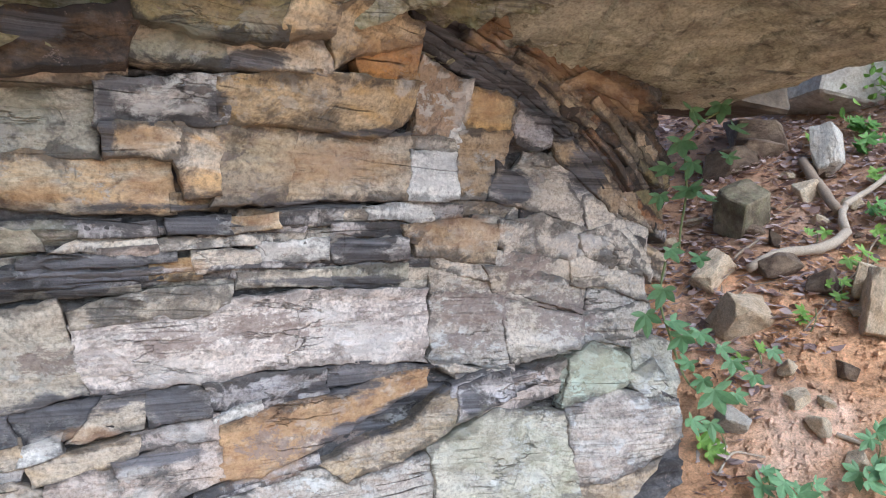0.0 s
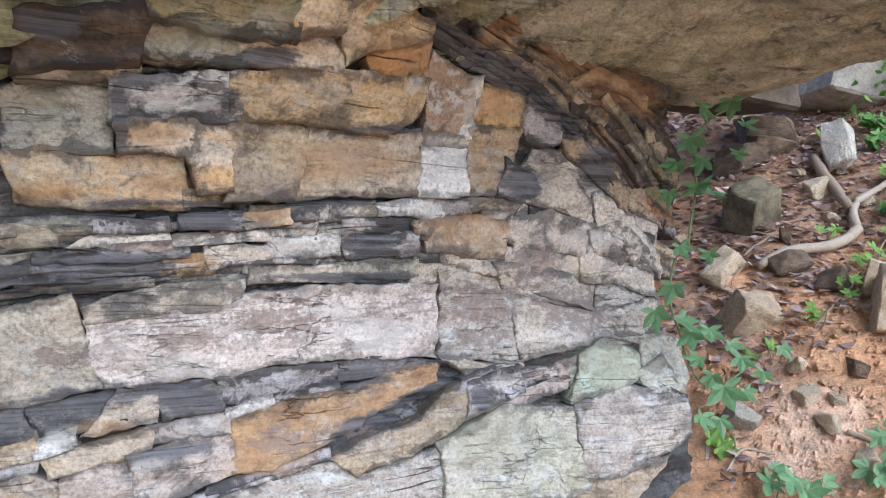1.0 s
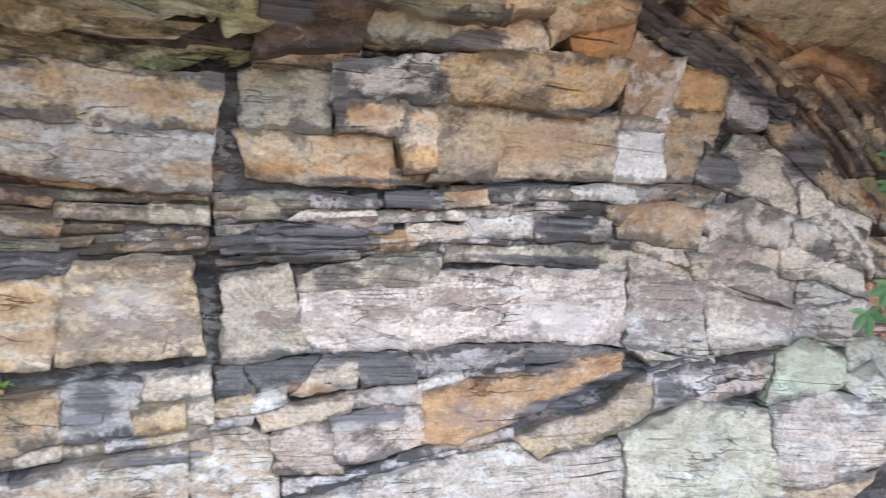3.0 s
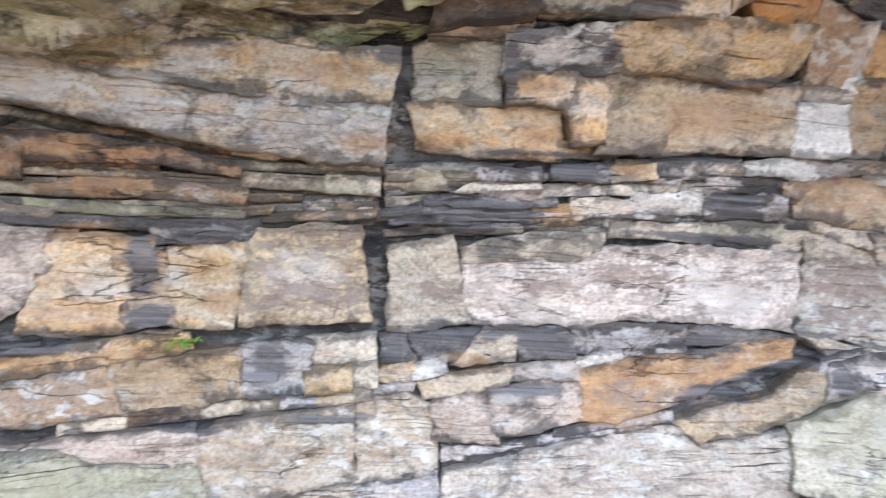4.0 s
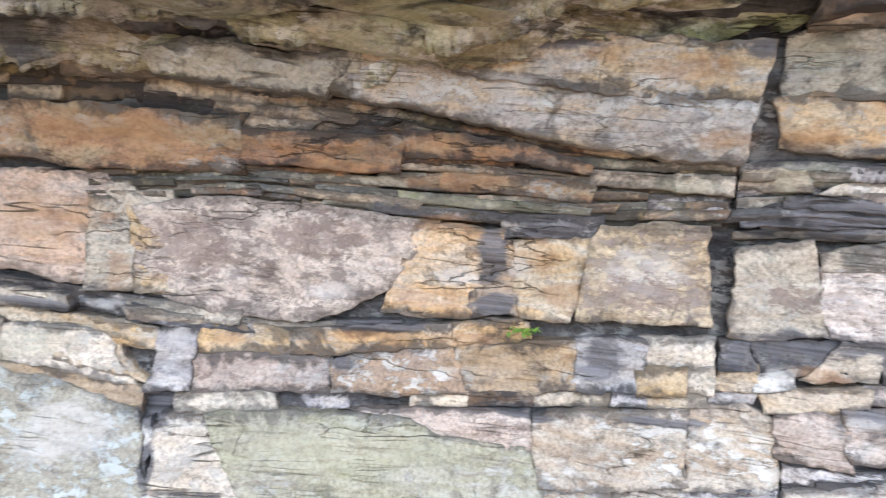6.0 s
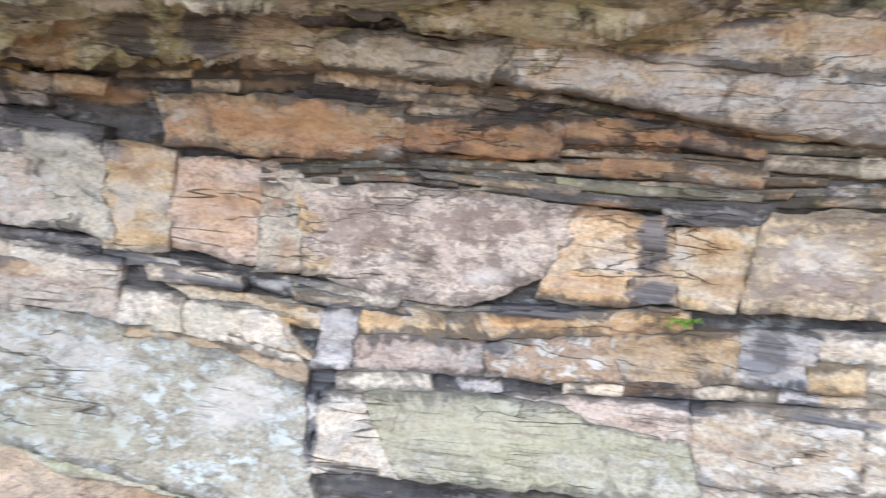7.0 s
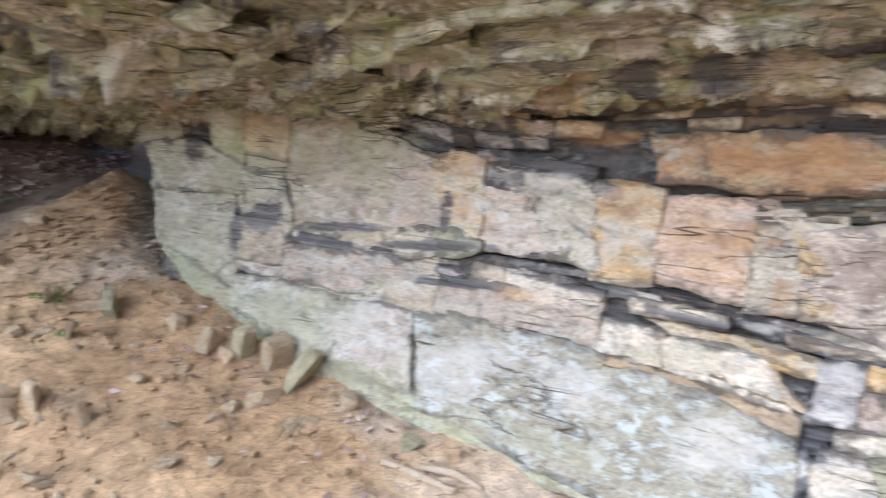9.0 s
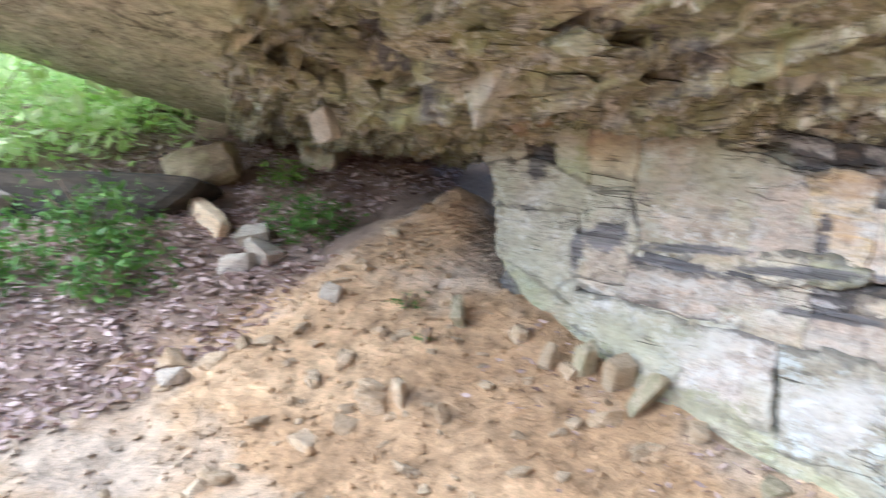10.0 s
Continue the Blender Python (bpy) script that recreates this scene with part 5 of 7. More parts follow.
thin_beds("olive brown shale tan creamgrey greydark olive brown", 8, [(5.249, 1.622), (4.571, 1.617), (3.924, 1.611), (3.431, 1.618)], [(5.382, 1.442), (4.877, 1.349), (4.460, 1.370), (3.945, 1.406), (3.521, 1.448)])
thin_beds("olive brown greydark greylich shale", 5, [(6.377, 1.713), (5.684, 1.728), (5.130, 1.649), (4.789, 1.548)], [(6.288, 1.518), (5.738, 1.435), (5.227, 1.311), (4.843, 1.316)])
thin_beds("olive greydark creamgrey shale brown", 3, [(4.061, 1.587), (3.803, 1.608), (3.438, 1.634)], [(4.087, 1.511), (3.751, 1.549), (3.458, 1.562)])
thin_beds("brown tanbrown olive brown rustbrown", 5, [(0.766, 1.834), (0.634, 1.902), (0.452, 1.810), (0.227, 1.592)], [(0.717, 1.660), (0.617, 1.553), (0.487, 1.461), (0.194, 1.345)])
thin_beds("greytan tan greytan greydark", 4, [(0.627, 1.380), (0.500, 1.342), (0.284, 1.240)], [(0.626, 1.273), (0.483, 1.232), (0.303, 1.135)])


# ---- the roof of the shelter: beds stepping outwards and up ----
def roof_height(u, o):
    top = float(np.interp(u, (0.0, 0.9, 1.4, 1.8, 2.4, 3.4, 5.0, 6.5, 8.0), (2.1, 2.08, 1.98, 1.86, 1.70, 1.56, 1.53, 1.48, 1.40)))
    rise = 0.40 + (0.20 - 0.40) * step(5.0, 6.6, u)
    return top + rise * max(o - 0.30, -0.15)


def smooth_part(u, o):
    """How much a place belongs to the smooth outer slab of the roof."""
    rim = 1.42 - 0.28 * (u - 6.74) + 0.06 * field(u * 4, 0, 3) + 0.02 * field(u * 14, 0, 3)
    return ease(-0.02, 0.05, o - rim) * ease(6.1, 6.5, u)


# the same on the roof: along the wall and out from it
ROOF_STAINS = []


def roof_stain(kind, u, out, reach_u, reach_out):
    ROOF_STAINS.append((("rust", "black", "pale", "lichen", "green").index(kind), u, out, reach_u, reach_out, 0.0))


roof_stain("black", 6.65, 0.77, 0.12, 0.26)
roof_stain("black", 6.61, 1.00, 0.10, 0.14)
roof_stain("black", 5.52, 0.68, 0.10, 0.05)
roof_stain("black", 6.25, 0.97, 0.09, 0.14)
roof_stain("black", 5.37, 0.60, 0.10, 0.04)
roof_stain("pale", 6.24, 0.67, 0.17, 0.16)
roof_stain("pale", 6.55, 1.29, 0.06, 0.08)
roof_stain("pale", 7.39, 1.19, 0.07, 0.17)
roof_stain("pale", 5.83, 0.77, 0.07, 0.06)
roof_stain("rust", 6.78, 0.95, 0.17, 0.15)
roof_stain("rust", 6.41, 0.28, 0.22, 0.09)
roof_stain("rust", 5.01, 0.50, 0.14, 0.03)
roof_stain("rust", 6.43, 1.07, 0.05, 0.10)
roof_stain("green", 6.83, 1.23, 0.04, 0.08)
roof_stain("green", 8.52, 1.36, 0.50, 0.18)
roof_stain("black", 5.22, 0.26, 0.12, 0.05)
roof_stain("black", 3.77, 0.33, 0.09, 0.03)
roof_stain("black", 4.48, 0.20, 0.07, 0.03)
roof_stain("black", 4.65, 0.32, 0.10, 0.03)
roof_stain("black", 4.21, 0.29, 0.08, 0.03)
roof_stain("pale", 4.02, 0.38, 0.10, 0.04)
roof_stain("pale", 3.77, 0.34, 0.04, 0.03)
roof_stain("pale", 3.98, 0.19, 0.09, 0.03)
roof_stain("pale", 4.23, 0.22, 0.10, 0.03)
roof_stain("pale", 4.30, 0.28, 0.08, 0.03)
roof_stain("rust", 4.79, 0.16, 0.15, 0.07)
roof_stain("black", 5.50, 0.50, 0.12, 0.03)
roof_stain("black", 4.73, 0.39, 0.11, 0.03)
roof_stain("black", 4.29, 0.26, 0.11, 0.03)
roof_stain("pale", 5.10, 0.37, 0.13, 0.03)
roof_stain("pale", 4.44, 0.39, 0.09, 0.03)


ROOF_CRACKS = (([(5.64, 0.85), (5.48, 0.59), (5.19, 0.36), (5.0, 0.19)], 0.013), ([(6.09, 0.23), (5.73, 0.16)], 0.012), ([(5.12, 0.53), (5.03, 0.42), (4.96, 0.28)], 0.011),
               ([(5.06, 0.38), (4.74, 0.24), (4.48, 0.17)], 0.014), ([(3.88, 0.36), (3.69, 0.33), (3.42, 0.31)], 0.012), ([(6.14, 1.01), (6.64, 0.83)], 0.015), ([(4.9, 0.62), (4.4, 0.50), (3.9, 0.55)], 0.0125))


def roof_sheet():
    """The roof's underside and its outer face."""
    nu, under, face = 820, 300, 50
    us = 0.75 + 9.5 * np.linspace(0, 1, nu + 1)
    lip = np.interp(us, (0.5, 3.0, 5.0, 6.5, 9.5), (1.0, 1.2, 1.5, 2.1, 2.3)) + 0.10 * field(us * 1.3, 0, 8) + 0.015 * field(us * 5, 0, 9)
    top = np.interp(us, (0.0, 0.9, 1.4, 1.8, 2.4, 3.4, 5.0, 6.5, 8.0), (2.1, 2.08, 1.98, 1.86, 1.70, 1.56, 1.53, 1.48, 1.40))
    rise = 0.40 - 0.20 * ease(5.0, 6.6, us)
    u = us[:, None]
    o = -0.9 + (lip[:, None] + 0.9) * np.linspace(0, 1, under + 1)[None, :]
    u = np.broadcast_to(u, o.shape)
    base = top[:, None] + rise[:, None] * np.maximum(o - 0.30, -0.15)
    x, y, _ = np.moveaxis(wall_all(u, np.zeros_like(o), o), -1, 0)
    smooth = smooth_part(u, o)
    z = base.copy()
    # thick beds that break off one behind the other, and thin ones between
    for freq, strong, seed, jag in ((6.0, 1.0, 2, 0.06), (17.0, 0.85, 4, 0.028)):
        bed = (o + 0.22 * field(u * 0.6, o * 1.2, seed) + jag * field(u * 3, o * 4, seed + 4) + 0.25 * jag * field(u * 13, o * 9, seed + 6) + 0.12 * u) * freq
        index = np.floor(bed)
        f = bed - index
        stair = (index + ease(0.88, 1.0, f) - bed + 0.45) / freq
        end = np.floor(u * 2.3 + index * 0.37 + 0.25 * field(u * 5, o * 7, seed))
        hang = field(index * 3.7 + 0.5, end * 1.73 + 0.5, seed + 0.5)
        z += (strong * stair + 0.32 / freq * hang) * (1 - smooth)
    knobs = ease(5.6, 6.6, u)
    hollow = np.exp(-((u - 6.75) / 0.50) ** 2 - ((o - 1.02) / 0.26) ** 2)
    lumps = 0.08 * np.abs(field(x * 5, y * 5, 1)) - 0.03 + 0.035 * field(x * 11, y * 11, 3)
    z += knobs * lumps * (1 - smooth) * (1 + 1.4 * hollow)
    z += 0.27 * hollow * (1 - smooth) - 0.07 * smooth * np.exp(-((u - 6.9) / 0.8) ** 2)
    z -= 0.09 * np.exp(-((u - 6.33) / 0.22) ** 2 - ((o - 0.62) / 0.20) ** 2) * (1 + field(x * 9, y * 9, 4))
    z += 0.014 * field(x * 4, y * 4, 7) + 0.010 * field(x * 14, y * 14, 7) + 0.005 * field(x * 40, y * 40, 7)
    # partings in the smooth slab
    grain = np.floor(o * 9 + 0.8 * field(u * 0.9, o * 2, 5) + 0.35 * u)
    z += 0.012 * field(grain * 2.3 + 0.5, u * 0.8, 1) * smooth
    # open cracks that run across the roof
    for line, wide in ROOF_CRACKS:
        line = sorted(line)
        at = np.interp(u, [p[0] for p in line], [p[1] for p in line]) + 0.03 * field(u * 5, 0, wide * 900) + 0.010 * field(u * 19, 0, wide * 700)
        inside = ease(line[0][0] - 0.1, line[0][0] + 0.05, u) * (1 - ease(line[-1][0] - 0.05, line[-1][0] + 0.1, u))
        z += 0.055 * inside * np.exp(-((o - at) / wide) ** 2) - 0.022 * inside * ease(0, 0.01, at - o) * (1 - ease(0.03, 0.16, at - o))
    below = wall_all(u, z, o)
    f = np.linspace(0, 1, face + 1)[None, 1:]
    u2 = np.broadcast_to(us[:, None], (nu + 1, face))
    lip2, edge = np.broadcast_to(lip[:, None], u2.shape), z[:, -1:]
    front = f < 0.6
    g = np.where(front, f / 0.6, (f - 0.6) / 0.4)
    z2 = np.where(front, edge + 2.6 * g + 0.05 * field(u2 * 3, f * 8, 1) * g, edge + 2.6)
    o2 = np.where(front, lip2 + 0.35 * np.sin(np.pi * g) + 0.05 * field(u2 * 4, f * 9, 2) * np.minimum(1, 8 * g), lip2 - (lip2 + 3) * g)
    verts = np.concatenate((below, wall_all(u2, z2, o2)), 1)
    ob = mesh_object("ceiling_rock", verts.reshape(-1, 3).tolist(), grid_faces(nu, under + face).tolist(), ROOF)
    ob.data.materials.append(SMOOTH_ROOF)
    which = np.concatenate((smooth > 0.5, np.broadcast_to(us[:, None] > 6.3, u2.shape)), 1)[:-1, :-1]
    ob.data.polygons.foreach_set("material_index", which.astype(np.int32).ravel())
    give_stains(ob, np.concatenate((stains_at(u, o, ROOF_STAINS), np.zeros(u2.shape + (5,))), 1).reshape(-1, 5))
    return ob


tagged(roof_sheet(), "overhanging brown sandstone roof of stepped beds", "rock roof", kind="structure")


def lump(name, centre, size, mat, seed, rough_by=0.18, corners=9, turn=(0, 0, 0), detail=3, parent=None):
    """A broken stone: a jittered block with some corners knocked off, flat facets and blunted edges."""
    rnd = random.Random(seed)
    bm = bmesh.new()
    loose = 0.10 + 0.5 * rough_by
    for sx in (-1, 1):
        for sy in (-1, 1):
            for sz in (-1, 1):
                at = Vector((sx, sy, sz)) * 0.70 + Vector([rnd.uniform(-loose, loose) for k in range(3)])
                if rnd.random() < 0.45:
                    # a corner broken off leaves three points
                    for axis in range(3):
                        p = at.copy()
                        p[axis] *= 1 - rnd.uniform(0.25, 0.75)
                        bm.verts.new(p)
                else:
                    bm.verts.new(at)
    hull = bmesh.ops.convex_hull(bm, input=bm.verts)
    bmesh.ops.delete(bm, geom=[g for g in set(hull["geom_interior"] + hull["geom_unused"]) if isinstance(g, bmesh.types.BMVert)], context="VERTS")
    bmesh.ops.dissolve_limit(bm, angle_limit=0.12, verts=bm.verts, edges=bm.edges)
    bmesh.ops.bevel(bm, geom=list(bm.edges), offset=0.05, segments=1, affect="EDGES", clamp_overlap=True)
    if detail > 2:
        bmesh.ops.triangulate(bm, faces=bm.faces)
        for turnover in range(2):
            bmesh.ops.subdivide_edges(bm, edges=[e for e in bm.edges if e.calc_length() > 0.35], cuts=1)
            bmesh.ops.triangulate(bm, faces=bm.faces)
        for v in bm.verts:
            v.co *= 1 + 0.07 * noise.noise(v.co * 2.2 + Vector((seed, 0, 0))) + 0.03 * noise.noise(v.co * 6 + Vector((seed, 0, 0)))
    m = Matrix.LocRotScale(Vector(centre), Euler([radians(a) for a in turn]), Vector(size))
    me = bpy.data.meshes.new(name)
    bm.to_mesh(me)
    bm.free()
    me.materials.append(mat)
    ob = new(name, me)
    ob.matrix_world = m
    ob.parent = parent
    return ob


def overhang_boulder():
    """The great block over the wall's end: a face sloping to a ridge, flat behind it, round at its rim."""
    nu, nv = 300, 190
    th, r = np.meshgrid(np.linspace(0, 2 * np.pi, nu + 1), np.linspace(0, 1, nv + 1), indexing="ij")
    rim = np.interp(np.degrees(th) % 360, (0, 42, 62, 85, 120, 180, 270, 360), (1.0, 0.84, 1.05, 1.32, 1.25, 0.75, 1.1, 1.0)) + 0.05 * field(3 * np.cos(th), 3 * np.sin(th), 2)
    k = np.clip(r / 0.7, 0, 1)
    up = np.clip((r - 0.7) / 0.3, 0, 1)
    w = rim * k * (1 + 0.12 * np.sin(up * np.pi)) * (1 - 0.99 * np.maximum(0, up - 0.7) / 0.3)
    z = np.where(r < 0.7, 0.12 * np.maximum(0.0, k - 0.82) ** 1.5 / 0.076, 0.12 + 1.5 * up)
    x, y = 0.90 + w * np.cos(th), 2.0 + w * np.sin(th)
    z = z + 1.915 + 0.05 * (x - 0.9) - 0.02 * (y - 2.0)
    inside = np.minimum(1.30 - x, 2.58 - y) + 0.05 * field(x * 3, y * 3, 2)
    flat = 1 - ease(0.0, 0.15, up)
    z += 0.26 * np.maximum(0, inside) * flat
    c = x + 0.25 * y + 0.05 * field(x * 1.5, y * 1.5, 4) + 0.012 * field(x * 7, y * 7, 4)
    leaf = np.floor(c * 9)
    f = c * 9 - leaf
    z += (0.016 * field(leaf * 2.7 + 0.5, y * 0.9, 3) + 0.016 * np.exp(-(np.minimum(f, 1 - f) / 0.07) ** 2) * np.clip(2 * field(leaf + (f > 0.5), y * 1.6, 8), 0, 1)) * flat
    z += 0.05 * field(x * 2, y * 2, z * 2) + 0.018 * field(x * 6, y * 6, z * 6) + 0.008 * field(x * 17, y * 17, z * 17) + 0.004 * field(x * 45, y * 45, z * 45)
    return mesh_object("overhang_boulder", np.stack((x, y, z), -1).reshape(-1, 3).tolist(), grid_faces(nu, nv).tolist(), BOULDER)


tagged(overhang_boulder(), "huge grey-tan sandstone boulder roofing the shelter's end", "boulder")


def ceiling_slabs():
    """Broken slabs and knobs that hang in the roof, all one mesh."""
    rnd = random.Random(12)
    verts, faces = [], []
    for k in range(150):
        if k < 70:
            u, o = rnd.uniform(2.2, 6.3), rnd.uniform(0.28, 1.0)
            size = (rnd.uniform(0.18, 0.50), rnd.uniform(0.07, 0.18), rnd.uniform(0.03, 0.07))
        else:
            u, o = rnd.uniform(6.0, 7.9), rnd.uniform(0.2, 1.25)
            size = (rnd.uniform(0.05, 0.16), rnd.uniform(0.05, 0.13), rnd.uniform(0.04, 0.10))
        at = wall_at(u, roof_height(u, o) + rnd.uniform(-0.012, 0.03) + (0.12 if math.hypot((u - 6.75) / 0.5, (o - 1.02) / 0.3) < 0.9 else 0.0), o)
        way = wall_at(u + 0.05, 0, 0) - wall_at(u - 0.05, 0, 0)
        bm = bmesh.new()
        bmesh.ops.create_icosphere(bm, subdivisions=2, radius=1.0)
        planes = [(Vector((rnd.gauss(0, 1), rnd.gauss(0, 1), rnd.gauss(0, 1))).normalized(), rnd.uniform(0.4, 0.7)) for j in range(12)]
        m = Matrix.LocRotScale(at, Euler((rnd.uniform(-0.12, 0.12), rnd.uniform(-0.12, 0.12), math.atan2(way.y, way.x) + rnd.uniform(-0.25, 0.25))), Vector(size))
        n0 = len(verts)
        for v in bm.verts:
            co = v.co.copy()
            for n, d in planes:
                over = co.dot(n) - d
                if over > 0:
                    co -= n * over
            verts.append(m @ (co * 1.3))
        faces.extend([tuple(n0 + v.index for v in f.verts) for f in bm.faces])
        bm.free()
    return mesh_object("ceiling_slabs", verts, faces, ROOF, False)


tagged(ceiling_slabs(), "broken brown slabs hanging in the shelter's roof", "rock roof", kind="structure")
# filler rock added here; its dark colour stands for the gap's shade
GAP_SHADE = chip("gap_shade_rock", (0.10, 0.075, 0.05), (0.19, 0.145, 0.10))
tagged(lump("boulder", (1.35, 4.30, 2.36), (0.85, 0.50, 0.40), GAP_SHADE, 91, 0.25, 8, (0, 5, 20), 4), "added rock behind the overhanging boulder, dark as the gap's shade", "boulder")


# ---- the ground ----
def soil():
    m, t, bsdf = shader("orange_clay_soil")
    vec = coords(t)
    big = speckle(t, vec, 1.3, 5, 0.6, 0.4)
    col = blend(t, ramp(t, big, [(0.40, 0.0), (0.62, 1.0)]), (0.66, 0.46, 0.28), (0.50, 0.33, 0.19))
    col = blend(t, ramp(t, speckle(t, vec, 0.9, 4, 0.6), [(0.52, 0.0), (0.64, 1.0)]), col, (0.66, 0.53, 0.40))
    reach = t.nodes.new("ShaderNodeSeparateXYZ")
    t.links.new(vec, reach.inputs[0])
    red = ramp(t, reach.outputs["X"], [(0.4, 0.0), (0.9, 1.0)])
    col = blend(t, red, col, blend(t, 1.0, col, (1.32, 1.10, 1.02), "MULTIPLY"))
    lump_tone = speckle(t, vec, 5.5, 6, 0.7, 0.5)
    col = blend(t, 0.8, col, ramp(t, lump_tone, [(0.34, 0.55), (0.48, 0.95), (0.64, 1.25)]), "MULTIPLY")
    mid = speckle(t, vec, 17, 6, 0.7)
    col = blend(t, 0.8, col, ramp(t, mid, [(0.30, 0.5), (0.5, 1.0), (0.7, 1.3)]), "MULTIPLY")
    fine = speckle(t, vec, 120, 4, 0.7)
    col = blend(t, 0.7, col, ramp(t, fine, [(0.3, 0.6), (0.5, 1.0), (0.7, 1.3)]), "MULTIPLY")
    split = t.nodes.new("ShaderNodeSeparateXYZ")
    t.links.new(vec, split.inputs[0])
    drift = times(t, times(t, times(t, split.outputs["Y"], -0.85), times(t, split.outputs["X"], -0.5), "ADD"), times(t, speckle(t, vec, 1.6, 5, 0.7), 1.2), "ADD")
    mould = times(t, ramp(t, times(t, times(t, drift, 0.1), 0.0, "ADD"), [(0.470, 0.0), (0.500, 1.0)]), 0.85)
    col = blend(t, mould, col, blend(t, mid, (0.15, 0.11, 0.09), (0.38, 0.29, 0.25)))
    uphill = times(t, times(t, split.outputs["Y"], 0.9), times(t, split.outputs["X"], 0.25), "ADD")
    humus = ramp(t, times(t, times(t, uphill, times(t, speckle(t, vec, 2.4, 6, 0.7), 1.6), "ADD"), 0.1), [(0.425, 0.0), (0.465, 1.0)])
    col = blend(t, times(t, humus, 0.60), col, blend(t, mid, (0.11, 0.070, 0.052), (0.30, 0.20, 0.155)))
    t.links.new(col, bsdf.inputs["Base Color"])
    bsdf.inputs["Roughness"].default_value = 0.95
    bsdf.inputs["Specular IOR Level"].default_value = 0.2
    relief(t, bsdf, (lump_tone, 0.05), (mid, 0.03), (fine, 0.006))
    return m


SOIL = soil()


def stretch(s):
    return 6.5 * s + 400 * s ** 9


def ground_at(a, b):
    x, y = -1.6 + stretch(2 * a - 1), -0.4 + stretch(2 * b - 1)
    return Vector((x, y, hill(x, y)))


tagged(sheet("ground", ground_at, 300, 300, SOIL), "bare orange clay soil with stones", "ground", kind="structure")


# ---- leaves, stones, roots: helpers ----
def leaf_material(name, a, b, rough_by=0.55, glow=0.25):
    m, t, bsdf = shader(name)
    isle = t.nodes.new("ShaderNodeNewGeometry")
    col = ramp(t, isle.outputs["Random Per Island"], [(0.0, a), (0.5, tuple((x + y) / 2 for x, y in zip(a, b))), (1.0, b)])
    vec = coords(t)
    col = blend(t, 0.5, col, ramp(t, speckle(t, vec, 60, 3), [(0.3, 0.7), (0.7, 1.25)]), "MULTIPLY")
    t.links.new(col, bsdf.inputs["Base Color"])
    bsdf.inputs["Roughness"].default_value = rough_by
    thin = t.nodes.new("ShaderNodeBsdfTranslucent")
    t.links.new(col, thin.inputs["Color"])
    mix = t.nodes.new("ShaderNodeMixShader")
    mix.inputs["Fac"].default_value = glow
    out = t.nodes["Material Output"]
    t.links.new(bsdf.outputs[0], mix.inputs[1])
    t.links.new(thin.outputs[0], mix.inputs[2])
    t.links.new(mix.outputs[0], out.inputs["Surface"])
    return m


CREEPER = leaf_material("creeper_leaf", (0.11, 0.24, 0.09), (0.22, 0.38, 0.18))
FRESH = leaf_material("fresh_leaf", (0.13, 0.27, 0.045), (0.26, 0.42, 0.07))
SHRUB = leaf_material("shrub_leaf", (0.07, 0.17, 0.035), (0.16, 0.32, 0.06))
# leaf colour raised towards white: strong sunlight put into the colour
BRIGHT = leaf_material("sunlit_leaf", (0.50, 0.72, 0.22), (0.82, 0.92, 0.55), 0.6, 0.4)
DEAD = leaf_material("dead_leaf", (0.20, 0.12, 0.095), (0.68, 0.54, 0.50), 0.8, 0.1)


def wood(name, a, b):
    m, t, bsdf = shader(name)
    vec = coords(t)
    n = speckle(t, vec, 30, 5, 0.7, 1.0)
    col = blend(t, n, a, b)
    fine = speckle(t, vec, 150, 3)
    col = blend(t, 0.6, col, ramp(t, fine, [(0.3, 0.6), (0.7, 1.25)]), "MULTIPLY")
    t.links.new(col, bsdf.inputs["Base Color"])
    bsdf.inputs["Roughness"].default_value = 0.85
    relief(t, bsdf, (n, 0.004), (fine, 0.001))
    return m


PALE_WOOD = wood("weathered_wood", (0.52, 0.43, 0.33), (0.36, 0.28, 0.20))
TWIG = wood("twig_bark", (0.22, 0.15, 0.10), (0.36, 0.28, 0.20))
STALK = wood("green_stalk", (0.16, 0.22, 0.08), (0.24, 0.26, 0.12))


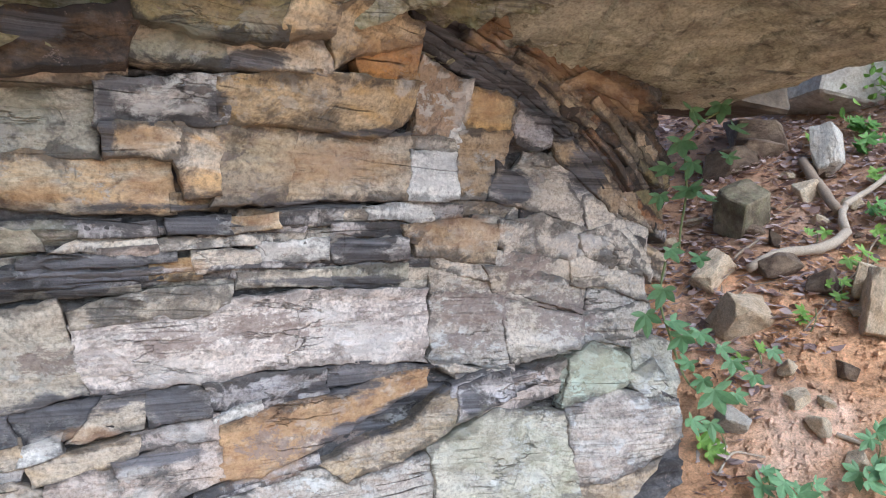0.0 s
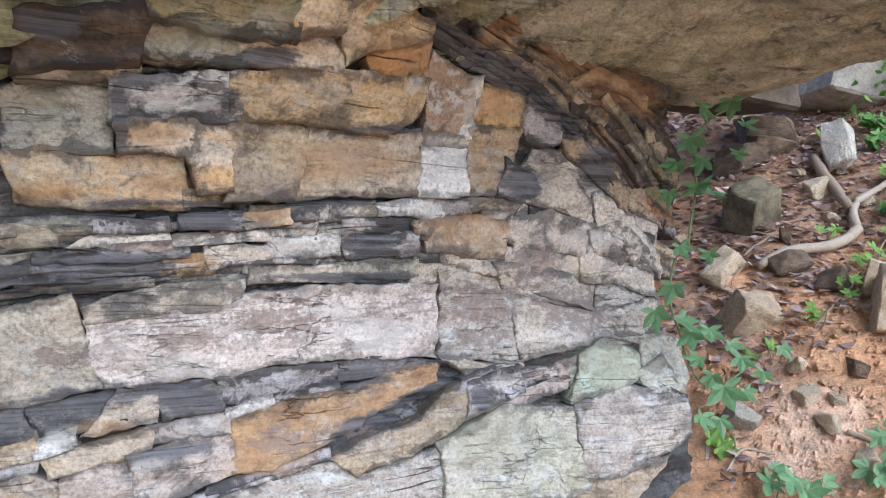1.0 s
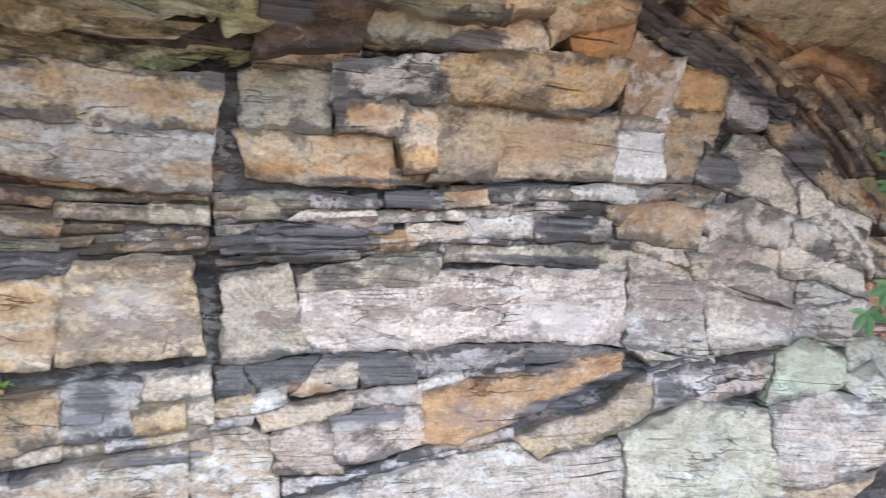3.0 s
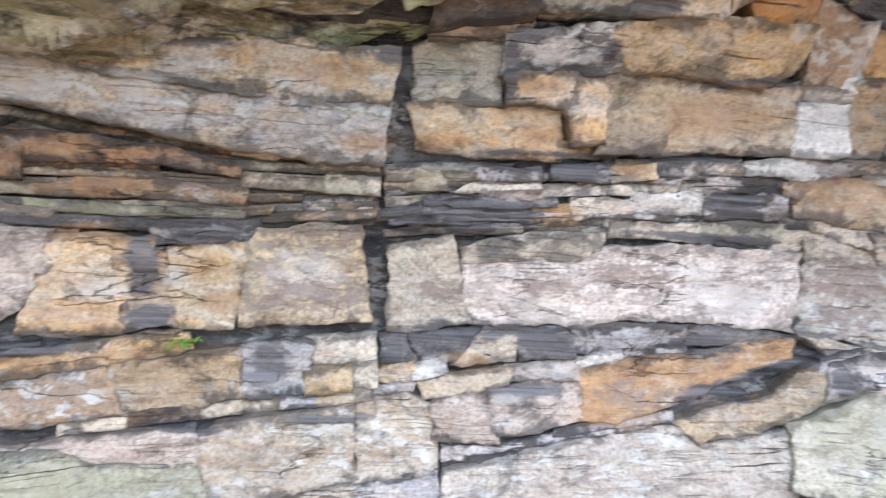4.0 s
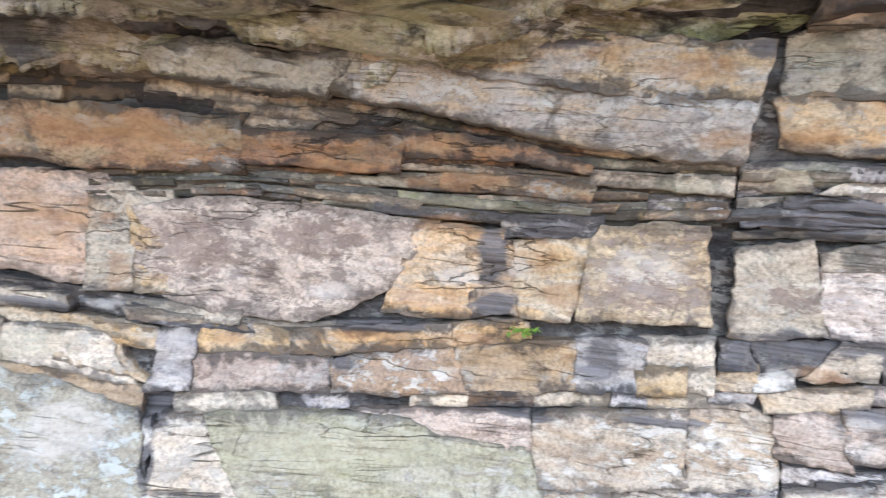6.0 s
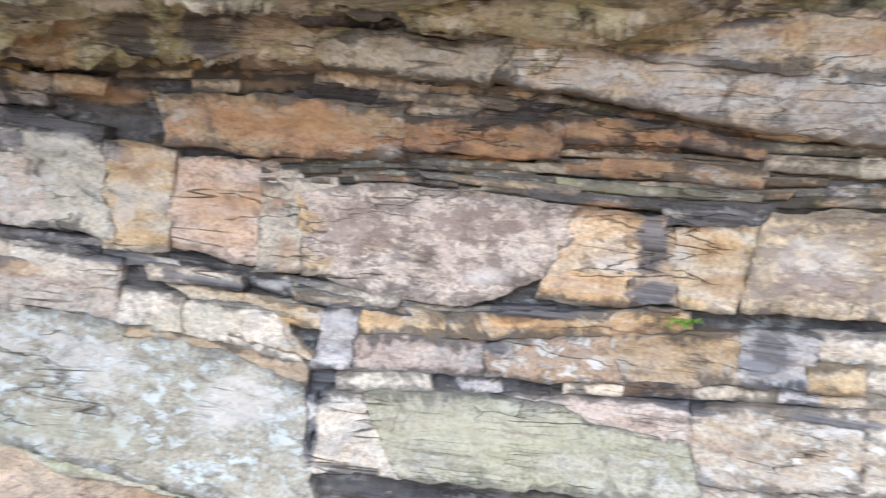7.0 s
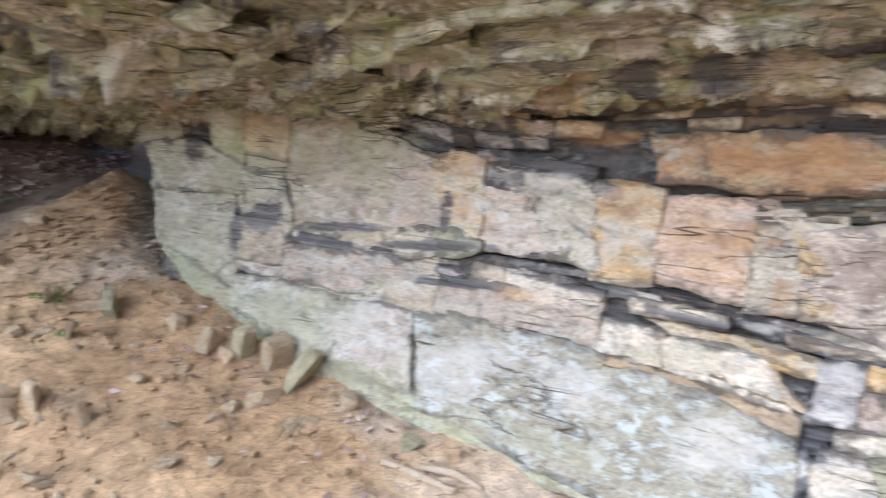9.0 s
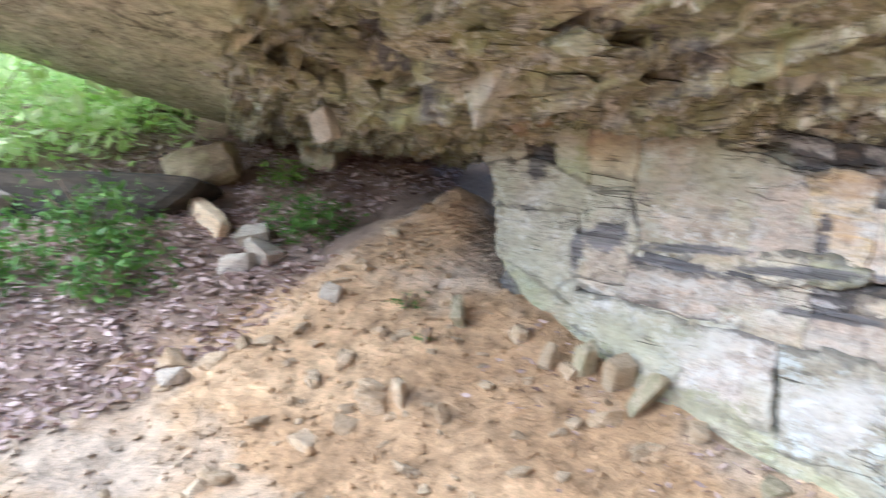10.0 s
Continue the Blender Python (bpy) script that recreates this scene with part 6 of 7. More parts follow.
def tube(name, pts, radii, mat, parent=None, sides=8, bent=0.0, seed=0):
    """A round, slightly crooked stick along some points."""
    pts = [Vector(p) for p in pts]
    fine, rr = [], []
    q = [2 * pts[0] - pts[1]] + pts + [2 * pts[-1] - pts[-2]]
    for i in range(1, len(q) - 2):
        for k in range(7):
            s = k / 7
            a, b, c, d = q[i - 1:i + 3]
            fine.append(0.5 * (2 * b + (c - a) * s + (2 * a - 5 * b + 4 * c - d) * s * s + (3 * b - a - 3 * c + d) * s ** 3))
            rr.append(radii[i - 1] + (radii[i] - radii[i - 1]) * s)
    fine.append(pts[-1])
    rr.append(radii[-1])
    verts, faces = [], []
    for i, p in enumerate(fine):
        t = (fine[min(i + 1, len(fine) - 1)] - fine[max(i - 1, 0)]).normalized()
        x = t.orthogonal().normalized()
        y = t.cross(x)
        p = p + bent * Vector((noise.noise(p * 5 + Vector((seed, 0, 0))), noise.noise(p * 5 + Vector((0, seed, 9))), noise.noise(p * 5 + Vector((4, 0, seed)))))
        for k in range(sides):
            th = 2 * math.pi * k / sides
            r = rr[i] * (1 + 0.22 * noise.noise(p * 40 + Vector((k, seed, 0))))
            verts.append(p + r * (math.cos(th) * x + math.sin(th) * y))
    for i in range(len(fine) - 1):
        for k in range(sides):
            faces.append((i * sides + k, i * sides + (k + 1) % sides, (i + 1) * sides + (k + 1) % sides, (i + 1) * sides + k))
    faces.append(tuple(range(sides - 1, -1, -1)))
    faces.append(tuple((len(fine) - 1) * sides + k for k in range(sides)))
    return mesh_object(name, verts, faces, mat, True, parent)


def blade(verts, faces, base, tip, side, width, fold=0.25, sag=0.1):
    """One leaflet, folded along its rib, added to a list of verts and faces."""
    base, tip, side = Vector(base), Vector(tip), Vector(side).normalized()
    up = (tip - base).cross(side).normalized()
    long = (tip - base).length
    n0 = len(verts)
    shape = ((0.0, 0.05), (0.25, 0.75), (0.5, 1.0), (0.78, 0.6), (1.0, 0.0))
    for s, w in shape:
        mid = base.lerp(tip, s) - up * sag * long * s * s
        half = 0.5 * width * w
        verts.extend((mid + side * half + up * fold * half, mid, mid - side * half + up * fold * half))
    for k in range(len(shape) - 1):
        a = n0 + 3 * k
        faces.append((a, a + 1, a + 4, a + 3))
        faces.append((a + 1, a + 2, a + 5, a + 4))


def palmate(name, at, facing, down, size, mat, parent, rnd):
    """A creeper leaf: five leaflets spread from one point."""
    verts, faces = [], []
    f = Vector(facing).normalized()
    d = (Vector(down) - f * Vector(down).dot(f)).normalized()
    s = f.cross(d)
    for k, (deg, big) in enumerate(((0, 1.0), (52, 0.88), (-52, 0.88), (105, 0.6), (-105, 0.6))):
        th = radians(deg + rnd.uniform(-8, 8))
        way = d * math.cos(th) + s * math.sin(th) + f * rnd.uniform(-0.15, 0.25)
        blade(verts, faces, at, Vector(at) + way * size * big * rnd.uniform(0.85, 1.1), way.cross(f), size * big * 0.46, 0.2, 0.25)
    return mesh_object(name, verts, faces, mat, False, parent)


def leaf_cloud(name, centre, radii, count, size, mat, parent, seed, ground_clip=None):
    """Foliage: many small folded leaves in a loose, uneven crown."""
    rnd = random.Random(seed)
    verts, faces = [], []
    made = 0
    while made < count:
        v = Vector((rnd.gauss(0, 0.5), rnd.gauss(0, 0.5), rnd.gauss(0, 0.5)))
        if v.length > 1.15 or noise.noise(v * 2.4 + Vector((seed, 0, 0))) < -0.12:
            continue
        made += 1
        p = Vector(centre) + Vector((v.x * radii[0], v.y * radii[1], v.z * radii[2]))
        if ground_clip is not None:
            p.z = max(p.z, ground_clip(p.x, p.y) + 0.01)
        way = Vector((rnd.gauss(0, 1), rnd.gauss(0, 1), rnd.gauss(-0.2, 0.6))).normalized()
        side = way.cross(Vector((rnd.gauss(0, 0.4), rnd.gauss(0, 0.4), 1))).normalized()
        k = size * rnd.uniform(0.6, 1.3)
        blade(verts, faces, p, p + way * k, side, k * 0.5, 0.2, 0.2)
    return mesh_object(name, verts, faces, mat, False, parent)


def empty(name, at=(0, 0, 0)):
    e = new(name)
    e.empty_display_size = 0.05
    return e


# ---- loose stones ----
def stone_at(x, y, size, seed, label, turn=None, lift=0.35, mat=None, name="stone", group="", corners=8):
    rnd = random.Random(seed * 13 + 5)
    turn = turn or (rnd.uniform(-25, 25), rnd.uniform(-25, 25), rnd.uniform(0, 360))
    small = max(size) < 0.11
    ob = lump(name, (x, y, hill(x, y) + size[2] * lift), size, mat or LOOSE, seed, 0.6 if small else 0.25, corners - 4 if small else corners, turn, 1 if small else 3)
    return tagged(ob, label, "stone", group)


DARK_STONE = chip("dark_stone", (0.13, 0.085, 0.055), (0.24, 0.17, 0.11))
# near-black puts the shade of the slab's overhung front into its colour
SHADED_SLAB = chip("shade_dark_rock", (0.028, 0.025, 0.020), (0.075, 0.060, 0.042))
BROWN_STONE = chip("brown_stone", (0.17, 0.13, 0.08), (0.36, 0.29, 0.19), 0.3)
PALE_STONE = chip("pale_stone", (0.58, 0.53, 0.45), (0.50, 0.43, 0.34))
MOSSY = chip("mossy_stone", (0.58, 0.50, 0.36), (0.46, 0.41, 0.28), 0.35)

# on the slope beside the wall's end
stone_at(1.60, 3.90, (0.17, 0.14, 0.17), 3, "angular brown sandstone wedge lying on the littered slope", (10, -20, 30), 0.55, BROWN_STONE)
stone_at(2.24, 4.22, (0.13, 0.11, 0.22), 4, "pale split sandstone slab standing on the slope", (-15, 25, 40), 0.5, PALE_STONE)
stone_at(1.31, 3.54, (0.19, 0.10, 0.08), 5, "long tan stone half sunk in the slope", (10, -25, 45), 0.4, CLAYEY)
stone_at(1.31, 3.20, (0.15, 0.10, 0.12), 6, "flat tan sandstone piece tilted on red soil", (30, 10, 15), 0.4, CLAYEY)
stone_at(1.84, 3.02, (0.15, 0.13, 0.19), 7, "large angular tan boulder at the slope's foot", (12, 14, 70), 0.15, CLAYEY)
stone_at(1.60, 3.45, (0.10, 0.08, 0.07), 8, "small brown stone among dead leaves", None, 0.4, DARK_STONE)
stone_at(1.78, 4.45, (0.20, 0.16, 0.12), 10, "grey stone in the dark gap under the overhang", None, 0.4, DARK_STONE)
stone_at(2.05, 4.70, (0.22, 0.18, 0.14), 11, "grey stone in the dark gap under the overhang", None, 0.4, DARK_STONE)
stone_at(2.75, 4.9, (0.55, 0.35, 0.42), 13, "pale weathered boulder on the slope above", (0, 10, 20), 0.4, PALE_STONE, "boulder")
stone_at(1.10, 2.72, (0.075, 0.055, 0.05), 14, "pale flat stone beside the wall's foot", (40, 20, 0), 0.5, PALE_STONE)
stone_at(1.36, 2.86, (0.05, 0.03, 0.045), 15, "small tan stone on bare soil", None, 0.5)
stone_at(2.05, 4.02, (0.09, 0.08, 0.07), 17, "brown stone among roots and leaves", None, 0.4, LOOSE)
stone_at(1.72, 3.30, (0.10, 0.08, 0.08), 18, "red-brown stone on the slope", None, 0.4, DARK_STONE)
stone_at(1.92, 3.22, (0.13, 0.10, 0.11), 19, "angular tan stone against a boulder", (20, 10, 50), 0.4, LOOSE)
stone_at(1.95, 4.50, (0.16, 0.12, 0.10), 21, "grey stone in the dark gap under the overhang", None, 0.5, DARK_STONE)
rnd = random.Random(77)
for k in range(34):
    x, y = rnd.uniform(1.05, 2.3), rnd.uniform(2.35, 4.3)
    s = rnd.uniform(0.018, 0.055)
    if wall_uo(x, y)[1] < 0.12 and x < 1.1:
        continue
    stone_at(x, y, (s * rnd.uniform(1, 1.6), s, s * rnd.uniform(0.5, 0.9)), 100 + k, "small broken stone on the slope", None, 0.3, rnd.choice((LOOSE, DARK_STONE, LOOSE)), "stone", "small stones on the slope", 7)

# on the clay mound at the other end
for k in range(150):
    th, r = rnd.uniform(-0.75, 0.75), rnd.uniform(0.25, 2.3)
    x, y = -5.0 + r * math.cos(th + 0.15), -1.8 + r * math.sin(th + 0.15) * 0.9
    u, o = wall_uo(x, y)
    if o < 0.12 or x > -2.7:
        continue
    s = (0.012 + 0.034 * rnd.random() ** 2.2) * (1.3 if r > 1.2 else 0.8)
    stone_at(x, y, (s * rnd.uniform(1, 2.0), s, s * rnd.uniform(0.4, 0.9)), 200 + k, "tan sandstone chip on the clay mound", None, 0.15, rnd.choice((CLAYEY, CLAYEY, CLAYEY, LOOSE, CLAYEY)), "stone", "stone chips on the mound", 7)
for k, (u, o, wide, tall) in enumerate(((6.20, 0.17, 0.055, 0.08), (6.06, 0.08, 0.06, 0.12), (5.90, 0.05, 0.07, 0.11), (5.76, 0.05, 0.065, 0.10), (5.50, 0.09, 0.045, 0.035), (5.20, 0.09, 0.05, 0.03), (6.40, 0.14, 0.05, 0.06))):
    p = wall_at(u, 0, o + lean(u, 0.4))
    stone_at(p.x, p.y, (0.05, wide, tall), 330 + k, "upright mossy stone leaning at the wall's foot", (rnd.uniform(-20, 20), rnd.uniform(0, 25), 40 + rnd.uniform(-25, 25)), 0.4, (LOOSE, MOSSY)[k % 2], "stone", "stones along the wall's foot", 8)
for k, (x, y, sx, sy, sz) in enumerate(((-3.40, -1.76, 0.035, 0.025, 0.055), (-3.33, -1.42, 0.03, 0.025, 0.055), (-3.10, -1.48, 0.06, 0.03, 0.025), (-3.86, -1.86, 0.05, 0.03, 0.02), (-3.55, -2.05, 0.05, 0.035, 0.04), (-3.62, -2.79, 0.08, 0.06, 0.06))):
    stone_at(x, y, (sx, sy, sz), 390 + k, "tan broken stone standing out of the clay mound", None, 0.6, (LOOSE, CLAYEY)[k % 2], "stone", "stones on the mound", 8)
stone_at(-3.95, -1.50, (0.10, 0.05, 0.07), 350, "greenish flat stone stuck in the mound", (20, 30, 20), 0.5, MOSSY)
stone_at(-3.52, -2.72, (0.09, 0.07, 0.05), 351, "pale stone at the mound's edge", None, 0.5, PALE_STONE)
stone_at(-4.05, -2.18, (0.05, 0.04, 0.05), 352, "pale stone on the mound", None, 0.5, PALE_STONE)
stone_at(-3.42, -1.62, (0.045, 0.03, 0.07), 353, "tan stone standing upright on the mound", (5, 10, 0), 0.6)

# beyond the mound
stone_at(-5.02, -4.80, (1.45, 0.46, 0.34), 360, "long rock slab coloured shade-dark, with a flat leaf-strewn top", (10, 2, -80), 0.0, SHADED_SLAB, "boulder", "", 11)
stone_at(-5.45, -3.80, (0.20, 0.32, 0.20), 361, "square pale-topped boulder on the slope", (22, -14, 15), 0.6, BROWN_STONE, "boulder")
stone_at(-6.5, -4.35, (0.30, 0.22, 0.15), 372, "pale flat stone on the slope", (5, 8, 30), 0.5, PALE_STONE)
stone_at(-6.1, -3.12, (0.34, 0.30, 0.28), 363, "mossy boulder under the roof's edge", (0, 5, 10), 0.5, MOSSY, "boulder")
stone_at(-6.9, -3.7, (0.7, 0.4, 0.2), 364, "grey slab on the littered slope", (5, 5, 60), 0.5, LOOSE, "boulder")
stone_at(-4.62, -2.86, (0.15, 0.11, 0.08), 365, "pale stone in a small heap", None, 0.6, PALE_STONE, "stone", "heap of pale stones")
stone_at(-4.78, -3.02, (0.20, 0.12, 0.07), 366, "pale flat stone in a small heap", (5, 12, 20), 0.7, PALE_STONE, "stone", "heap of pale stones")
stone_at(-4.50, -2.98, (0.13, 0.10, 0.06), 367, "pale stone in a small heap", None, 0.5, PALE_STONE, "stone", "heap of pale stones")
stone_at(-4.95, -3.45, (0.38, 0.07, 0.10), 368, "narrow tan ledge stone along the slope", (0, 10, 50), 0.5, LOOSE)
stone_at(-4.55, -5.15, (0.34, 0.26, 0.30), 369, "pale rounded boulder in bright light", None, 0.5, PALE_STONE, "boulder")
stone_at(-7.2, -5.5, (0.35, 0.30, 0.50), 373, "pale upright boulder among sunlit leaves", (5, 5, 20), 0.4, PALE_STONE, "boulder")
tagged(lump("stone", (-4.05, -2.30, 1.36), (0.085, 0.075, 0.10), PALE_STONE, 370, 0.2, 8, (20, 10, 0)), "white stone wedged under the overhang", "stone")

# ---- branches and sticks on the slope ----
def on_slope(pts, lift):
    return [(x, y, hill(x, y) + lift) for x, y in pts]


branch = empty("branch")
tagged(branch, "pale barkless forked branch lying on the slope", "branch")
tube("limb", on_slope([(1.46, 3.46), (1.66, 3.50), (1.86, 3.52), (2.02, 3.62)], 0.05), [0.020, 0.026, 0.027, 0.025], PALE_WOOD, branch, 9, 0.02, 1)
tube("fork", on_slope([(2.02, 3.62), (2.10, 3.78), (2.24, 3.86), (2.50, 3.92)], 0.06), [0.024, 0.019, 0.017, 0.013], PALE_WOOD, branch, 8, 0.02, 2)
log = empty("branch")
tagged(log, "short broken brown branch leaning downhill", "branch")
tube("limb", on_slope([(2.10, 4.22), (2.08, 4.0), (2.06, 3.76)], 0.07), [0.030, 0.032, 0.024], TWIG, log, 9, 0.01, 3)
for k, (pts, r) in enumerate((([(1.25, 3.25), (1.40, 3.55), (1.62, 3.72)], 0.007), ([(1.6, 4.1), (1.8, 3.95), (2.0, 4.05)], 0.006), ([(1.75, 2.95), (1.9, 3.25), (2.1, 3.5)], 0.005), ([(1.5, 3.0), (1.75, 3.2), (2.0, 3.35)], 0.004), ([(0.98, 2.55), (1.06, 2.62), (1.16, 2.60)], 0.005),
                              ([(1.42, 2.62), (1.50, 2.55)], 0.010), ([(1.3, 3.3), (1.45, 3.4), (1.7, 3.4)], 0.005), ([(1.02, 2.6), (1.0, 2.75)], 0.004), ([(1.9, 3.0), (1.86, 3.2), (1.9, 3.35)], 0.006))):
    s = empty("stick")
    tagged(s, "thin dry stick on the soil", "stick", "sticks on the slope")
    tube("stem", on_slope(pts, 0.012 + (0.05 if k in (2, 3) else 0)), [r] * len(pts), PALE_WOOD if k in (1, 4, 5, 7) else TWIG, s, 6, 0.02, k)
for k, (x, y, a, long) in enumerate(((-2.93, -0.22, 49, 0.30), (-2.89, -0.11, 52, 0.23))):
    s = empty("stick")
    tagged(s, "pale splintered stick on the clay", "stick", "sticks by the wall's foot")
    c, d = math.cos(radians(a)) * long / 2, math.sin(radians(a)) * long / 2
    tube("stem", on_slope([(x - c, y - d), (x, y), (x + c, y + d)], 0.012), [0.012, 0.016, 0.010], PALE_WOOD, s, 6, 0.01, 20 + k)

# ---- dead leaves: uncountable ----
def litter(name, label, count, place, size, seed):
    rnd = random.Random(seed)
    verts, faces = [], []
    made = 0
    while made < count:
        xy = place(rnd)
        if xy is None:
            continue
        made += 1
        x, y = xy
        p = Vector((x, y, hill(x, y) + rnd.uniform(0.003, 0.018)))
        th = rnd.uniform(0, 6.28)
        way = Vector((math.cos(th), math.sin(th), rnd.uniform(-0.25, 0.45))).normalized()
        side = way.cross(Vector((rnd.gauss(0, 0.35), rnd.gauss(0, 0.35), 1))).normalized()
        k = size * rnd.uniform(0.5, 1.4)
        blade(verts, faces, p, p + way * k, side, k * rnd.uniform(0.4, 0.7), rnd.uniform(-0.5, 0.6), rnd.uniform(-0.3, 0.3))
    return tagged(mesh_object(name, verts, faces, DEAD, False), label, "leaves", kind="stuff")


def right_litter(r):
    x, y = r.uniform(0.9, 4.2), 2.5 + 4.2 * r.random() ** 1.4
    k = noise.noise((x * 2.2, y * 2.2, 5)) + 1.1 * step(2.9, 3.4, y) - 0.22
    return (x, y) if r.random() < k else None


def left_litter(r):
    x, y = r.uniform(-7.5, -1.0), r.uniform(-5.2, -2.0)
    return (x, y) if -0.85 * y - 0.5 * x + 0.35 * noise.noise((x * 1.6, y * 1.6, 1)) > 4.1 and math.hypot(x + 5.0, y + 1.8) > 0.75 else None


def foot_litter(r):
    u, o = r.uniform(4.4, 6.4), abs(r.gauss(0.05, 0.22))
    p = wall_at(u, 0, o + 0.05)
    return (p.x, p.y)


litter("leaf_litter", "dry brown leaves strewn over the slope", 11000, right_litter, 0.055, 1)
litter("leaf_litter", "thick carpet of dry pinkish-brown leaves", 13000, left_litter, 0.06, 2)
litter("leaf_litter", "scattered dry leaves along the wall's foot", 260, foot_litter, 0.035, 3)


def crumbs(name, label, count, place, seed):
    """Grit and clods: small uneven tetrahedra and wedges."""
    rnd = random.Random(seed)
    verts, faces = [], []
    for k in range(count):
        x, y = place(rnd)
        s = abs(rnd.gauss(0, 0.009)) + 0.003
        p = Vector((x, y, hill(x, y) + s * 0.3))
        n0 = len(verts)
        for c in ((1, 0, -.5), (-.5, .9, -.5), (-.5, -.9, -.5), (.2, .1, .9), (.7, .6, .3)):
            verts.append(p + Vector([s * (v + rnd.uniform(-0.35, 0.35)) * f for v, f in zip(c, (1.2, 1.2, 0.55))]))
        faces.extend([(n0 + a, n0 + b, n0 + c) for a, b, c in ((0, 4, 3), (4, 1, 3), (1, 2, 3), (2, 0, 3), (0, 1, 4))])
    return tagged(mesh_object(name, verts, faces, SOIL, False), label, "grit", kind="stuff")


def mound_spot(r):
    th, d = r.uniform(-0.9, 0.9), r.uniform(0.2, 2.7)
    return -5.0 + d * math.cos(th + 0.1), -1.8 + d * math.sin(th + 0.1)


crumbs("soil_crumbs", "crumbs and clods of dry clay on the mound", 3200, mound_spot, 5)
crumbs("soil_crumbs", "crumbs of dry clay on the slope", 1500, lambda r: (r.uniform(1.0, 2.0), r.uniform(2.2, 3.3)), 6)

# ---- creeper at the wall's end ----
rnd = random.Random(31)


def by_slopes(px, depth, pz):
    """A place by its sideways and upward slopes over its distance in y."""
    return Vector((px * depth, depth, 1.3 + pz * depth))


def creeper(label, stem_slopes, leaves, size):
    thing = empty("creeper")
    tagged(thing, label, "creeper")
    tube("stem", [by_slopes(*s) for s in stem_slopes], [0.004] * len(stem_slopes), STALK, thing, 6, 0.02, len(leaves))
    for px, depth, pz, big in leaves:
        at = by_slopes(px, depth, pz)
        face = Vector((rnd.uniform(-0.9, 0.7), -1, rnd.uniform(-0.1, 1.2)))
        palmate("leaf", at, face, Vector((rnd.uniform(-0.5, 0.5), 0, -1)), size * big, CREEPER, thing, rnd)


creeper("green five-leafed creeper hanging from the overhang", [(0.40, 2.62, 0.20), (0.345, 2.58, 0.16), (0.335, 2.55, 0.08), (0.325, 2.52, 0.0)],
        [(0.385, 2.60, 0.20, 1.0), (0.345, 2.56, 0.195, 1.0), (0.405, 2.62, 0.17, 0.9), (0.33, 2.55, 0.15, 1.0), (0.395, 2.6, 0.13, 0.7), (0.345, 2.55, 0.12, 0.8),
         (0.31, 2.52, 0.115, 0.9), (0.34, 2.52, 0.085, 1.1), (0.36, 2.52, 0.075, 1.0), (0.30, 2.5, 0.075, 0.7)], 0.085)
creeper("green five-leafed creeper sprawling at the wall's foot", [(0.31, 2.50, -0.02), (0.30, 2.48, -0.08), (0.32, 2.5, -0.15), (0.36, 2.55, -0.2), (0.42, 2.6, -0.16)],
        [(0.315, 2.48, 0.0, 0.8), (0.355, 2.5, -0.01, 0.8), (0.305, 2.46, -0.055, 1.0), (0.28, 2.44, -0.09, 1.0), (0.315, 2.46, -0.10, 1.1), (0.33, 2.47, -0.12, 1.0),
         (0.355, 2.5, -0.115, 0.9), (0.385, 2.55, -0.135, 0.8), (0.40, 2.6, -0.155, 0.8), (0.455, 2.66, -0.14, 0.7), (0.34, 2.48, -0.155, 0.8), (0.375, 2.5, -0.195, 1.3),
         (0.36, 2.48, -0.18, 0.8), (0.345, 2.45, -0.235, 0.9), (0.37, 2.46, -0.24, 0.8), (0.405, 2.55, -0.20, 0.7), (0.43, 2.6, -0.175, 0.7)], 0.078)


def seedling(x, y, label, mat, size, count, seed, height=0.10):
    thing = empty("seedling")
    tagged(thing, label, "plant")
    r = random.Random(seed)
    base = Vector((x, y, hill(x, y)))
    top = base + Vector((r.uniform(-0.03, 0.03), r.uniform(-0.05, 0.02), height))
    tube("stem", [base, (base + top) / 2 + Vector((0.01, 0, 0)), top], [0.003, 0.003, 0.002], STALK, thing, 5)
    for k in range(count):
        at = base.lerp(top, r.uniform(0.3, 1.0)) + Vector((r.uniform(-0.06, 0.06), r.uniform(-0.06, 0.06), r.uniform(-0.02, 0.02)))
        palmate("leaf", at, Vector((r.uniform(-0.5, 0.5), -0.8, r.uniform(0.3, 1.0))), Vector((r.uniform(-1, 1), r.uniform(-0.4, 0.4), -0.5)), size * r.uniform(0.7, 1.2), mat, thing, r)


for k, (x, y, mat, size, count) in enumerate(((1.10, 2.46, CREEPER, 0.08, 4), (1.20, 2.38, CREEPER, 0.07, 4), (1.42, 2.42, CREEPER, 0.08, 5), (1.50, 2.50, CREEPER, 0.07, 4), (1.02, 2.62, FRESH, 0.06, 4),
                                               (1.30, 2.95, FRESH, 0.05, 3), (1.75, 3.2, FRESH, 0.05, 3), (1.95, 3.42, FRESH, 0.06, 4), (2.1, 3.5, FRESH, 0.06, 5), (2.35, 3.95, FRESH, 0.06, 6),
                                               (2.5, 4.2, SHRUB, 0.08, 8), (2.6, 4.5, SHRUB, 0.08, 8), (2.35, 4.5, FRESH, 0.07, 6), (1.55, 3.05, FRESH, 0.045, 3), (1.85, 3.6, FRESH, 0.05, 3), (2.2, 3.7, SHRUB, 0.06, 5))):
    seedling(x, y, "small green seedling on the slope", mat, size, count, 400 + k)


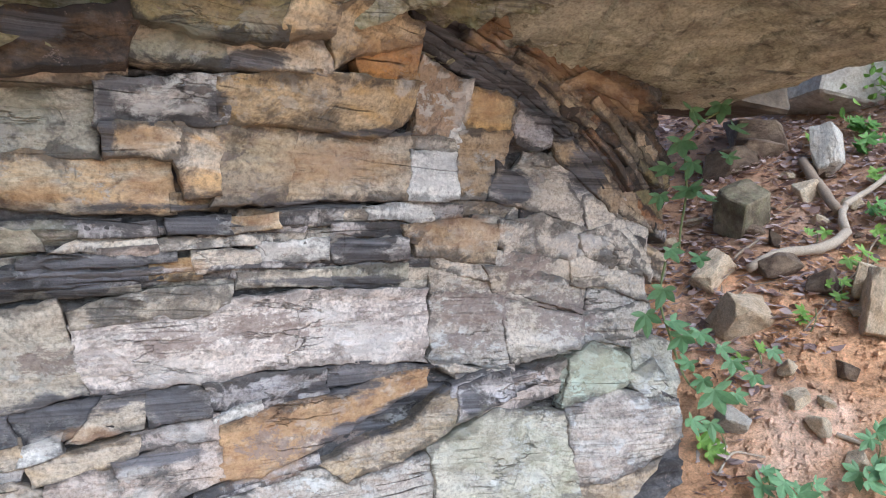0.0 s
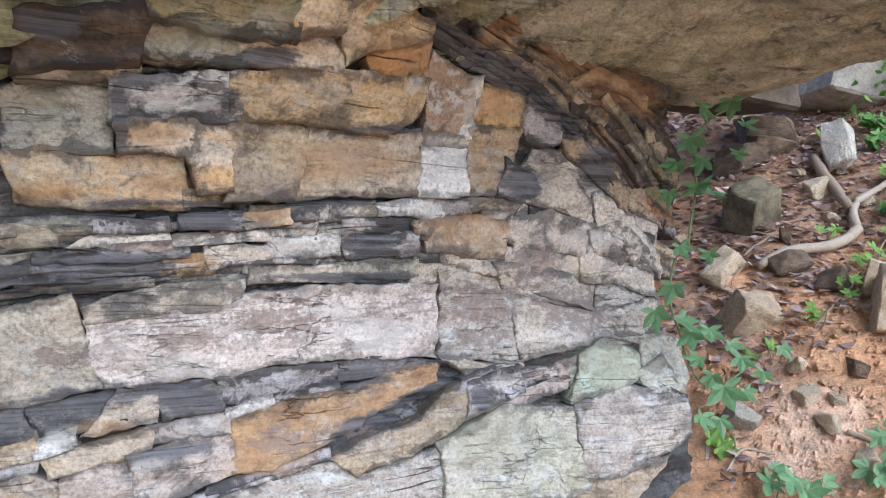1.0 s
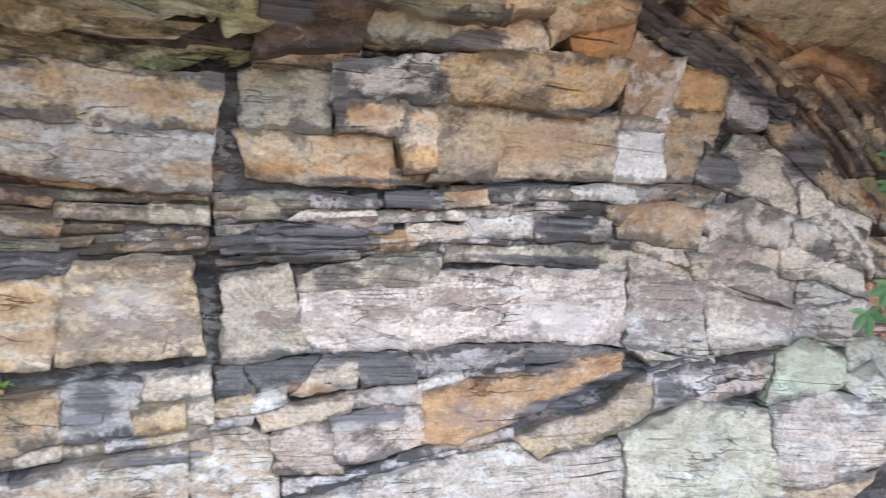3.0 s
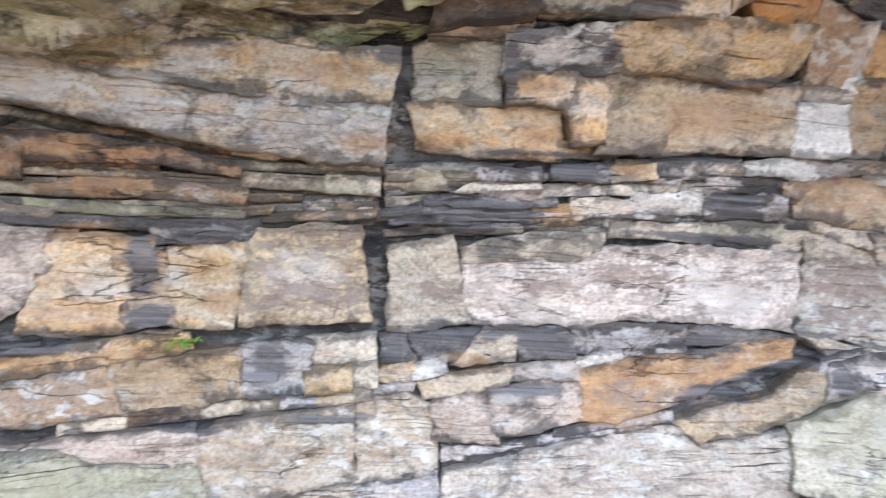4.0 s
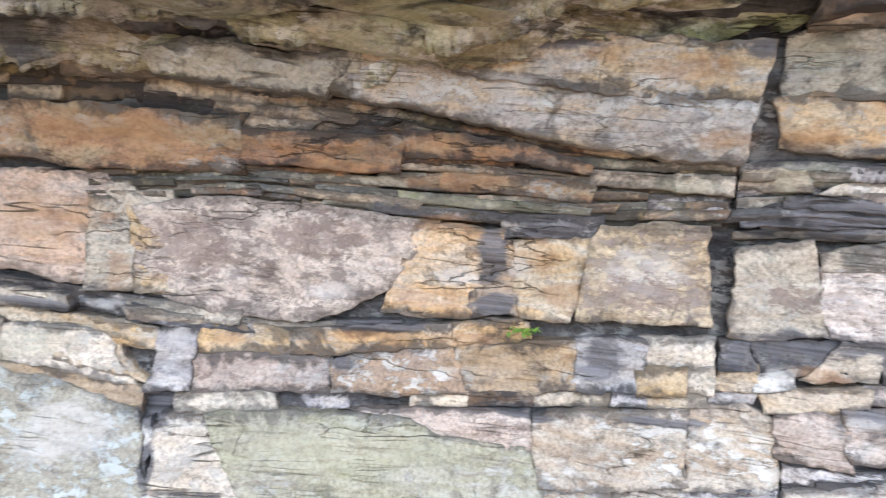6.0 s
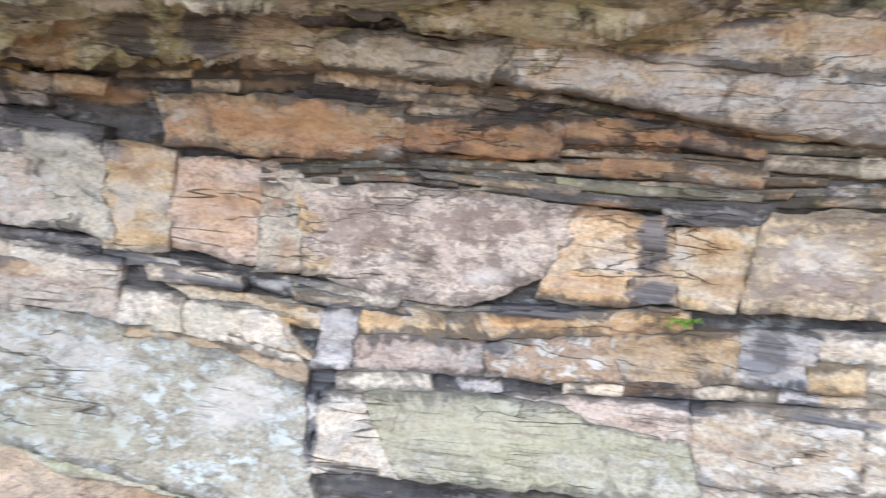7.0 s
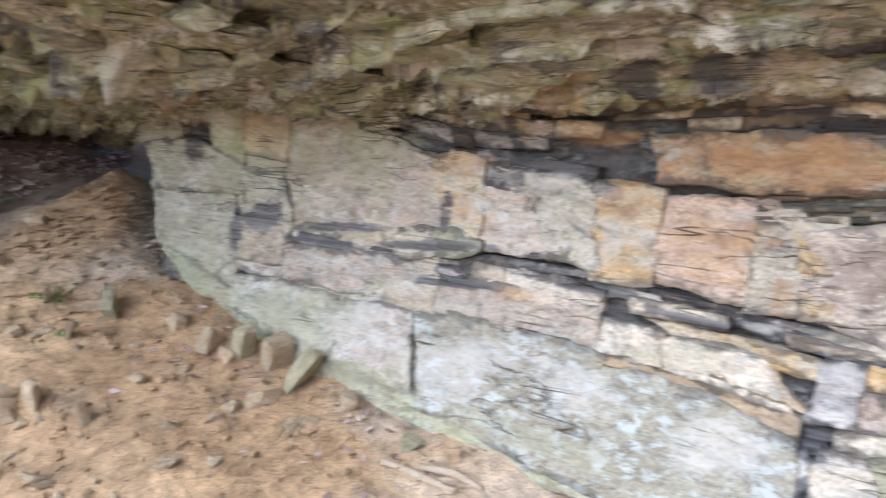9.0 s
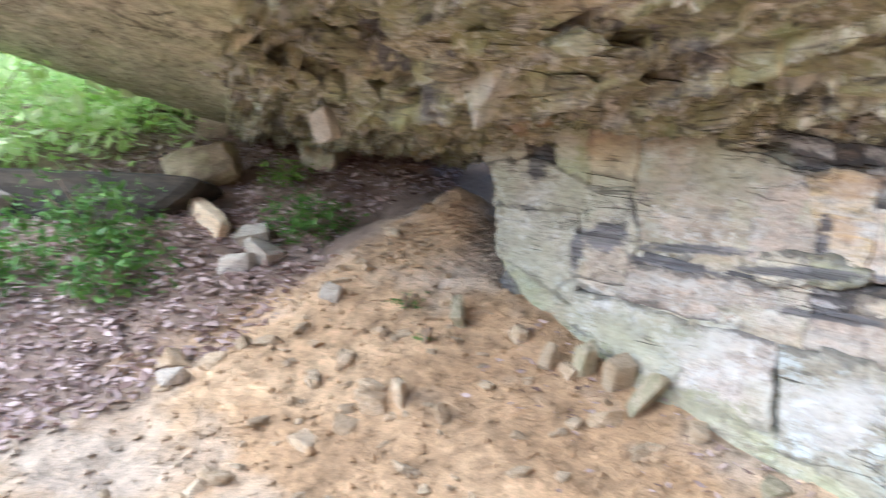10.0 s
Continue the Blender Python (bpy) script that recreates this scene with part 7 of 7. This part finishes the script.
# ---- shrubs and woodland beyond ----
def shrub(x, y, radii, count, size, mat, label, seed, lift=0.5):
    thing = empty("shrub")
    tagged(thing, label, "shrub")
    z = hill(x, y)
    r = random.Random(seed)
    for k in range(5):
        tip = Vector((x + r.uniform(-0.7, 0.7) * radii[0], y + r.uniform(-0.7, 0.7) * radii[1], z + radii[2] * r.uniform(0.7, 1.4)))
        tube("stem", [(x, y, z - 0.03), (Vector((x, y, z)) + tip) / 2 + Vector((0.03, 0.02, 0.05)), tip], [0.008, 0.006, 0.003], TWIG, thing, 5, 0.02, k)
    leaf_cloud("foliage", (x, y, z + radii[2] * lift), radii, count, size, mat, thing, seed, hill)


shrub(-4.45, -3.95, (0.55, 0.45, 0.32), 900, 0.06, SHRUB, "leafy green fern-like shrub in front of a slab", 501)
shrub(-4.15, -3.55, (0.40, 0.35, 0.22), 500, 0.055, SHRUB, "low leafy green shrub among dead leaves", 502)
shrub(-4.95, -2.72, (0.42, 0.28, 0.20), 600, 0.05, SHRUB, "low green plants behind the mound", 503)
shrub(-3.95, -4.25, (0.5, 0.4, 0.25), 500, 0.06, SHRUB, "low leafy green shrub among dead leaves", 504)
shrub(-5.6, -3.2, (0.2, 0.2, 0.12), 200, 0.05, FRESH, "small fresh green plant on the slope", 505)
shrub(-4.02, -1.78, (0.10, 0.10, 0.03), 40, 0.03, SHRUB, "tuft of small green weeds on the mound", 506)
shrub(-3.78, -1.62, (0.07, 0.06, 0.02), 30, 0.025, SHRUB, "tuft of small green weeds on the mound", 507)
shrub(3.1, 4.6, (0.6, 0.5, 0.35), 700, 0.07, FRESH, "bright green undergrowth on the upper slope", 508)
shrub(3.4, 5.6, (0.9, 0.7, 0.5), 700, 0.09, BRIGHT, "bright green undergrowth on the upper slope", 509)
r = random.Random(9)
for k in range(28):
    a = radians(r.uniform(112, 152))
    d = r.uniform(6.5, 13)
    x, y = -0.6 - d * math.sin(a), -0.9 + d * math.cos(a)
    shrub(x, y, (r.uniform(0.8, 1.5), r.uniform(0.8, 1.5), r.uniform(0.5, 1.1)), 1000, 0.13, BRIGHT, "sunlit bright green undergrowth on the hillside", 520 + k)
tuft = empty("tuft")
tagged(tuft, "tiny green tuft growing from a bed joint", "plant")
p = wall_at(2.93, 0.865, 0.02)
leaf_cloud("foliage", p, (0.05, 0.04, 0.012), 60, 0.018, FRESH, tuft, 640)
